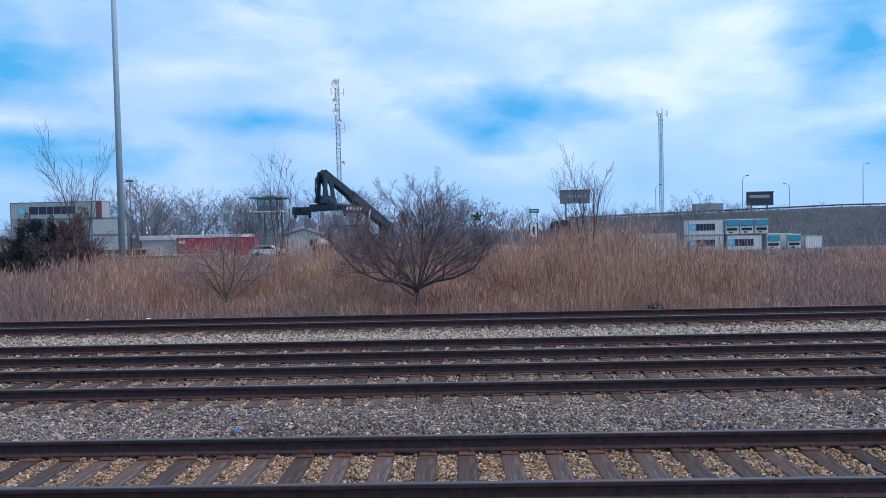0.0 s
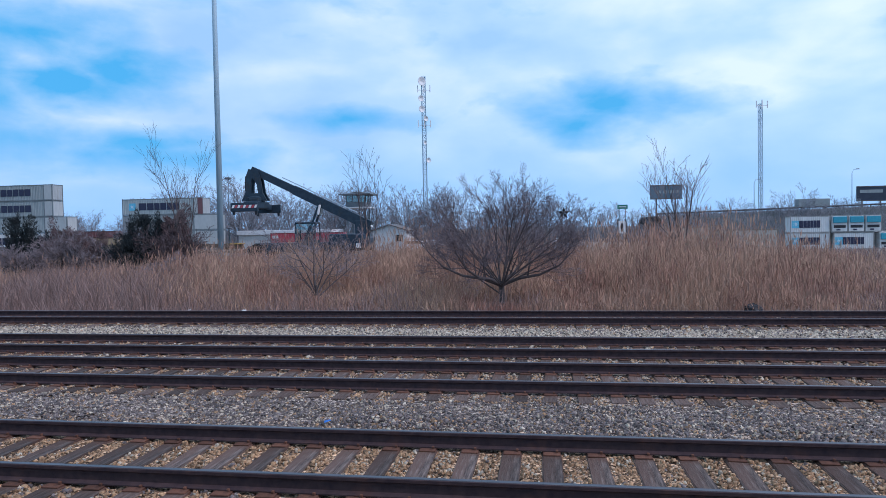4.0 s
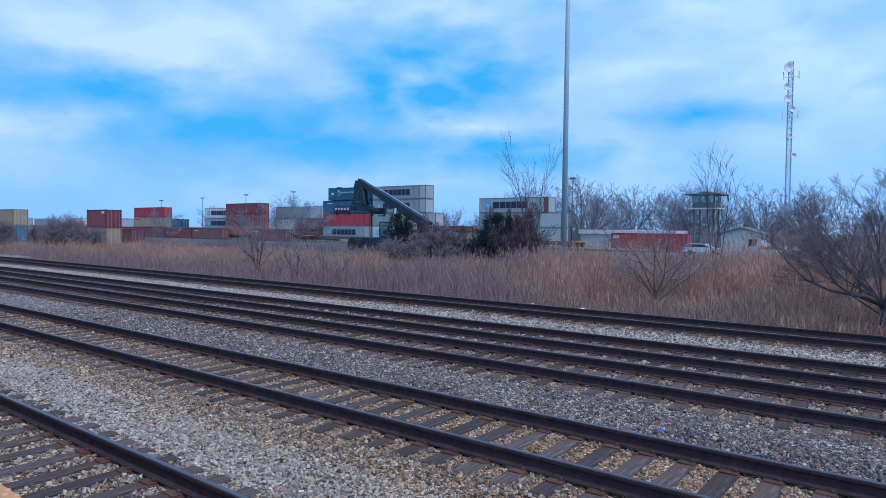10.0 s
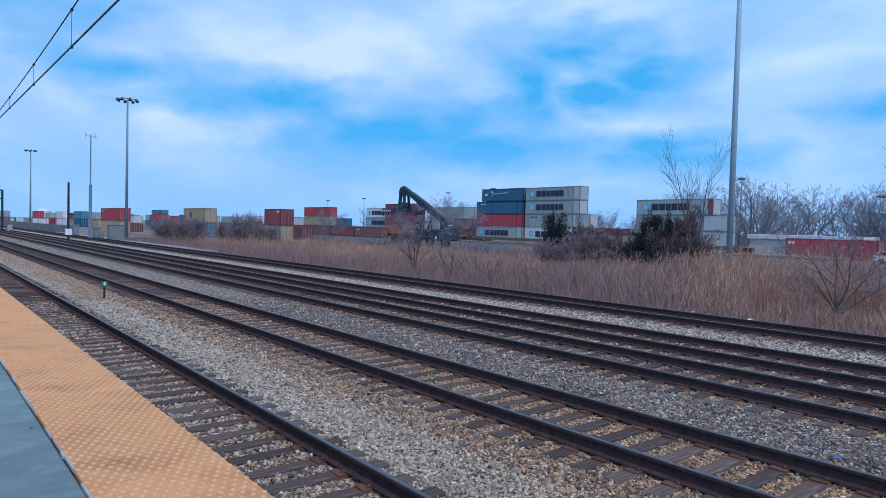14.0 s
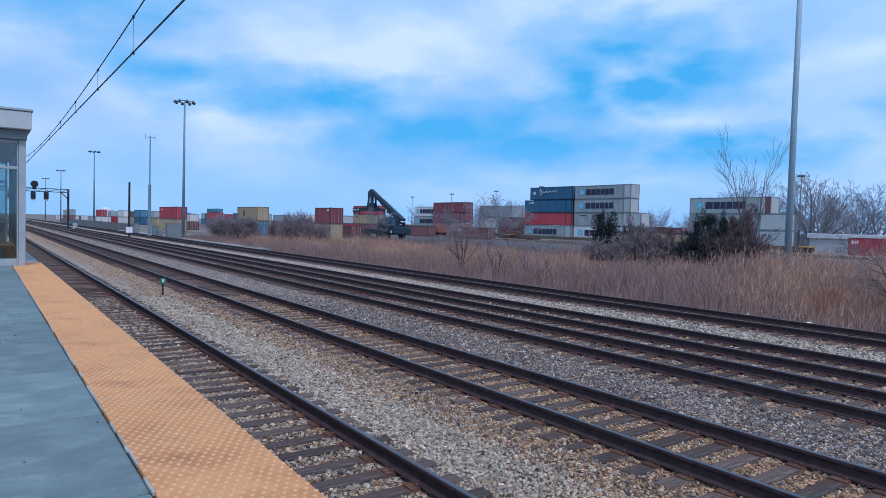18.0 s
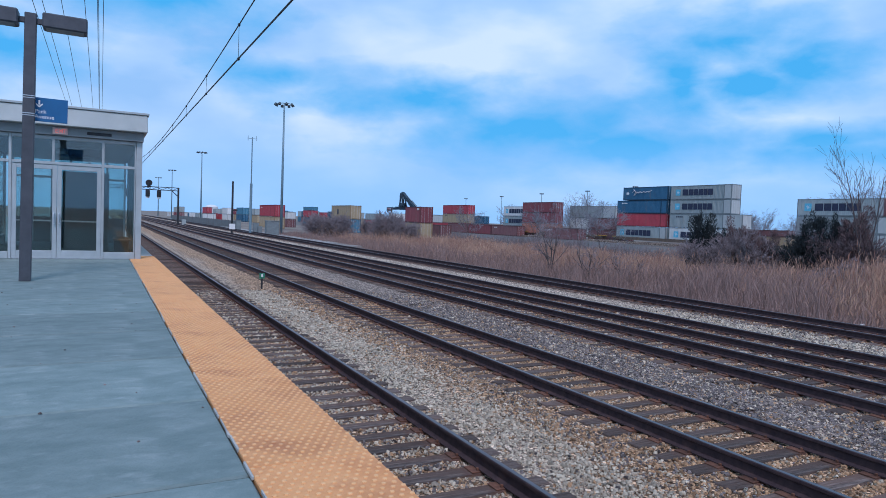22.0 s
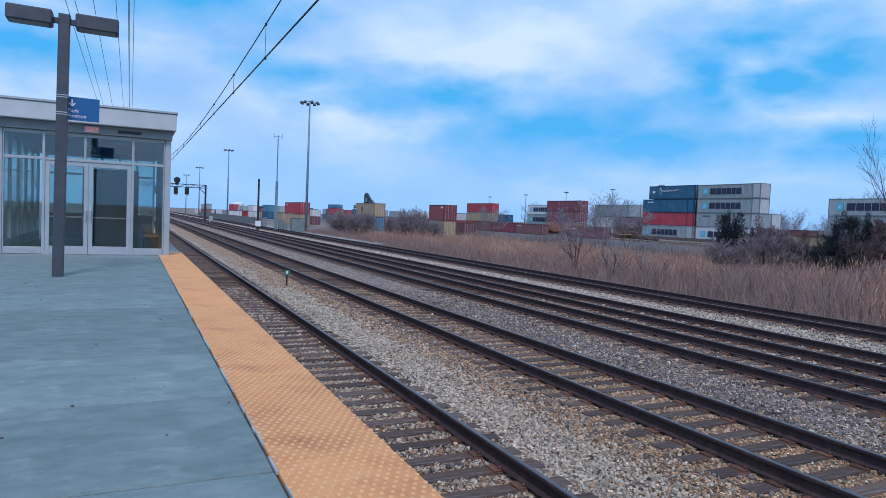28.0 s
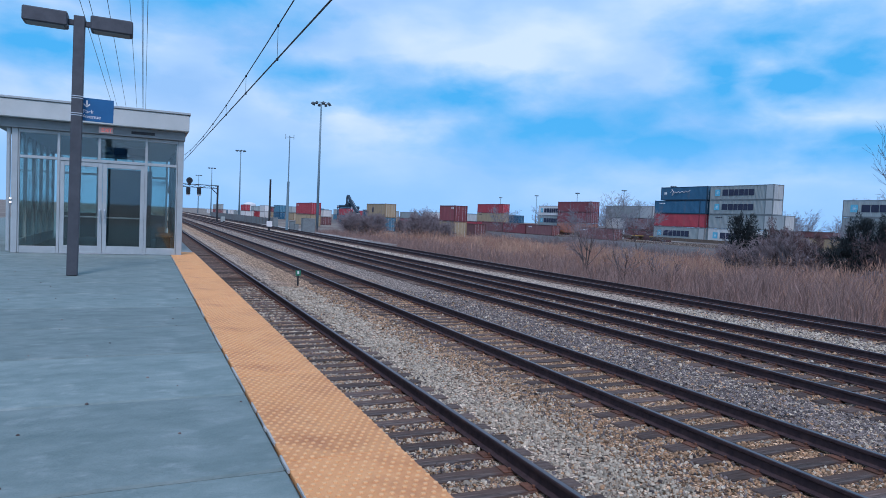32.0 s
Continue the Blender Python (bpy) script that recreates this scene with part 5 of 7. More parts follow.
def lattice(name, x, y, base, top, w, label, dishes=()):
    """A slender square mast of angles and braces."""
    tw = thing(name, label, "radio tower", pose(x, y, base, 0, 0, 17))
    h = top - base
    for sx in (-1, 1):
        for sy in (-1, 1):
            part("leg", Shape().tube([(sx * w / 2, sy * w / 2, 0), (sx * w / 2, sy * w / 2, h)], [0.09, 0.08], 5), M_GALV, tw)
    n = int(h / (w * 1.3))
    br = Shape()
    for k in range(n):
        z0, z1 = k * h / n, (k + 1) * h / n
        for a in range(4):
            c = [(-1, -1), (1, -1), (1, 1), (-1, 1)]
            p, q = c[a], c[(a + 1) % 4]
            if k % 2:
                p, q = q, p
            br.tube([(p[0] * w / 2, p[1] * w / 2, z0), (q[0] * w / 2, q[1] * w / 2, z1)], [0.05, 0.05], 4, False)
            br.tube([(p[0] * w / 2, p[1] * w / 2, z1), (q[0] * w / 2, q[1] * w / 2, z1)], [0.04, 0.04], 4, False)
    part("bracing", br, M_GALV, tw)
    for z, side, r in dishes:
        if r > 0:
            part("dish", Shape().lathe([(r * 0.2, -0.3), (r, 0.25), (r * 0.96, 0.32), (r * 0.1, 0.0)], 14).moved(pose(side, -w / 2 - 0.4, z - base, 90, 0, 20)), M_PALE, tw, "white microwave dish")
        else:
            part("antenna_frame", Shape().box(-1.7, 1.7, -w / 2 - 0.35, -w / 2 - 0.25, z - base, z - base + 0.12).box(-1.7, -1.5, -w / 2 - 0.45, -w / 2 - 0.2, z - base - 0.5, z - base + 1.3)
                 .box(1.5, 1.7, -w / 2 - 0.45, -w / 2 - 0.2, z - base - 0.5, z - base + 1.3).box(-0.1, 0.1, -w / 2 - 0.5, -w / 2 - 0.25, z - base - 0.8, z - base + 1.6), M_PALE, tw)
    return tw


lattice("radio_tower", -30.3, 170, -1.0, 42.0, 0.95, "pale lattice radio tower with dishes and antennas", ((40.6, -0.6, 1.15), (38.3, 0, 0), (36.2, -0.9, 0.8), (33.5, -0.7, 0.9), (31.0, 0.3, 0.7), (29.3, 0, 0), (24.8, 0, 0.5), (20.3, 0.8, 0.7)))
lattice("radio_tower", 58.3, 190, -2.0, 34.5, 0.8, "plain lattice radio tower with a small top array", ((33.9, 0, 0),))

# watch cabin on legs
M_CABIN = material("cabin_steel", (0.10, 0.125, 0.14), (0.16, 0.185, 0.20), 0.7, 0.1, scale=4, bump=0.1)
cabin = thing("control_cabin", "raised yard control cabin with a flat overhanging roof", "cabin", pose(-31.7, 111.5, G))
part("roof", Shape().box(-2.8, 2.8, -2.6, 2.6, 9.15, 9.4, 0.05).box(-1.0, 1.0, -1.0, 1.0, 9.4, 9.7, 0.05), M_CABIN, cabin)
part("cabin_wall", Shape().box(-1.75, 1.75, -1.75, 1.75, 7.1, 7.95, 0.02), M_CABIN, cabin)
for a in range(4):
    for off in (-1.7, -0.55, 0.55, 1.7):
        c, s_ = math.cos(a * math.pi / 2), math.sin(a * math.pi / 2)
        part("window_post", Shape().box(off - 0.06, off + 0.06, -1.76, -1.66, 7.95, 9.15).moved(pose(0, 0, 0, 0, 0, a * 90)), M_CABIN, cabin)
    part("window_pane", Shape().box(-1.7, 1.7, -1.71, -1.70, 7.95, 9.14).moved(pose(0, 0, 0, 0, 0, a * 90)), M_GLASS, cabin)
part("deck", Shape().box(-2.3, 2.3, -2.3, 2.3, 6.9, 7.08), PAINT["white"], cabin, "pale walkway deck")
for sx in (-1, 1):
    for sy in (-1, 1):
        part("leg", Shape().box(sx * 1.5 - 0.13, sx * 1.5 + 0.13, sy * 1.5 - 0.13, sy * 1.5 + 0.13, -0.3, 6.9), M_CABIN, cabin)
    part("brace", Shape().tube([(-1.5 * sx, -1.5, 1.0), (1.5 * sx, -1.5, 6.5)], [0.09, 0.09], 5), M_CABIN, cabin)
stair = part("stair", Shape(), M_CABIN, cabin)
for k in range(14):
    part("step", Shape().box(1.9, 2.8, 1.8 - k * 0.26, 2.06 - k * 0.26, 0.4 + k * 0.47, 0.46 + k * 0.47), M_CABIN, stair)
st_me = Shape().tube([(1.9, 2.1, 0.2), (1.9, -1.8, 6.9)], [0.06, 0.06], 5).tube([(2.8, 2.1, 0.2), (2.8, -1.8, 6.9)], [0.06, 0.06], 5)
stair.data = mesh_of("stair", st_me, M_CABIN)

# signal gantry over the tracks
gantry = thing("signal_gantry", "dark steel signal gantry with lattice beam over the tracks", "gantry", pose(-149, 0, G))
for y in (14.1, -6.5):
    part("post", Shape().box(-0.18, 0.18, y - 0.18, y + 0.18, 0, 8.1, 0.02), M_DARK, gantry)
    part("knee", Shape().tube([(0, y, 6.2), (0, y - (1.4 if y > 0 else -1.4), 7.5)], [0.09, 0.09], 6), M_DARK, gantry)
for z in (7.45, 8.05):
    part("chord", Shape().box(-0.09, 0.09, -6.5, 14.1, z - 0.07, z + 0.07), M_DARK, gantry)
for k in range(20):
    y0 = -6.4 + k * 1.02
    part("web_bar", Shape().tube([(0, y0, 7.5 if k % 2 else 8.0), (0, y0 + 1.02, 8.0 if k % 2 else 7.5)], [0.05, 0.05], 5), M_DARK, gantry)
for y, up_ in ((8.4, 1), (10.35, 0), (8.2, 0), (4.5, 0)):
    z = 8.2 if up_ else 6.0
    back = Shape().lathe([(0.62, -0.02), (0.66, 0.03), (0.62, 0.08)], 18).moved(pose(0.2, y, z + 0.62, 0, 90, 0)) if up_ else Shape().box(0.05, 0.3, y - 0.42, y + 0.42, z, z + 1.3, 0.04)
    sg = part("signal_head", back, M_DARK, gantry, "black railway signal head")
    part("plate", Shape().box(0.06, 0.1, y - 0.36, y + 0.36, z - 0.34, z - 0.02), M_DARK if up_ else M_PALE, gantry)
    for k in range(3):
        part("hood", Shape().tube([(0.3, y, z + 0.22 + 0.4 * k), (0.5, y, z + 0.22 + 0.4 * k)], [0.13, 0.13], 10), M_DARK, sg)
    part("hanger", Shape().box(-0.05, 0.05, y - 0.35, y + 0.35, 5.75 if not up_ else 8.12, 7.4 if not up_ else 8.2), M_DARK, gantry)
part("cabinet", Shape().box(-0.4, 0.4, 14.9, 15.7, 0.0, 1.5, 0.03), PAINT["grey"], gantry)

# ---- overhead wires ----
M_WIRE = material("wire_bronze", (0.03, 0.035, 0.035), (0.05, 0.055, 0.055), 0.6, 0.3, scale=5, bump=0.0)
wires = thing("overhead_line", "electric overhead line with a messenger wire and droppers", "overhead wire")
CY = 2.85


def messenger(x):
    u = (x + 45) % 90
    u = min(u, 90 - u)
    return 6.87 + 0.00095 * u * u


part("contact_wire", Shape().tube([(x, CY, 6.68) for x in range(-400, 41, 8)], [0.021] * 56, 6), M_WIRE, wires)
part("messenger_wire", Shape().tube([(x, CY, messenger(x)) for x in range(-400, 41, 4)], [0.017] * 111, 6), M_WIRE, wires)
for x in range(-180, 20, 6):
    part("dropper", Shape().tube([(x, CY, 6.68), (x, CY, messenger(x))], [0.006, 0.006], 4), M_WIRE, wires)
    part("clamp", Shape().box(x - 0.05, x + 0.05, CY - 0.03, CY + 0.03, 6.685, 6.65, 0.01), M_DARK, wires)
    part("clamp", Shape().box(x - 0.05, x + 0.05, CY - 0.028, CY + 0.028, messenger(x) - 0.04, messenger(x) + 0.03, 0.01), M_DARK, wires)
power = thing("power_line", "thin power cables high above the platform", "power line", kind="structure")
for y, z in ((-0.33, 13.2), (-0.56, 13.3), (-1.2, 13.3), (-2.3, 13.4), (-3.2, 13.4), (-3.6, 13.2), (-0.62, 13.6)):
    part("cable", Shape().tube([(x, y, z + 0.00012 * (x + 60) ** 2 * 0.3) for x in range(-400, 41, 20)], [0.016] * 23, 5), M_WIRE, power)

# ---- bare trees and bushes ----
M_BARK = material("bark", (0.075, 0.058, 0.056), (0.13, 0.105, 0.10), 0.95, scale=6, stretch=(1, 1, 0.2), bump=0.6, bump_scale=20)
M_TWIG = material("twigs", (0.175, 0.142, 0.15), (0.265, 0.222, 0.228), 0.95, scale=3, bump=0.0, island=0.25)
M_TWIG_PURPLE = material("purple_twigs", (0.115, 0.09, 0.098), (0.182, 0.146, 0.155), 0.95, scale=3, bump=0.0, island=0.25)
M_TWIG_DARK = material("dark_twigs", (0.072, 0.052, 0.056), (0.125, 0.092, 0.096), 0.95, scale=3, bump=0.0, island=0.3)
# for far trees: distance haze put into the colour as paler blue-grey
M_TWIG_HAZED = material("grey_twigs", (0.18, 0.187, 0.21), (0.26, 0.264, 0.29), 0.95, scale=0.3, bump=0.0, island=0.25)


def grow(shape, twigs, rnd, p, d, length, r, level, top, spread, kids, droop=0.0, thin=0.004, kink=0.13):
    """One branch, then its side branches, down to twigs."""
    n = 4 if level < min(top - 1, 2) else (3 if level < top else 2)
    pts, rr = [p.copy()], [r]
    q, v = p.copy(), d.copy()
    for i in range(1, n):
        v = (v + Vector((rnd.gauss(0, kink), rnd.gauss(0, kink), rnd.gauss(0.05 - droop, kink * 0.7)))).normalized()
        q = q + v * (length / (n - 1))
        pts.append(q.copy())
        rr.append(max(r * (1 - 0.62 * i / (n - 1)), thin))
    (shape if level < 2 else twigs).tube(pts, rr, 6 if level == 0 else (4 if level < 2 else 3), False)
    if level >= top:
        return
    for k in range(kids[level]):
        f = 0.25 + 0.75 * (k + rnd.random()) / kids[level]
        i = min(int(f * (n - 1)), n - 2)
        w = f * (n - 1) - i
        start = pts[i].lerp(pts[i + 1], w)
        side = v.cross(Vector((rnd.gauss(0, 1), rnd.gauss(0, 1), rnd.gauss(0, 1)))).normalized()
        a = spread[level] * rnd.uniform(0.6, 1.2)
        nd = (v * math.cos(a) + side * math.sin(a)).normalized()
        grow(shape, twigs, rnd, start, nd, length * rnd.uniform(0.45, 0.72) * (1.15 - 0.5 * f), max(rr[i] * 0.55, thin), level + 1, top, spread, kids, droop, thin, kink)


def bare_tree(name, seed, height, stems, lean, r, top, spread, kids, label, category, m, thin=0.004, twig=None, trunk_share=0.62, group="", lift=0.0, kink=0.13):
    rnd = random.Random(seed)
    trunk, twigs = Shape(), Shape()
    for k in range(stems):
        a = 2 * math.pi * (k + rnd.random() * 0.7) / stems
        t = lean * rnd.uniform(0.35, 1.0) if stems > 1 else lean * 0.3
        d = Vector((math.cos(a) * math.sin(t), math.sin(a) * math.sin(t), math.cos(t)))
        grow(trunk, twigs, rnd, Vector((0.05 * math.cos(a), 0.05 * math.sin(a), -0.1 + lift * rnd.uniform(0.4, 1.0))), d, height * trunk_share * rnd.uniform(0.8, 1.1), r * rnd.uniform(0.7, 1.0), 0, top, spread, kids, -0.06 if kink < 0.1 else 0.0, thin, kink)
    if lift:
        trunk.tube([(0, 0, -0.2), (0.03, 0, lift * 0.5), (0, 0.03, lift)], [r * 2.3, r * 1.7, r * 1.4], 8)
    tree = thing(name, label, category, m, group)
    part("trunk", trunk, M_BARK, tree)
    part("crown", twigs, twig or M_TWIG, tree, "bare winter twigs")
    return tree


def on_ground(x, y, turn=0, sink=0.0):
    return pose(x, y, ground_height(x, y) - sink, 0, 0, turn)


SP = (0.75, 0.8, 0.8, 0.85, 0.9)


def round_bush(name, seed, wide, top_z, fork, stems, r, kids, label, m, thin, twig=None, group="", kink=0.08, arms=0, low=-0.62):
    """A short trunk that forks low into spreading and upright limbs under a round crown of fine twigs."""
    rnd = random.Random(seed)
    trunk, twigs = Shape(), Shape()
    trunk.tube([(0, 0, -0.25), (0.03, 0, fork * 0.5), (0, 0.03, fork * 1.05)], [r * 2.6, r * 2.2, r * 2.0], 8)
    mid = fork + (top_z - fork) * 0.42
    for k in range(stems):
        a = 2.4 * k + rnd.uniform(-0.3, 0.3)
        up = low + (0.98 - low) * (k + 0.5) / stems
        side = math.sqrt(max(1 - up * up, 0.02))
        end = Vector((wide * side * math.cos(a), wide * side * math.sin(a), mid + up * (top_z - mid if up > 0 else mid - fork * 0.7)))
        start = Vector((0.03 * math.cos(a), 0.03 * math.sin(a), fork * rnd.uniform(0.55, 1.0)))
        way = end - start
        grow(trunk, twigs, rnd, start, (way.normalized() + Vector((0, 0, -0.06))).normalized(), way.length * rnd.uniform(0.66, 0.82), r * rnd.uniform(0.5, 0.85), 0, 4, (0.6, 0.62, 0.65, 0.7), kids, 0.0, thin, kink)
    for k in range(arms):
        a = 0.15 + math.pi * k + rnd.uniform(-0.25, 0.25) + (0.9 if k > 1 else 0.0)
        c, sn = math.cos(a), math.sin(a)
        reach = wide * rnd.uniform(0.75, 1.0)
        pts = [Vector((reach * f * c, reach * f * sn, fork * 0.9 + h * (top_z - fork))) for f, h in ((0.0, 0.0), (0.22, 0.06), (0.48, 0.09), (0.72, 0.17), (0.90, 0.30), (0.98, 0.44))]
        rr = [r * q for q in (1.6, 1.35, 1.0, 0.65, 0.35, 0.15)]
        trunk.tube(pts, rr, 7, False)
        for i in range(1, 5):
            for w in range(2):
                start = pts[i].lerp(pts[i + 1], rnd.random())
                way = Vector((c * 0.4 + rnd.gauss(0, 0.35), sn * 0.4 + rnd.gauss(0, 0.35), rnd.uniform(0.4, 1.1))).normalized()
                grow(trunk, twigs, rnd, start, way, rnd.uniform(0.7, 1.2), rr[i] * 0.5, 1, 4, (0.6, 0.62, 0.65, 0.7), kids, 0.0, thin, kink)
    tree = thing(name, label, "bare tree", m, group)
    part("trunk", trunk, M_TWIG_HAZED if twig is M_TWIG_HAZED else M_BARK, tree)
    part("crown", twigs, twig or M_TWIG, tree, "dense bare winter twigs")
    return tree


round_bush("spreading_bush", 5, 3.0, 5.15, 1.0, 17, 0.046, (6, 6, 5, 4), "wide leafless tree with a round crown beside the reeds", on_ground(-1.55, 24.0), 0.0030, M_TWIG_PURPLE, arms=4, low=-0.3)
bare_tree("small_bush", 8, 3.9, 7, 0.85, 0.04, 3, SP, (7, 6, 4), "small leafless shrub in the reeds", "shrub", on_ground(-9.4, 26.3), 0.005, None, 0.62, "", 0.8)
bare_tree("young_tree", 11, 10.2, 3, 0.24, 0.055, 3, (0.42, 0.45, 0.5, 0.6), (5, 4, 3), "tall slender leafless tree beside the floodlight mast", "bare tree", on_ground(-23.3, 40.5), 0.007, M_TWIG_DARK, 0.62, "", 1.0, 0.07)
bare_tree("young_tree", 14, 8.0, 3, 0.18, 0.05, 3, (0.5, 0.5, 0.55, 0.6), (4, 3, 3), "tall slender leafless tree in the reeds", "bare tree", on_ground(-10.9, 40.5), 0.008, M_TWIG_DARK, 0.66, "", 0.8, 0.07)
bare_tree("young_tree", 17, 6.6, 3, 0.36, 0.05, 3, (0.52, 0.5, 0.5, 0.6), (6, 5, 4), "slender leafless tree with upright branches", "bare tree", on_ground(6.5, 33), 0.006, None, 0.60, "", 1.2, 0.07)
bare_tree("small_bush", 19, 3.6, 3, 0.5, 0.04, 3, SP, (4, 4, 3), "small leafless sapling in the reeds", "shrub", on_ground(8.3, 33), 0.007)
bare_tree("small_bush", 21, 5.0, 3, 0.4, 0.07, 3, SP, (7, 5, 3), "leafless sapling at the edge of the scrub", "shrub", on_ground(-34.5, 25.6), 0.006)
bare_tree("small_bush", 23, 3.2, 3, 0.5, 0.05, 3, SP, (6, 5, 3), "leafless sapling at the edge of the scrub", "shrub", on_ground(-29.3, 24.5), 0.006)
bare_tree("small_bush", 25, 2.9, 3, 0.5, 0.05, 3, SP, (6, 4, 3), "leafless sapling at the edge of the scrub", "shrub", on_ground(-26.9, 25.2), 0.006)
bare_tree("small_bush", 27, 2.2, 3, 0.6, 0.04, 3, SP, (5, 4, 3), "low leafless shrub in the reeds", "shrub", on_ground(-21.5, 38), 0.006)
for x, y, h, s in ((-33.0, 38.6, 3.6, 31), (-30.6, 39.0, 3.6, 33), (-34.8, 38.8, 3.2, 35), (-20.6, 34, 2.6, 37), (-40, 60, 6.2, 39), (-74, 60, 8.6, 41), (-84, 60, 8.4, 43), (-69.4, 60, 8.6, 45), (-105.5, 60, 7.4, 47), (-145, 60, 6.8, 53), (-132, 108, 13, 49), (-127, 109, 13, 50)):
    bare_tree("brown_shrub" if h < 4.8 else "yard_tree", s, h, 9 if h < 4.8 else 4, 0.9 if h < 4.8 else 0.5, 0.05, 3, SP, (7, 6, 4), "dense brown leafless shrub among the reeds" if h < 4.8 else "thin leafless tree between the containers", "shrub" if h < 4.8 else "bare tree", on_ground(x, y), 0.012 if y < 100 else 0.02, M_TWIG if y < 50 else M_TWIG_HAZED)
for x, y, h, s in ((-90.6, 27.6, 5.4, 55), (-93.5, 28.5, 4.6, 57), (-88.0, 29, 4.4, 58), (-82.8, 34.3, 5.2, 59), (-86, 33.5, 4.2, 60), (-79.8, 35.5, 4.2, 61)):
    bare_tree("brush_clump", s, h, 14, 1.0, 0.045, 3, SP, (8, 8, 6), "dense grey-brown brush clump beside the tracks", "shrub", on_ground(x, y), 0.010, M_TWIG)

# woods behind the yard: five trees, set out many times
wood = []
for k in range(5):
    wood.append(round_bush("woodland_tree", 70 + k, 6.2 + 0.5 * (k % 3), 15.2, 3.2, 14, 0.20, (4, 4, 3, 3), "leafless woodland tree with a rounded fine grey crown", pose(-60 + 9 * k, 152 + (k % 2) * 5, -1.0, 0, 0, k * 50), 0.018, M_TWIG_HAZED, "woods behind the yard"))
rnd = random.Random(12)
for k in range(48):
    x = -132 + 220 * k / 48 + rnd.uniform(-1.5, 1.5)
    y = 146 + rnd.uniform(0, 30)
    s = 0.72 if x < -84 else 1.0 if x < -35 else (0.8 if x < 15 else 0.62)
    s *= rnd.uniform(0.72, 1.08)
    src = rnd.choice(wood)
    c = copy_thing(src, pose(x, y, -1.0, 0, 0, rnd.uniform(0, 360)))
    c.scale = (s * 1.1, s * 1.1, s)
for x, y, s in ((-75, 118, 0.80), (-70.5, 121, 0.78), (-66, 119, 0.85), (-58, 124, 1.0), (-61, 126, 1.05), (-72, 124, 0.9), (-140, 130, 0.72), (-122, 125, 0.8), (-165, 150, 0.8), (-190, 150, 0.7), (-102, 112, 0.7), (-215, 140, 0.75), (-150, 120, 0.65), (50, 141, 0.7)):
    c = copy_thing(rnd.choice(wood), pose(x, y, -1.0, 0, 0, rnd.uniform(0, 360)))
    c.scale = (s, s, s)

# undergrowth of the woods: a mass of thin stems
def stalks(name, xs, ys, zs, hs, width, lean, mt, plume=0.0, seed=1, top_width=0.35):
    """Upright blades, two joints each, as one mesh; plume: width of the seed head."""
    r = np.random.RandomState(seed)
    n = len(xs)
    a = r.normal(0, 0.55, n)
    dx, dy = np.cos(a), np.sin(a)
    lx, ly = r.normal(0, lean, n), r.normal(0, lean, n)
    w = width * r.uniform(0.6, 1.4, n)
    rows = []
    for f, k in ((0.0, 1.0), (0.55, 0.8), (1.0, top_width)):
        bend = f * f
        cx, cy, cz = xs + lx * hs * bend, ys + ly * hs * bend, zs + hs * f
        for sgn in (-1, 1):
            rows.append(np.stack([cx + sgn * dx * w * k / 2, cy + sgn * dy * w * k / 2, cz], 1))
    v = [np.stack(rows, 1).reshape(-1, 3)]
    i = np.arange(n)[:, None] * 6
    faces = [np.concatenate([i + np.array([[0, 1, 3, 2]]), i + np.array([[2, 3, 5, 4]])])]
    if plume > 0:
        m = r.uniform(0, 1, n) < 0.75
        px, py, pz = (xs + lx * hs)[m], (ys + ly * hs)[m], (zs + hs)[m]
        k = m.sum()
        pw, ph = plume * r.uniform(0.5, 1.6, k), r.uniform(0.15, 0.34, k)
        ex, ey = dx[m], dy[m]
        sway = r.normal(0, 0.05, k)
        q = [np.stack([px, py, pz - ph * 0.35], 1), np.stack([px + ex * pw, py + ey * pw, pz + ph * 0.2], 1), np.stack([px + sway, py + sway, pz + ph], 1), np.stack([px - ex * pw, py - ey * pw, pz + ph * 0.2], 1)]
        v.append(np.stack(q, 1).reshape(-1, 3))
        j = 6 * n + np.arange(k)[:, None] * 4
        faces.append(j + np.array([[0, 1, 2, 3]]))
    me = mesh_from_arrays(name, np.concatenate(v), np.concatenate(faces), mt)
    return new(name, me)


M_REED = material("dry_reeds", (0.375, 0.220, 0.148), (0.58, 0.375, 0.265), 0.95, scale=0.9, bump=0.0, island=0.16, stain=(0.30, 0.152, 0.115), stain_at=(0.44, 0.62), stain_scale=0.3)
M_SCRUB = material("brown_scrub", (0.215, 0.138, 0.122), (0.345, 0.232, 0.200), 0.95, scale=0.6, bump=0.0, island=0.2)
M_BRUSH = material("roadside_brush", (0.14, 0.105, 0.105), (0.225, 0.175, 0.172), 0.95, scale=0.3, bump=0.0, island=0.35)
# far thicket and bank scrub, bluish and lightened to paint in haze
M_UNDER_HAZED = material("undergrowth", (0.17, 0.17, 0.185), (0.25, 0.245, 0.26), 0.95, scale=0.2, bump=0.0, island=0.35)
rs = np.random.RandomState(3)
heights = np.vectorize(ground_height)


def field(n, x0, x1, y0, y1, keep):
    x, y = rs.uniform(x0, x1, n), rs.uniform(y0, y1, n)
    k = rs.uniform(0, 1, n) < keep(x, y)
    return x[k], y[k]


def smooth(v):
    v = np.clip(v, 0, 1)
    return v * v * (3 - 2 * v)


def patch(x, y, f, s):
    return np.array([noise.noise(Vector((a * f, b * f, s))) for a, b in zip(x, y)])


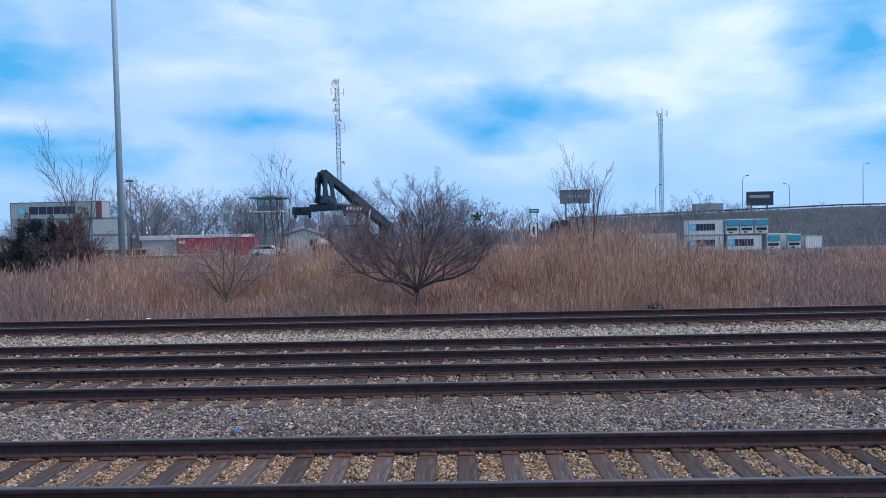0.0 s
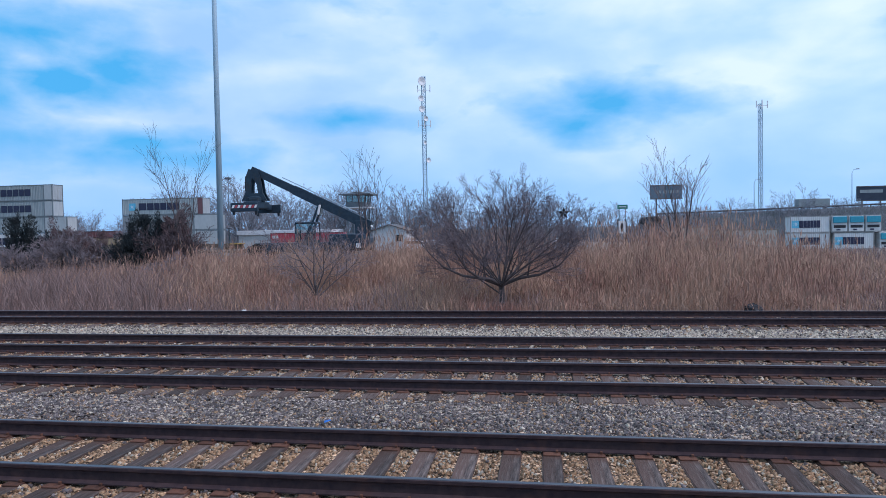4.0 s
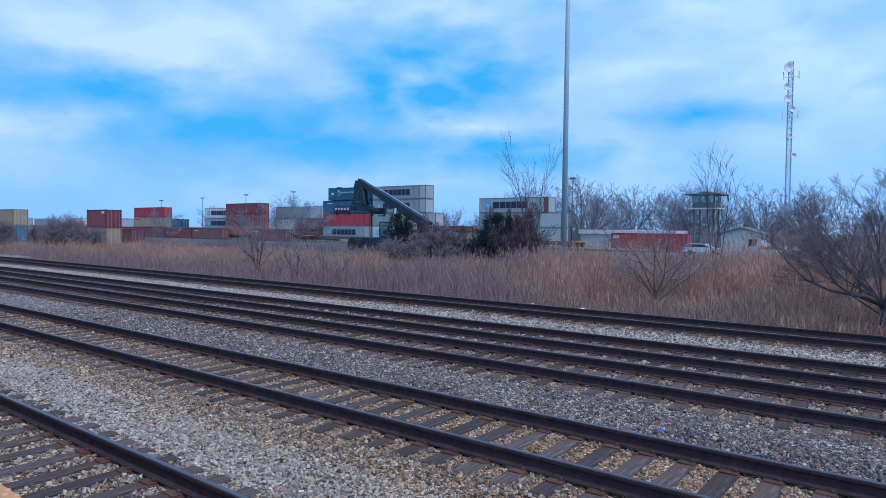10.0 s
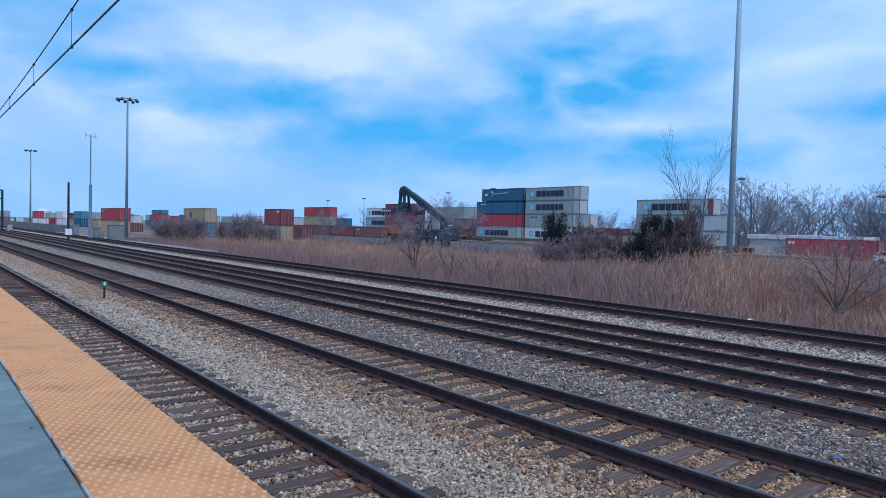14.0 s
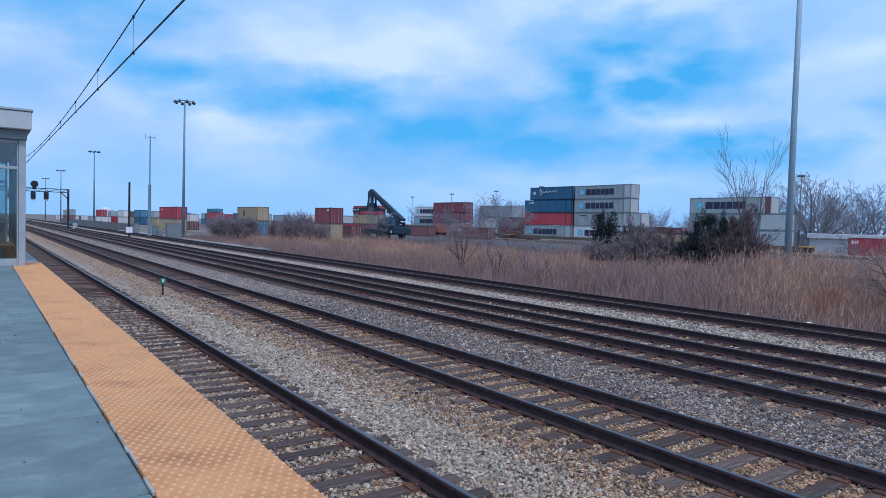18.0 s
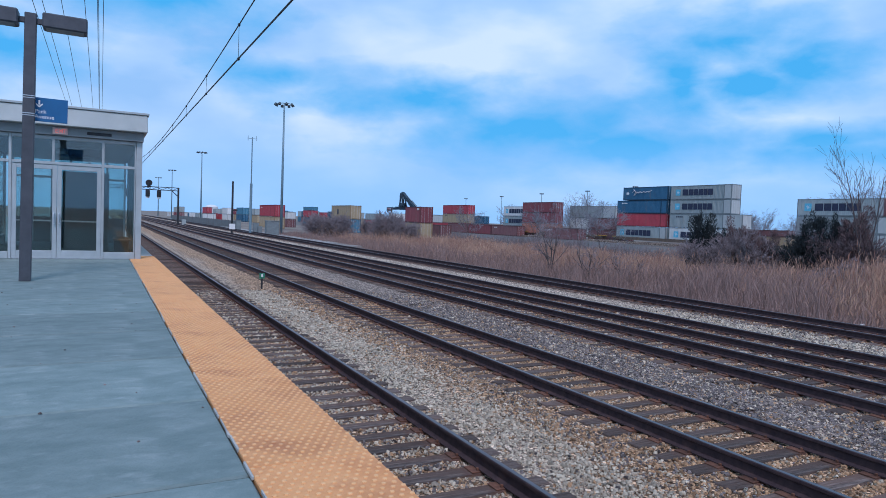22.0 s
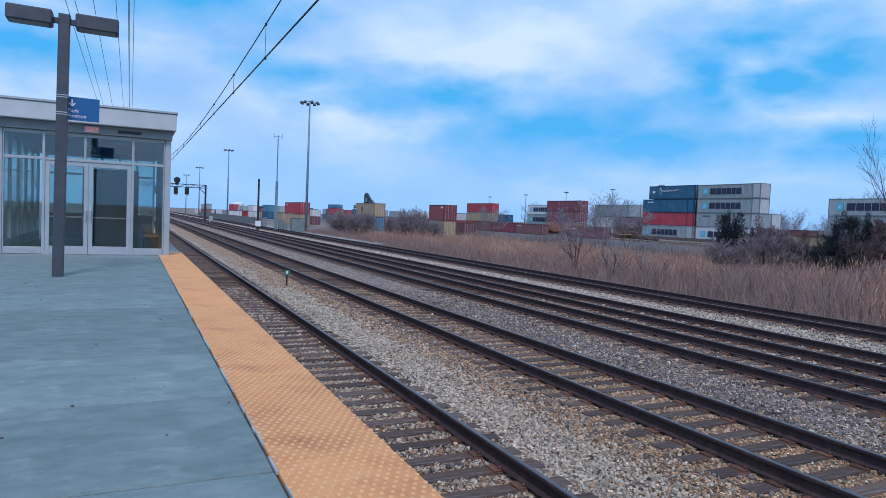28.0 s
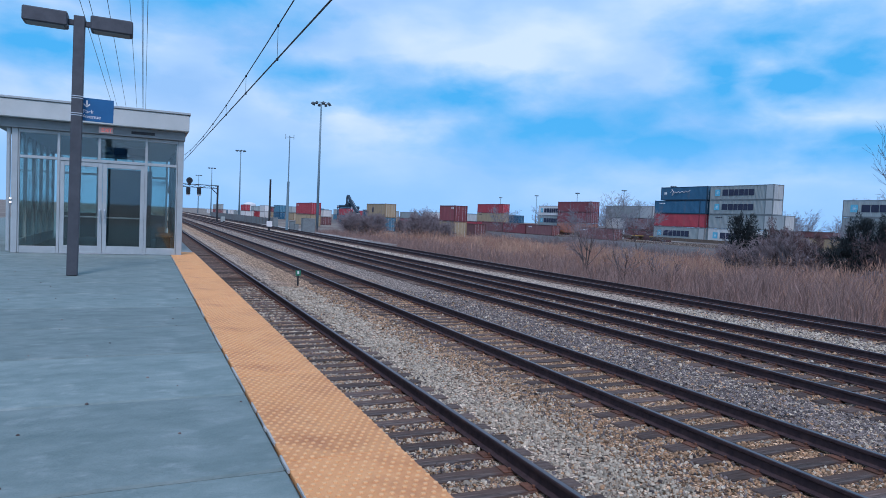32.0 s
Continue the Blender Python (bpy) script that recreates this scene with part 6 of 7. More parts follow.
def scrubby(x, y):
    """How far dark scrub takes the reeds' place, by stretches of the field's edge."""
    edge = smooth((np.where(x < 0, 32.0 + 2 * np.sin(x * 0.4), 47.0) - y) / 4.0)
    return edge * np.clip(smooth((-10.0 - x) / 7.0) + 0.97 * smooth((x / y - 0.36) / 0.14), 0, 1)


def reed_share(x, y):
    front = 0.75 * smooth((24.6 - y) / 1.6) * smooth((-2.0 - x) / 4.0)
    return (1 - 0.93 * scrubby(x, y)) * (1 - front) * smooth((x + 92 + (y - 30) * 0.2) / 10.0)


for k, (n, y0, y1, wd) in enumerate(((125000, 21.7, 30.0, 0.009), (95000, 30.0, 47.0, 0.012))):
    x, y = field(n, -92, 42, y0, y1, reed_share)
    pt = 1.2 * patch(x, y, 0.2, 1.7) + 0.7 * patch(x, y, 1.1, 5.7)
    h = np.maximum(1.5 + 1.5 * pt, 0.4) * rs.uniform(0.3, 1.15, len(x)) * (0.3 + 0.7 * smooth((y - 21.6) / 3.6))
    h *= (1 + 0.22 * np.exp(-((x - 4.5) / 4.0) ** 2)) * (1 - 0.4 * smooth((x / y - 0.27) / 0.15))
    if k:
        h *= 1.22 - 0.62 * smooth((-17 - x) / 12.0)
    h *= 1 - 0.22 * smooth((-13 - x) / 6.0)
    h *= 1 - 0.80 * np.exp(-((x + 1.55) / 2.0) ** 2 - ((y - 23.2) / 2.2) ** 2)
    h *= 1 - 0.6 * np.exp(-((x + 9.2) / 1.4) ** 2 - ((y - 25.0) / 2.0) ** 2)
    tagged(stalks("dry_reeds", x, y, heights(x, y) - 0.05, h, wd, 0.25, M_REED, 0.015, 5 + k), "tall dry tan reeds with feathery brown heads", "reeds", kind="stuff")
    m = rs.uniform(0, 1, len(x)) < 0.5
    lx, ly, lh = x[m] + rs.normal(0, 0.12, m.sum()), y[m] + rs.normal(0, 0.12, m.sum()), h[m]
    tagged(stalks("reed_leaves", lx, ly, heights(lx, ly) + lh * rs.uniform(0.15, 0.8, len(lx)), rs.uniform(0.18, 0.45, len(lx)) * np.minimum(lh, 1.2), wd * 2.0, 0.75, M_REED, 0.0, 45 + k), "dry hanging leaves of the reeds", "reeds", kind="stuff")
x, y = field(190000, -100, 46, 21.0, 40.0, lambda a, b: np.clip(scrubby(a, b) + 0.07 + (0.3 + 0.5 * smooth((-2.0 - a) / 4.0)) * smooth((25.0 - b) / 2.0), 0, 1))
h = (0.85 + 0.6 * patch(x, y, 0.5, 7.7)) * rs.uniform(0.3, 1.2, len(x)) * (0.3 + 0.7 * smooth((y - 21.0) / 3.0))
h *= np.where(x > 0, 0.7, 1 + 0.6 * smooth((-10 - x) / 10.0) - 0.6 * smooth((-24 - x) / 10.0))
tagged(stalks("brown_scrub", x, y, heights(x, y) - 0.05, np.maximum(h, 0.1), 0.021, 0.34, M_SCRUB, 0.0, 9), "low dark brown leafless scrub along the ballast", "scrub", kind="stuff")
x, y = field(22000, -125, 95, 128, 166, lambda a, b: np.full(len(a), 1.0))
h = (3.9 + 1.8 * patch(x, y, 0.07, 4.4)) * rs.uniform(0.5, 1.1, len(x))
tagged(stalks("undergrowth", x, y, np.full(len(x), -1.2) - 1.2 * smooth((x - 10) / 30), h, 0.10, 0.14, M_UNDER_HAZED, 0.0, 10), "grey-brown thicket at the foot of the woods", "thicket", kind="stuff")
x, y = field(20000, -42, 12, 47, 60, lambda a, b: np.clip(0.5 + patch(a, b, 0.2, 2.2), 0, 1))
tagged(stalks("rough_grass", x, y, heights(x, y) - 0.03, rs.uniform(0.5, 1.35, len(x)), 0.024, 0.25, M_REED, 0.0, 12), "rough straw-coloured tall grass beside the yard road", "grass", kind="stuff")

x, y = field(38000, -175, -34, 47.5, 59.5, lambda a, b: np.clip(0.45 + 1.1 * patch(a, b, 0.13, 6.1), 0.05, 1))
h = (1.25 + 1.3 * patch(x, y, 0.13, 6.1)) * rs.uniform(0.4, 1.15, len(x))
tagged(stalks("roadside_brush", x, y, heights(x, y) - 0.05, np.maximum(h, 0.2), 0.028, 0.3, M_BRUSH, 0.0, 14), "grey-brown leafless brush between the reeds and the yard", "brush", kind="stuff")

x, y = field(36000, 14, 125, 45.0, 113.0, lambda a, b: np.clip((a / b - 0.16) / 0.1, 0, 1) * np.where((a > 36) & (a < 66) & (b > 108), 0, 1))
tagged(stalks("brown_scrub", x, y, heights(x, y) - 0.05, (0.75 + 0.5 * patch(x, y, 0.12, 8.8)) * rs.uniform(0.4, 1.2, len(x)), 0.06, 0.35, M_SCRUB, 0.0, 15), "low dark brown scrub on the open ground below the bank", "scrub", kind="stuff")

# evergreen bushes
M_EVERGREEN = material("evergreen", (0.016, 0.025, 0.029), (0.038, 0.048, 0.050), 0.85, scale=2, bump=0.0, island=0.5)


M_RUSSET = material("russet_twigs", (0.105, 0.070, 0.073), (0.225, 0.155, 0.152), 0.95, scale=2, bump=0.0, island=0.45)


def evergreen(x, y, w, h, seed, label, mt=M_EVERGREEN, name="evergreen_bush"):
    r = np.random.RandomState(seed)
    n = 17000
    a, u = r.uniform(0, 2 * np.pi, n), r.uniform(0, 1, n) ** 1.25
    lump = np.array([noise.noise(Vector((math.cos(t) * 1.6, math.sin(t) * 1.6, s * 4 + seed))) for t, s in zip(a, u)])
    rad = w * (0.35 + 0.75 * np.sqrt(np.clip(1 - u ** 1.7, 0, 1))) * (1 + 1.1 * lump) * np.sqrt(r.uniform(0.25, 1.0, n)) * 0.75
    c = np.stack([rad * np.cos(a), rad * np.sin(a), 0.1 + u * h * (1 + 0.5 * lump)], 1)
    d = np.stack([np.cos(a) * 0.6, np.sin(a) * 0.6, np.full(n, 0.9)], 1) + r.normal(0, 0.35, (n, 3))
    d *= (r.uniform(0.08, 0.26, n) / np.linalg.norm(d, axis=1))[:, None]
    s = np.cross(d, r.normal(0, 1, (n, 3)))
    s *= (0.020 / np.linalg.norm(s, axis=1))[:, None]
    v = np.stack([c - s, c + s, c + d + s * 0.3, c + d - s * 0.3], 1).reshape(-1, 3)
    f = np.arange(n)[:, None] * 4 + np.array([[0, 1, 2, 3]])
    bush = thing(name, label, "bush", on_ground(x, y))
    part("foliage", mesh_from_arrays("foliage", v, f, mt), None, bush)
    st = Shape()
    for k in range(5):
        t = k * 1.3
        st.tube([(0.1 * math.cos(t), 0.1 * math.sin(t), -0.1), (0.5 * w * math.cos(t), 0.5 * w * math.sin(t), h * 0.6)], [0.06, 0.02], 5)
    part("stem", st, M_BARK, bush)
    return bush


evergreen(-26.7, 40.2, 1.6, 3.75, 1, "dense dark evergreen bush in the reeds")
evergreen(-25.0, 40.7, 0.9, 3.4, 2, "dark evergreen bush with brown branches")
evergreen(-24.2, 40.9, 1.25, 3.65, 5, "dense red-brown twiggy bush beside the evergreen", M_RUSSET, "russet_bush")
evergreen(-31.6, 39.6, 1.3, 3.1, 6, "dense red-brown twiggy bush in the reeds", M_RUSSET, "russet_bush")
evergreen(-29.4, 39.4, 1.3, 2.5, 7, "dense red-brown twiggy bush in the reeds", M_RUSSET, "russet_bush")
evergreen(-34.6, 39.6, 1.15, 3.7, 3, "dark evergreen bush with brown branches")
evergreen(-33.4, 40.2, 0.9, 2.7, 4, "dark evergreen bush with brown branches")
bare_tree("brown_shrub", 92, 4.1, 12, 0.8, 0.05, 3, SP, (7, 6, 4), "dense brown leafless shrub among the reeds", "shrub", on_ground(-31.2, 39.4), 0.012, M_TWIG)
bare_tree("brown_shrub", 93, 3.9, 12, 0.8, 0.05, 3, SP, (7, 6, 4), "dense brown leafless shrub among the reeds", "shrub", on_ground(-29.4, 39.2), 0.012, M_TWIG)
bare_tree("brown_shrub", 91, 4.5, 14, 0.7, 0.05, 3, SP, (7, 6, 4), "dense brown leafless shrub among the reeds", "shrub", on_ground(-24.3, 40.8), 0.013, M_TWIG_DARK)

# ---- buildings and vehicles behind the field ----
M_WALL = material("whitewashed_wall", (0.46, 0.47, 0.47), (0.58, 0.58, 0.57), 0.8, scale=2, bump=0.1, stain=(0.36, 0.33, 0.30), stain_at=(0.55, 0.8))
M_ROOF = material("pale_roof", (0.55, 0.56, 0.57), (0.68, 0.68, 0.68), 0.7, scale=1, bump=0.1, stain=(0.3, 0.28, 0.27), stain_at=(0.6, 0.8))
shed = thing("gable_shed", "small whitewashed shed with a low gable roof", "shed", pose(-21.8, 95, G))
part("wall", Shape().profile_x([(0, -0.1), (5.0, -0.1), (5.0, 3.0), (2.5, 3.75), (0, 3.0)], -2.6, 2.6).moved(pose(0, 0, 0, 0, 0, 90) @ pose(0, -2.5, 0)), M_WALL, shed)
for s in (-1, 1):
    part("roof", Shape().poly([(s * 2.8, -2.9, 2.98), (s * 2.8, 2.9, 2.98), (0, 2.9, 3.86), (0, -2.9, 3.86)]).poly([(s * 2.8, -2.9, 2.86), (0, -2.9, 3.74), (0, 2.9, 3.74), (s * 2.8, 2.9, 2.86)])
         .poly([(s * 2.8, -2.9, 2.98), (0, -2.9, 3.86), (0, -2.9, 3.74), (s * 2.8, -2.9, 2.86)]), M_RUST, shed)
part("window", Shape().box(0.9, 1.9, -2.66, -2.62, 1.4, 2.3), M_DARK, shed)
low = thing("low_shed", "long low building with a pale flat roof", "building", pose(-40.3, 109, G))
part("wall", Shape().box(-11, 5.2, -3, 3, -0.2, 2.6), M_WALL, low)
part("roof", Shape().box(-11.3, 5.5, -3.3, 3.3, 2.605, 3.35, 0.05), M_ROOF, low)
part("vent_pipe", Shape().tube([(-2.2, 0, 3.2), (-2.2, 0, 4.1)], [0.15, 0.15], 8), M_ROOF, low)
part("vent_pipe", Shape().tube([(1.6, 0, 3.2), (1.6, 0, 3.8)], [0.15, 0.15], 8), M_ROOF, low)
M_CARPAINT = material("white_car_paint", (0.62, 0.63, 0.65), (0.72, 0.73, 0.74), 0.3, scale=2, bump=0.0)
M_SILVER = material("silver_car_paint", (0.36, 0.38, 0.40), (0.44, 0.45, 0.47), 0.3, 0.4, scale=2, bump=0.0)


def parked_car(x, y, turn, paint_mt, label, long=4.8):
    car = thing("parked_car", label, "car", on_ground(x, y, turn), "cars parked by the shed")
    h = long / 2
    out = [(-h, 0.35), (h, 0.35), (h, 0.75), (h * 0.92, 0.95), (h * 0.45, 1.02), (h * 0.15, 1.5), (-h * 0.7, 1.52), (-h * 0.93, 1.05), (-h, 0.95)]
    sh = Shape()
    n = len(out)
    sh.v = [(a, -0.88, b) for a, b in out] + [(a, 0.88, b) for a, b in out]
    sh.f = [(i, (i + 1) % n, n + (i + 1) % n, n + i) for i in range(n)] + [tuple(range(n))[::-1], tuple(range(n, 2 * n))]
    part("body", sh, paint_mt, car)
    for s in (-1, 1):
        part("side_window", Shape().poly([(h * 0.40, s * 0.884, 1.04), (h * 0.12, s * 0.884, 1.44), (-h * 0.66, s * 0.884, 1.46), (-h * 0.86, s * 0.884, 1.06)][::s]), M_DARK, car)
        for wx in (-h * 0.62, h * 0.62):
            wheel(car, wx, s * 0.80, 0.33, 0.33, 0.22)
    return car


parked_car(-17.6, 92, 8, M_CARPAINT, "white parked car beside the small shed")
parked_car(-15.4, 94, 80, M_SILVER, "silver parked car beside the small shed")
parked_car(-27.6, 96, 0, M_CARPAINT, "white parked pickup beside the red container", 5.3)
parked_car(-13.0, 93, 20, M_CARPAINT, "white parked car behind the bare tree")
parked_car(3.5, 88, 10, M_SILVER, "grey parked car behind the reeds")

board = thing("white_sign", "white upright sign on dark posts beyond the reeds", "sign", pose(6.85, 60, ground_height(6.85, 60)))
for s in (-1, 1):
    part("post", Shape().box(s * 0.34 - 0.05, s * 0.34 + 0.05, -0.04, 0.04, -0.1, 3.6), M_DARK, board)
part("panel", Shape().box(-0.30, 0.30, -0.06, -0.03, 2.35, 3.45, 0.01), M_PALE, board)
part("text_bar", Shape().box(-0.10, 0.10, -0.066, -0.061, 2.55, 3.25), M_DARK, board)

# ---- motorway bank, lights, hoardings ----
M_BANK = material("scrub_bank", (0.055, 0.060, 0.062), (0.10, 0.098, 0.095), 0.98, scale=0.5, bump=0.8, bump_scale=3.0, stain=(0.045, 0.06, 0.06), stain_at=(0.45, 0.65), stain_scale=0.07)
bank_shape = Shape()
steps = list(range(24, 330, 6))
for i, x in enumerate(steps):
    t = 4.3 + min(max((x - 24) / 60, 0), 1) * 1.5
    for y, z in ((122 + (x % 4), -2.6), (131, 0.6 + 0.5 * noise.noise(Vector((x * 0.1, 0, 0)))), (143, t - 0.5), (146, t), (170, t), (190, -2.4)):
        bank_shape.v.append((x, y, z))
    if i:
        for k in range(5):
            a = (i - 1) * 6 + k
            bank_shape.f.append((a, a + 6, a + 7, a + 1))
bank = part("motorway_bank", bank_shape, M_BANK)
tagged(bank, "dark scrub-covered bank that carries a motorway", "embankment", kind="structure")
guard = thing("guard_rail", "grey motorway parapet along the top of the bank", "guard rail")
part("beam", Shape().tube([(x, 146.3, 4.75 + min(max((x - 24) / 60, 0), 1) * 1.5) for x in steps], [0.16] * len(steps), 4), M_DARK, guard)
for x in steps:
    part("post", Shape().box(x - 0.08, x + 0.08, 146.2, 146.4, 3.9 + min(max((x - 24) / 60, 0), 1) * 1.5, 4.8 + min(max((x - 24) / 60, 0), 1) * 1.5), M_RUST, guard)
x, y = field(22000, 24, 125, 124, 146, lambda a, b: np.full(len(a), 1.0))
zb = np.interp(y, [122, 131, 143, 146], [-2.6, 0.6, 5.0, 5.4]) - 0.9 * (1 - np.clip((x - 24) / 60, 0, 1)) * np.clip((y - 131) / 12, 0, 1)
tagged(stalks("bank_scrub", x, y, zb - 0.2, rs.uniform(0.3, 1.3, len(x)), 0.06, 0.3, M_UNDER_HAZED, 0.0, 21), "grey-brown leafless scrub on the motorway bank", "scrub", kind="stuff")
for lx, lz, sgn in ((93.8, 15.9, 1), (66.2, 13.7, 1), (46.2, 12.1, 1), (77, 11.6, -1), (118, 16, 1)):
    b = 4.3 + min(max((lx - 24) / 60, 0), 1) * 1.5
    sl = thing("street_lamp", "tall grey motorway lamp with a bent arm", "street lamp", pose(lx, 155, b), "motorway lamps")
    h = lz - b
    part("pole", Shape().tube([(0, 0, -0.2), (0, 0, h - 0.9), (0.25 * sgn, 0, h - 0.15), (0.9 * sgn, 0, h)], [0.10, 0.075, 0.06, 0.05], 8), M_GALV, sl)
    part("lamp_head", Shape().box(min(0.8 * sgn, 1.45 * sgn), max(0.8 * sgn, 1.45 * sgn), -0.15, 0.15, h - 0.06, h + 0.1, 0.03), M_RUST, sl)
M_HOARD = material("hoarding_face", (0.10, 0.16, 0.21), (0.15, 0.21, 0.25), 0.7, scale=0.6, bump=0.05)


M_HOARD_DARK = material("hoarding_navy", (0.022, 0.034, 0.055), (0.036, 0.05, 0.075), 0.6, scale=0.6, bump=0.05)


def hoarding(x0, x1, y, z0, z1, base, label, bars, face=M_HOARD):
    hb = thing("billboard", label, "billboard", pose((x0 + x1) / 2, y, base))
    w, a, b = (x1 - x0) / 2, z0 - base, z1 - base
    part("panel", Shape().box(-w, w, -0.2, 0.2, a, b, 0.03), face, hb, "weathered panel")
    part("frame", Shape().box(-w - 0.1, w + 0.1, -0.26, -0.2, b - 0.15, b + 0.1).box(-w - 0.1, w + 0.1, -0.26, -0.2, a - 0.1, a + 0.12), M_RUST, hb)
    for s in (-0.6, 0.6):
        part("post", Shape().box(s * w - 0.14, s * w + 0.14, 0.2, 0.45, -0.5, b), M_RUST, hb)
    for bx, bz, bw in bars:
        part("text_bar", Shape().box(bx * w, (bx + bw) * w, -0.215, -0.201, a + bz * (b - a), a + (bz + 0.22) * (b - a)), PAINT["grey"], hb)


hoarding(23.2, 29.9, 150, 8.1, 11.0, -2.0, "old grey billboard on posts above the trees", ((-0.6, 0.4, 0.3), (-0.2, 0.4, 0.25), (0.15, 0.4, 0.35), (0.6, 0.4, 0.2)))
hoarding(73.6, 80.3, 170, 7.2, 10.6, 5.6, "dark blue billboard beside the motorway", ((-0.8, 0.55, 1.5),), M_HOARD_DARK)
truck = thing("box_truck", "pale lorry trailer on the motorway bank", "lorry", pose(58.5, 156, 5.2))
part("box_body", Shape().box(-3.2, 3.2, -1.25, 1.25, 0.5, 2.3, 0.05), PAINT["grey"], truck)
for wx in (-2.2, 2.3):
    wheel(truck, wx, -0.9, 0.5, 0.5, 0.3)

# ---- far things ----
tank = thing("storage_tank", "white domed storage tank beyond the yard", "tank", pose(-447, 63, -1.0))
part("shell", Shape().lathe([(4.0, 0.0), (4.0, 6.9), (4.05, 7.0)], 24), M_ROOF, tank)
part("dome", Shape().lathe([(4.05, 7.0), (3.6, 7.6), (2.2, 8.2), (0.5, 8.5)], 24), M_ROOF, tank, "white domed roof")
M_SIGN_GREEN = material("road_sign_green", (0.01, 0.16, 0.12), (0.016, 0.20, 0.15), 0.5, scale=3, bump=0.0)
road_sign = thing("road_sign", "small green motorway sign on two posts", "road sign", pose(17.3, 150, -2.0))
part("panel", Shape().box(-1.1, 1.1, -0.08, -0.02, 8.1, 9.0, 0.02), M_SIGN_GREEN, road_sign, "green panel with plain bars")
part("text_bar", Shape().box(-0.8, 0.8, -0.088, -0.081, 8.45, 8.65), M_PALE, road_sign)
for sx in (-0.7, 0.7):
    part("post", Shape().box(sx - 0.07, sx + 0.07, -0.02, 0.1, -0.3, 9.0), M_GALV_DARK, road_sign)

# ---- lineside things ----
M_GREEN = material("marker_green", (0.02, 0.17, 0.10), (0.03, 0.22, 0.13), 0.6, scale=6, bump=0.0)
marker = thing("track_marker", "small green marker plate on a dark stake in the ballast", "marker", pose(-25.1, 5.14, -0.222))
part("stake", Shape().box(-0.025, 0.025, -0.03, 0.03, -0.1, 0.42), M_DARK, marker)
part("plate", Shape().box(0.026, 0.036, -0.10, 0.10, 0.40, 0.60, 0.003), M_GREEN, marker, "green square plate")
part("digit_bar", Shape().box(0.037, 0.040, -0.035, 0.035, 0.46, 0.58), M_PALE, marker)
for x, y, w, d, h in ((-92.5, 20.9, 1.0, 1.8, 2.2), (-104.0, 21.0, 0.7, 0.8, 1.6), (-118, 20.9, 0.7, 0.8, 1.9), (-100.5, 20.9, 0.6, 0.6, 1.2)):
    cb = thing("relay_cabinet", "grey metal lineside relay cabinet", "cabinet", pose(x, y, -0.5))
    part("body", Shape().box(-w / 2, w / 2, -d / 2, d / 2, 0.0, h, 0.03), FRAME["grey"], cb)
    part("lid", Shape().box(-w / 2 - 0.05, w / 2 + 0.05, -d / 2 - 0.05, d / 2 + 0.05, h + 0.002, h + 0.07, 0.02), FRAME["grey"], cb)
    part("door", Shape().box(w / 2 + 0.002, w / 2 + 0.03, -d / 2 + 0.06, d / 2 - 0.06, 0.12, h - 0.1, 0.01), FRAME["grey"], cb)
M_MESH = material("fence_grey", (0.12, 0.13, 0.13), (0.18, 0.19, 0.19), 0.8, scale=1.0, bump=0.2, bump_scale=20)
fence = thing("slat_fence", "long grey slatted fence beside the tracks", "fence", pose(0, 23.2, -0.55))
for k in range(34):
    x = -130 - k * 4.0
    part("post", Shape().box(x - 0.06, x + 0.06, -0.06, 0.06, -0.1, 1.75), M_RUST, fence)
    part("slat_panel", Shape().box(x - 3.93, x - 0.07, -0.02, 0.02, 0.05, 1.65), M_MESH, fence)
pad = part("concrete_apron", Shape().box(-140, -62, 20.75, 23.0, -0.5, -0.215, 0.02), M_PAVE)
tagged(pad, "pale concrete apron beside the outer track", "pavement", kind="structure")
road = part("yard_road", Shape().box(-420, 8, 60.5, 92, -0.75, -0.585, 0.02), M_LANE)
tagged(road, "grey paved lane of the container yard", "road", kind="structure")
M_BLACK = material("black_plastic", (0.012, 0.012, 0.015), (0.03, 0.03, 0.034), 0.45, scale=8, bump=0.5, bump_scale=14)
bag = thing("rubbish_bag", "crumpled black rubbish bag at the ballast edge", "rubbish bag", pose(6.5, 22.0, ground_height(6.5, 22.0)))
bs = Shape().lathe([(0.18, 0.0), (0.27, 0.08), (0.28, 0.18), (0.19, 0.26), (0.05, 0.31)], 12)
rr = random.Random(2)
bs.v = [(a + rr.uniform(-0.04, 0.04), b + rr.uniform(-0.04, 0.04), c + (rr.uniform(-0.04, 0.04) if c > 0 else 0)) for a, b, c in bs.v]
part("bag", bs, M_BLACK, bag)
snag = thing("plastic_bag", "torn black plastic bag caught in the twigs of the tree", "plastic bag", pose(0.72, 24.3, 2.95))
sb = Shape()
for k in range(5):
    a = 2 * math.pi * k / 5 + 0.3
    sb.poly([(0.0, -0.03, 0.0), (0.10 * math.cos(a - 0.5), 0.02, 0.10 * math.sin(a - 0.5)), (0.24 * math.cos(a), 0.05 * (-1) ** k, 0.22 * math.sin(a)), (0.10 * math.cos(a + 0.5), 0.02, 0.10 * math.sin(a + 0.5))])
    sb.poly([(0.0, 0.06, 0.0), (0.10 * math.cos(a + 0.5), 0.02, 0.10 * math.sin(a + 0.5)), (0.24 * math.cos(a), 0.05 * (-1) ** k, 0.22 * math.sin(a)), (0.10 * math.cos(a - 0.5), 0.02, 0.10 * math.sin(a - 0.5))])
part("bag", sb, M_BLACK, snag)
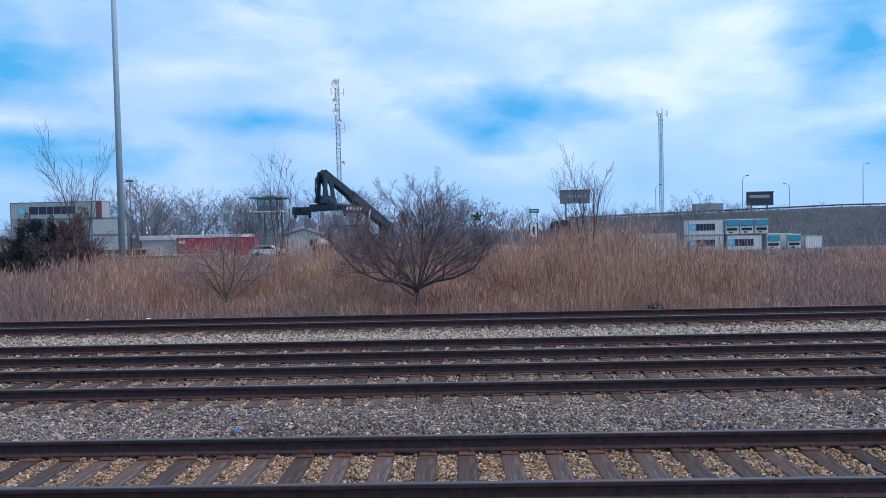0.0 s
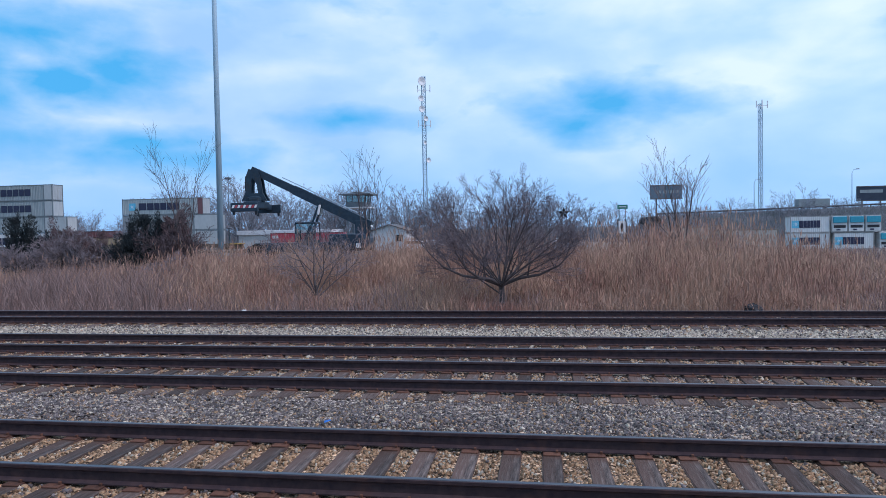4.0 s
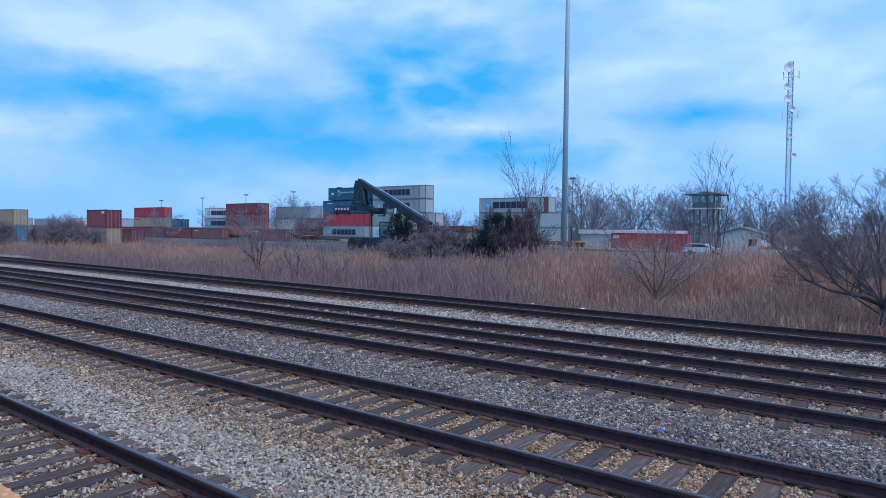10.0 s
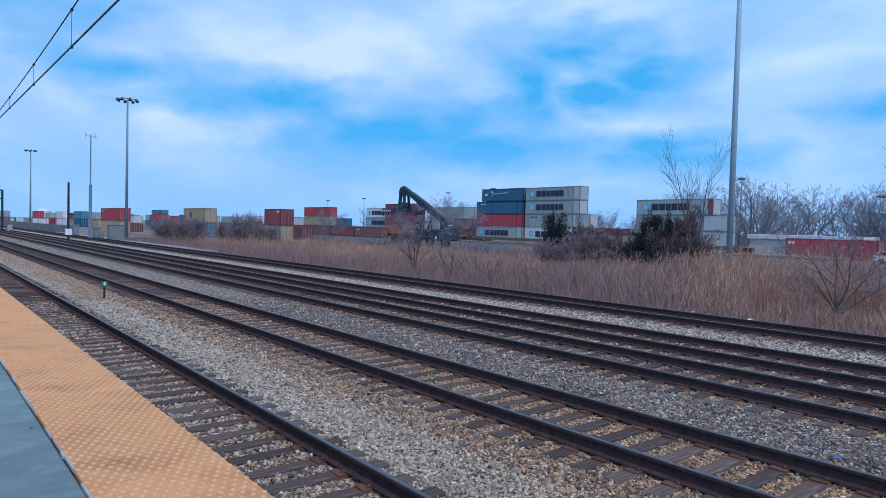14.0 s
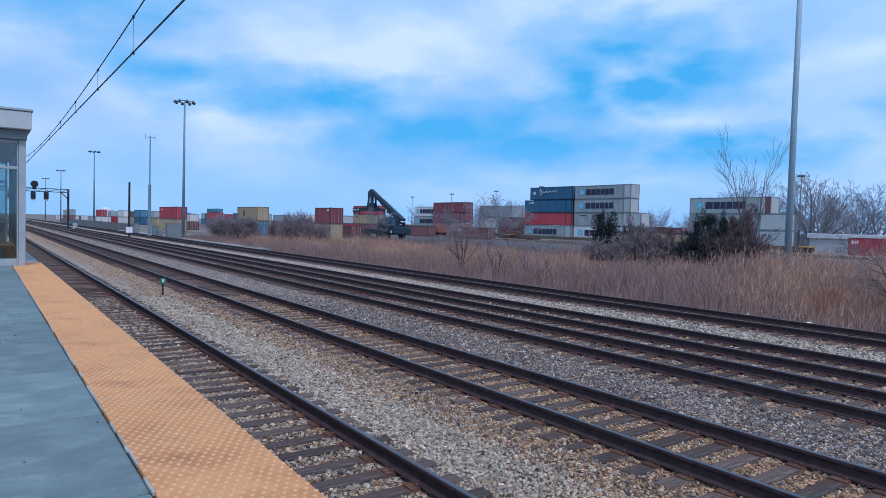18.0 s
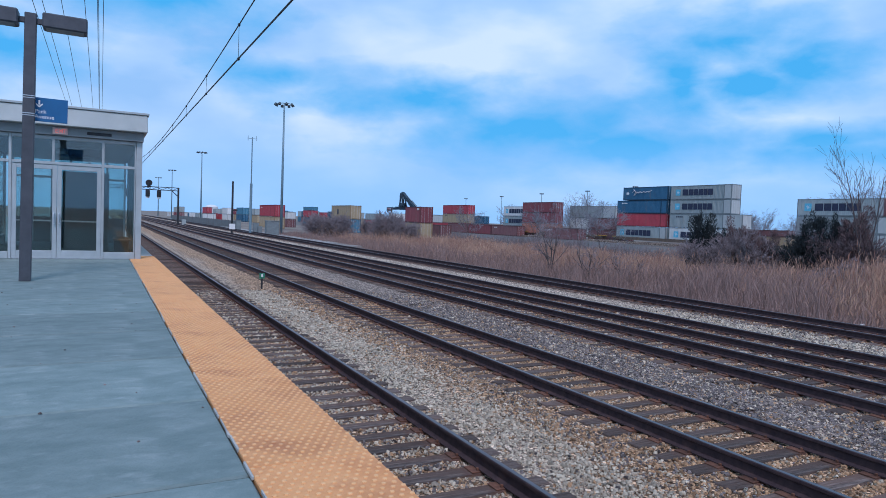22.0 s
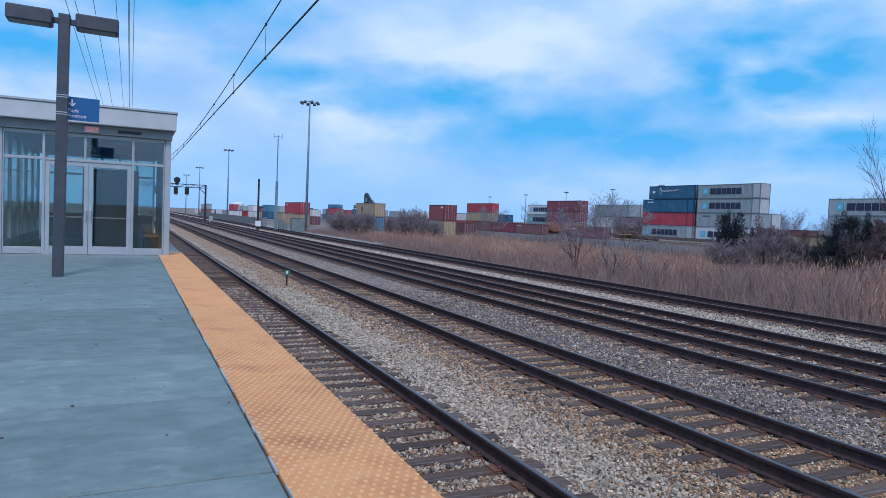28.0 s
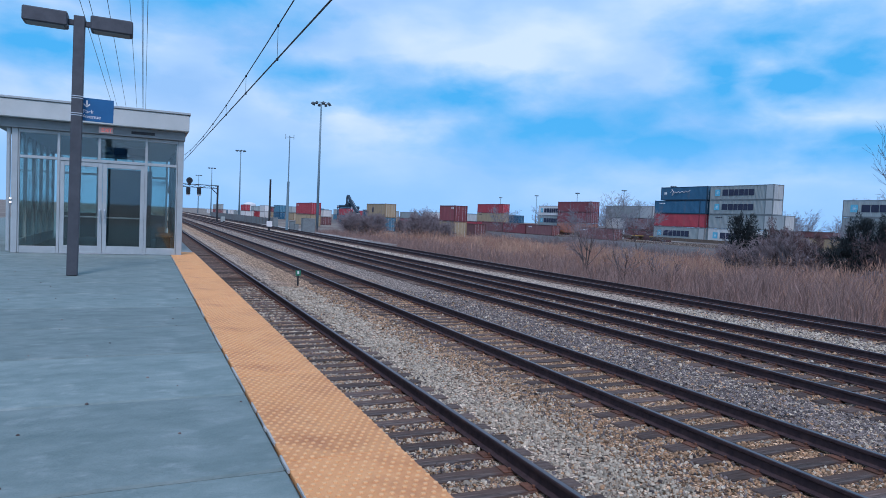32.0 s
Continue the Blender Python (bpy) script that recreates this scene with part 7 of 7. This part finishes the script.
part("snagged_twig", Shape().tube([(-1.7, -0.2, -1.9), (-0.7, -0.05, -0.9), (0.0, 0.0, 0.0), (0.25, 0.0, 0.5)], [0.014, 0.009, 0.005, 0.003], 5), M_BARK, snag)
M_PAPER = material("litter_white", (0.66, 0.66, 0.66), (0.76, 0.76, 0.75), 0.8, scale=8, bump=0.3)
M_LITTER_BLUE = material("litter_blue", (0.02, 0.13, 0.42), (0.03, 0.17, 0.5), 0.5, scale=8, bump=0.2)
for x, y, z, s, mt, label in ((-10.3, 21.5, -0.25, 0.08, M_PAPER, "scrap of white litter at the ballast edge"), (16.3, 23.2, -0.35, 0.14, M_PAPER, "scrap of white litter at the scrub edge"), (-12.4, 21.6, -0.25, 0.07, M_PAPER, "scrap of white litter at the ballast edge"), (-3.03, 8.80, -0.195, 0.05, M_LITTER_BLUE, "small blue scrap lying on the ballast"), (13.4, 8.9, -0.195, 0.05, M_LITTER_BLUE, "small blue scrap lying on the ballast")):
    lt = Shape().poly([(-s, -s * 0.6, 0.0), (s, -s * 0.5, 0.02), (s * 0.8, s * 0.5, s * 0.5), (-s * 0.9, s * 0.6, s * 0.2)]).poly([(-s, -s * 0.6, 0.0), (-s * 0.9, s * 0.6, s * 0.2), (-s * 0.2, s * 0.1, s * 0.6)]).poly([(-s, -s * 0.6, 0.0), (-s * 0.2, s * 0.1, s * 0.6), (s, -s * 0.5, 0.02)])
    tagged(part("litter", lt, mt, None, m=pose(x, y, z, 0, 0, 30)), label, "litter")

# ---- ballast stones near the platform ----
rs = np.random.RandomState(8)
CORNERS = np.array([(x, y, z) for x in (-1, 1) for y in (-1, 1) for z in (-1, 1)], float)
STONE_FACES = np.array([(0, 1, 3, 2), (4, 6, 7, 5), (0, 4, 5, 1), (2, 3, 7, 6), (1, 5, 7, 3)])
n = 600000
dist_ = np.sqrt(rs.uniform(1.2 ** 2, 25.0 ** 2, n))
ang = rs.uniform(radians(-36), radians(97), n)
x, y = -dist_ * np.sin(ang), dist_ * np.cos(ang)
density = np.where(dist_ < 10, 1.0, (10 / dist_) ** 0.9)
keep = (rs.uniform(0, 1, n) < density) & (y > 0.85) & (y < FIELD_Y - 0.1)
for yc, ties in TIES:
    xt = np.array(ties)
    near_tie = np.abs(xt[np.clip(np.searchsorted(xt, x), 1, len(xt) - 1)] - x) < 0.135
    near_tie |= np.abs(xt[np.clip(np.searchsorted(xt, x) - 1, 0, len(xt) - 1)] - x) < 0.135
    keep &= ~(near_tie & (np.abs(y - yc) < 1.30))
    keep &= ~((np.abs(np.abs(y - yc) - 0.7525) < 0.085))
x, y, dist_ = x[keep], y[keep], dist_[keep]
n = len(x)
half = (0.0085 + 0.0135 * rs.uniform(0, 1, n) ** 1.3) * (1 + 0.9 * np.clip((dist_ - 8) / 12, 0, 1))
v = CORNERS[None] * rs.uniform(0.55, 1.25, (n, 1, 3)) + rs.normal(0, 0.38, (n, 8, 3))
v[:, 1::2] *= np.array([0.72, 0.72, 1.0])
e = [rs.uniform(0, 2 * np.pi, n), rs.normal(0, 0.45, n)]
c, s = np.cos(e[0]), np.sin(e[0])
c2, s2 = np.cos(e[1]), np.sin(e[1])
vx, vy, vz = v[..., 0], v[..., 1], v[..., 2] * 0.72
vx, vz = vx * c2[:, None] + vz * s2[:, None], -vx * s2[:, None] + vz * c2[:, None]
vx, vy = vx * c[:, None] - vy * s[:, None], vx * s[:, None] + vy * c[:, None]
z0 = np.interp(y, [9.0, 9.8, 16.4, 17.0], [-0.219, -0.264, -0.282, -0.258]) + rs.uniform(-0.014, 0.024, n)
z0 += 0.012 * np.sin(x * 1.7 + y * 2.3) * np.sin(y * 1.1 - x * 0.6)
v = np.stack([vx * half[:, None] + x[:, None], vy * half[:, None] + y[:, None], vz * half[:, None] + z0[:, None]], -1)
warm = np.full(n, 0.12)
for (yc, ties), w in zip(TIES, (0.5, 0.95, 0.6, 0.6, 0.6)):
    warm = np.where(np.abs(y - yc) < 1.35, w, warm)
warm = np.where((y > 4.0) & (y < 6.3), 0.72, warm)
kind_ = rs.uniform(0, 1, n)
pale = np.interp(y, [1.3, 3.9, 4.2, 5.0, 5.4, 6.2, 9.0, 9.6, 16.2, 16.6, 17.4, 17.9, 21.0], [0.45, 0.55, 0.92, 0.88, 0.22, 0.13, 0.15, 0.16, 0.25, 0.7, 0.7, 0.2, 0.12])
pale = rs.uniform(0, 1, n) < pale
brown = (kind_ < warm) & ~pale
for sel, mt, label in ((~brown & ~pale, M_STONE, "loose grey crushed stones of the ballast"), (brown, M_STONE_BROWN, "loose rusty brown crushed stones of the ballast"), (pale, M_STONE_PALE, "loose pale limestone pieces of the ballast")):
    near = dist_[sel] < 9.5
    w = v[sel][near]
    f = (np.arange(len(w))[:, None, None] * 8 + STONE_FACES[None]).reshape(-1, 4)
    tagged(new("ballast_stones", mesh_from_arrays("ballast_stones", w.reshape(-1, 3), f, mt)), label, "ballast", kind="stuff")
    # farther off each stone is a lopsided four-sided chip
    w = v[sel][~near]
    w = np.concatenate([w[:, (0, 4, 6, 2)], w[:, (1, 3, 5, 7)].mean(1, keepdims=True) + (w[:, 3:4] - w[:, 1:2]) * 0.2], 1)
    f = (np.arange(len(w))[:, None, None] * 5 + np.array([(0, 1, 4), (1, 2, 4), (2, 3, 4), (3, 0, 4)])[None]).reshape(-1, 3)
    tagged(new("ballast_stones", mesh_from_arrays("ballast_stones", w.reshape(-1, 3), f, mt)), label, "ballast", kind="stuff")


def motions():
    # the stacker turns into the lane, then drives away along it
    walk(stacker, [
        (0.0, pose(-12.05, 73.63, -0.585, 0, 0, 61.2)),
        (1.0, pose(-13.92, 72.19, -0.585, 0, 0, 42.9)),
        (2.0, pose(-17.25, 70.27, -0.585, 0, 0, 26.4)),
        (3.5, pose(-23.2, 66.3, -0.585, 0, 0, 9)),
        (5.0, pose(-30.0, 64.1, -0.585, 0, 0, -1)),
        (6.0, pose(-35.04, 64.0, -0.585)),
        (8.0, pose(-47.0, 64.0, -0.585)),
        (12.0, pose(-71.9, 64.0, -0.585)),
        (19.0, pose(-119.3, 64.0, -0.585)),
        (23.0, pose(-148.6, 64.0, -0.585)),
        (28.0, pose(-186.0, 64.0, -0.585)),
        (32.0, pose(-217.2, 64.0, -0.585)),
    ])


motions()
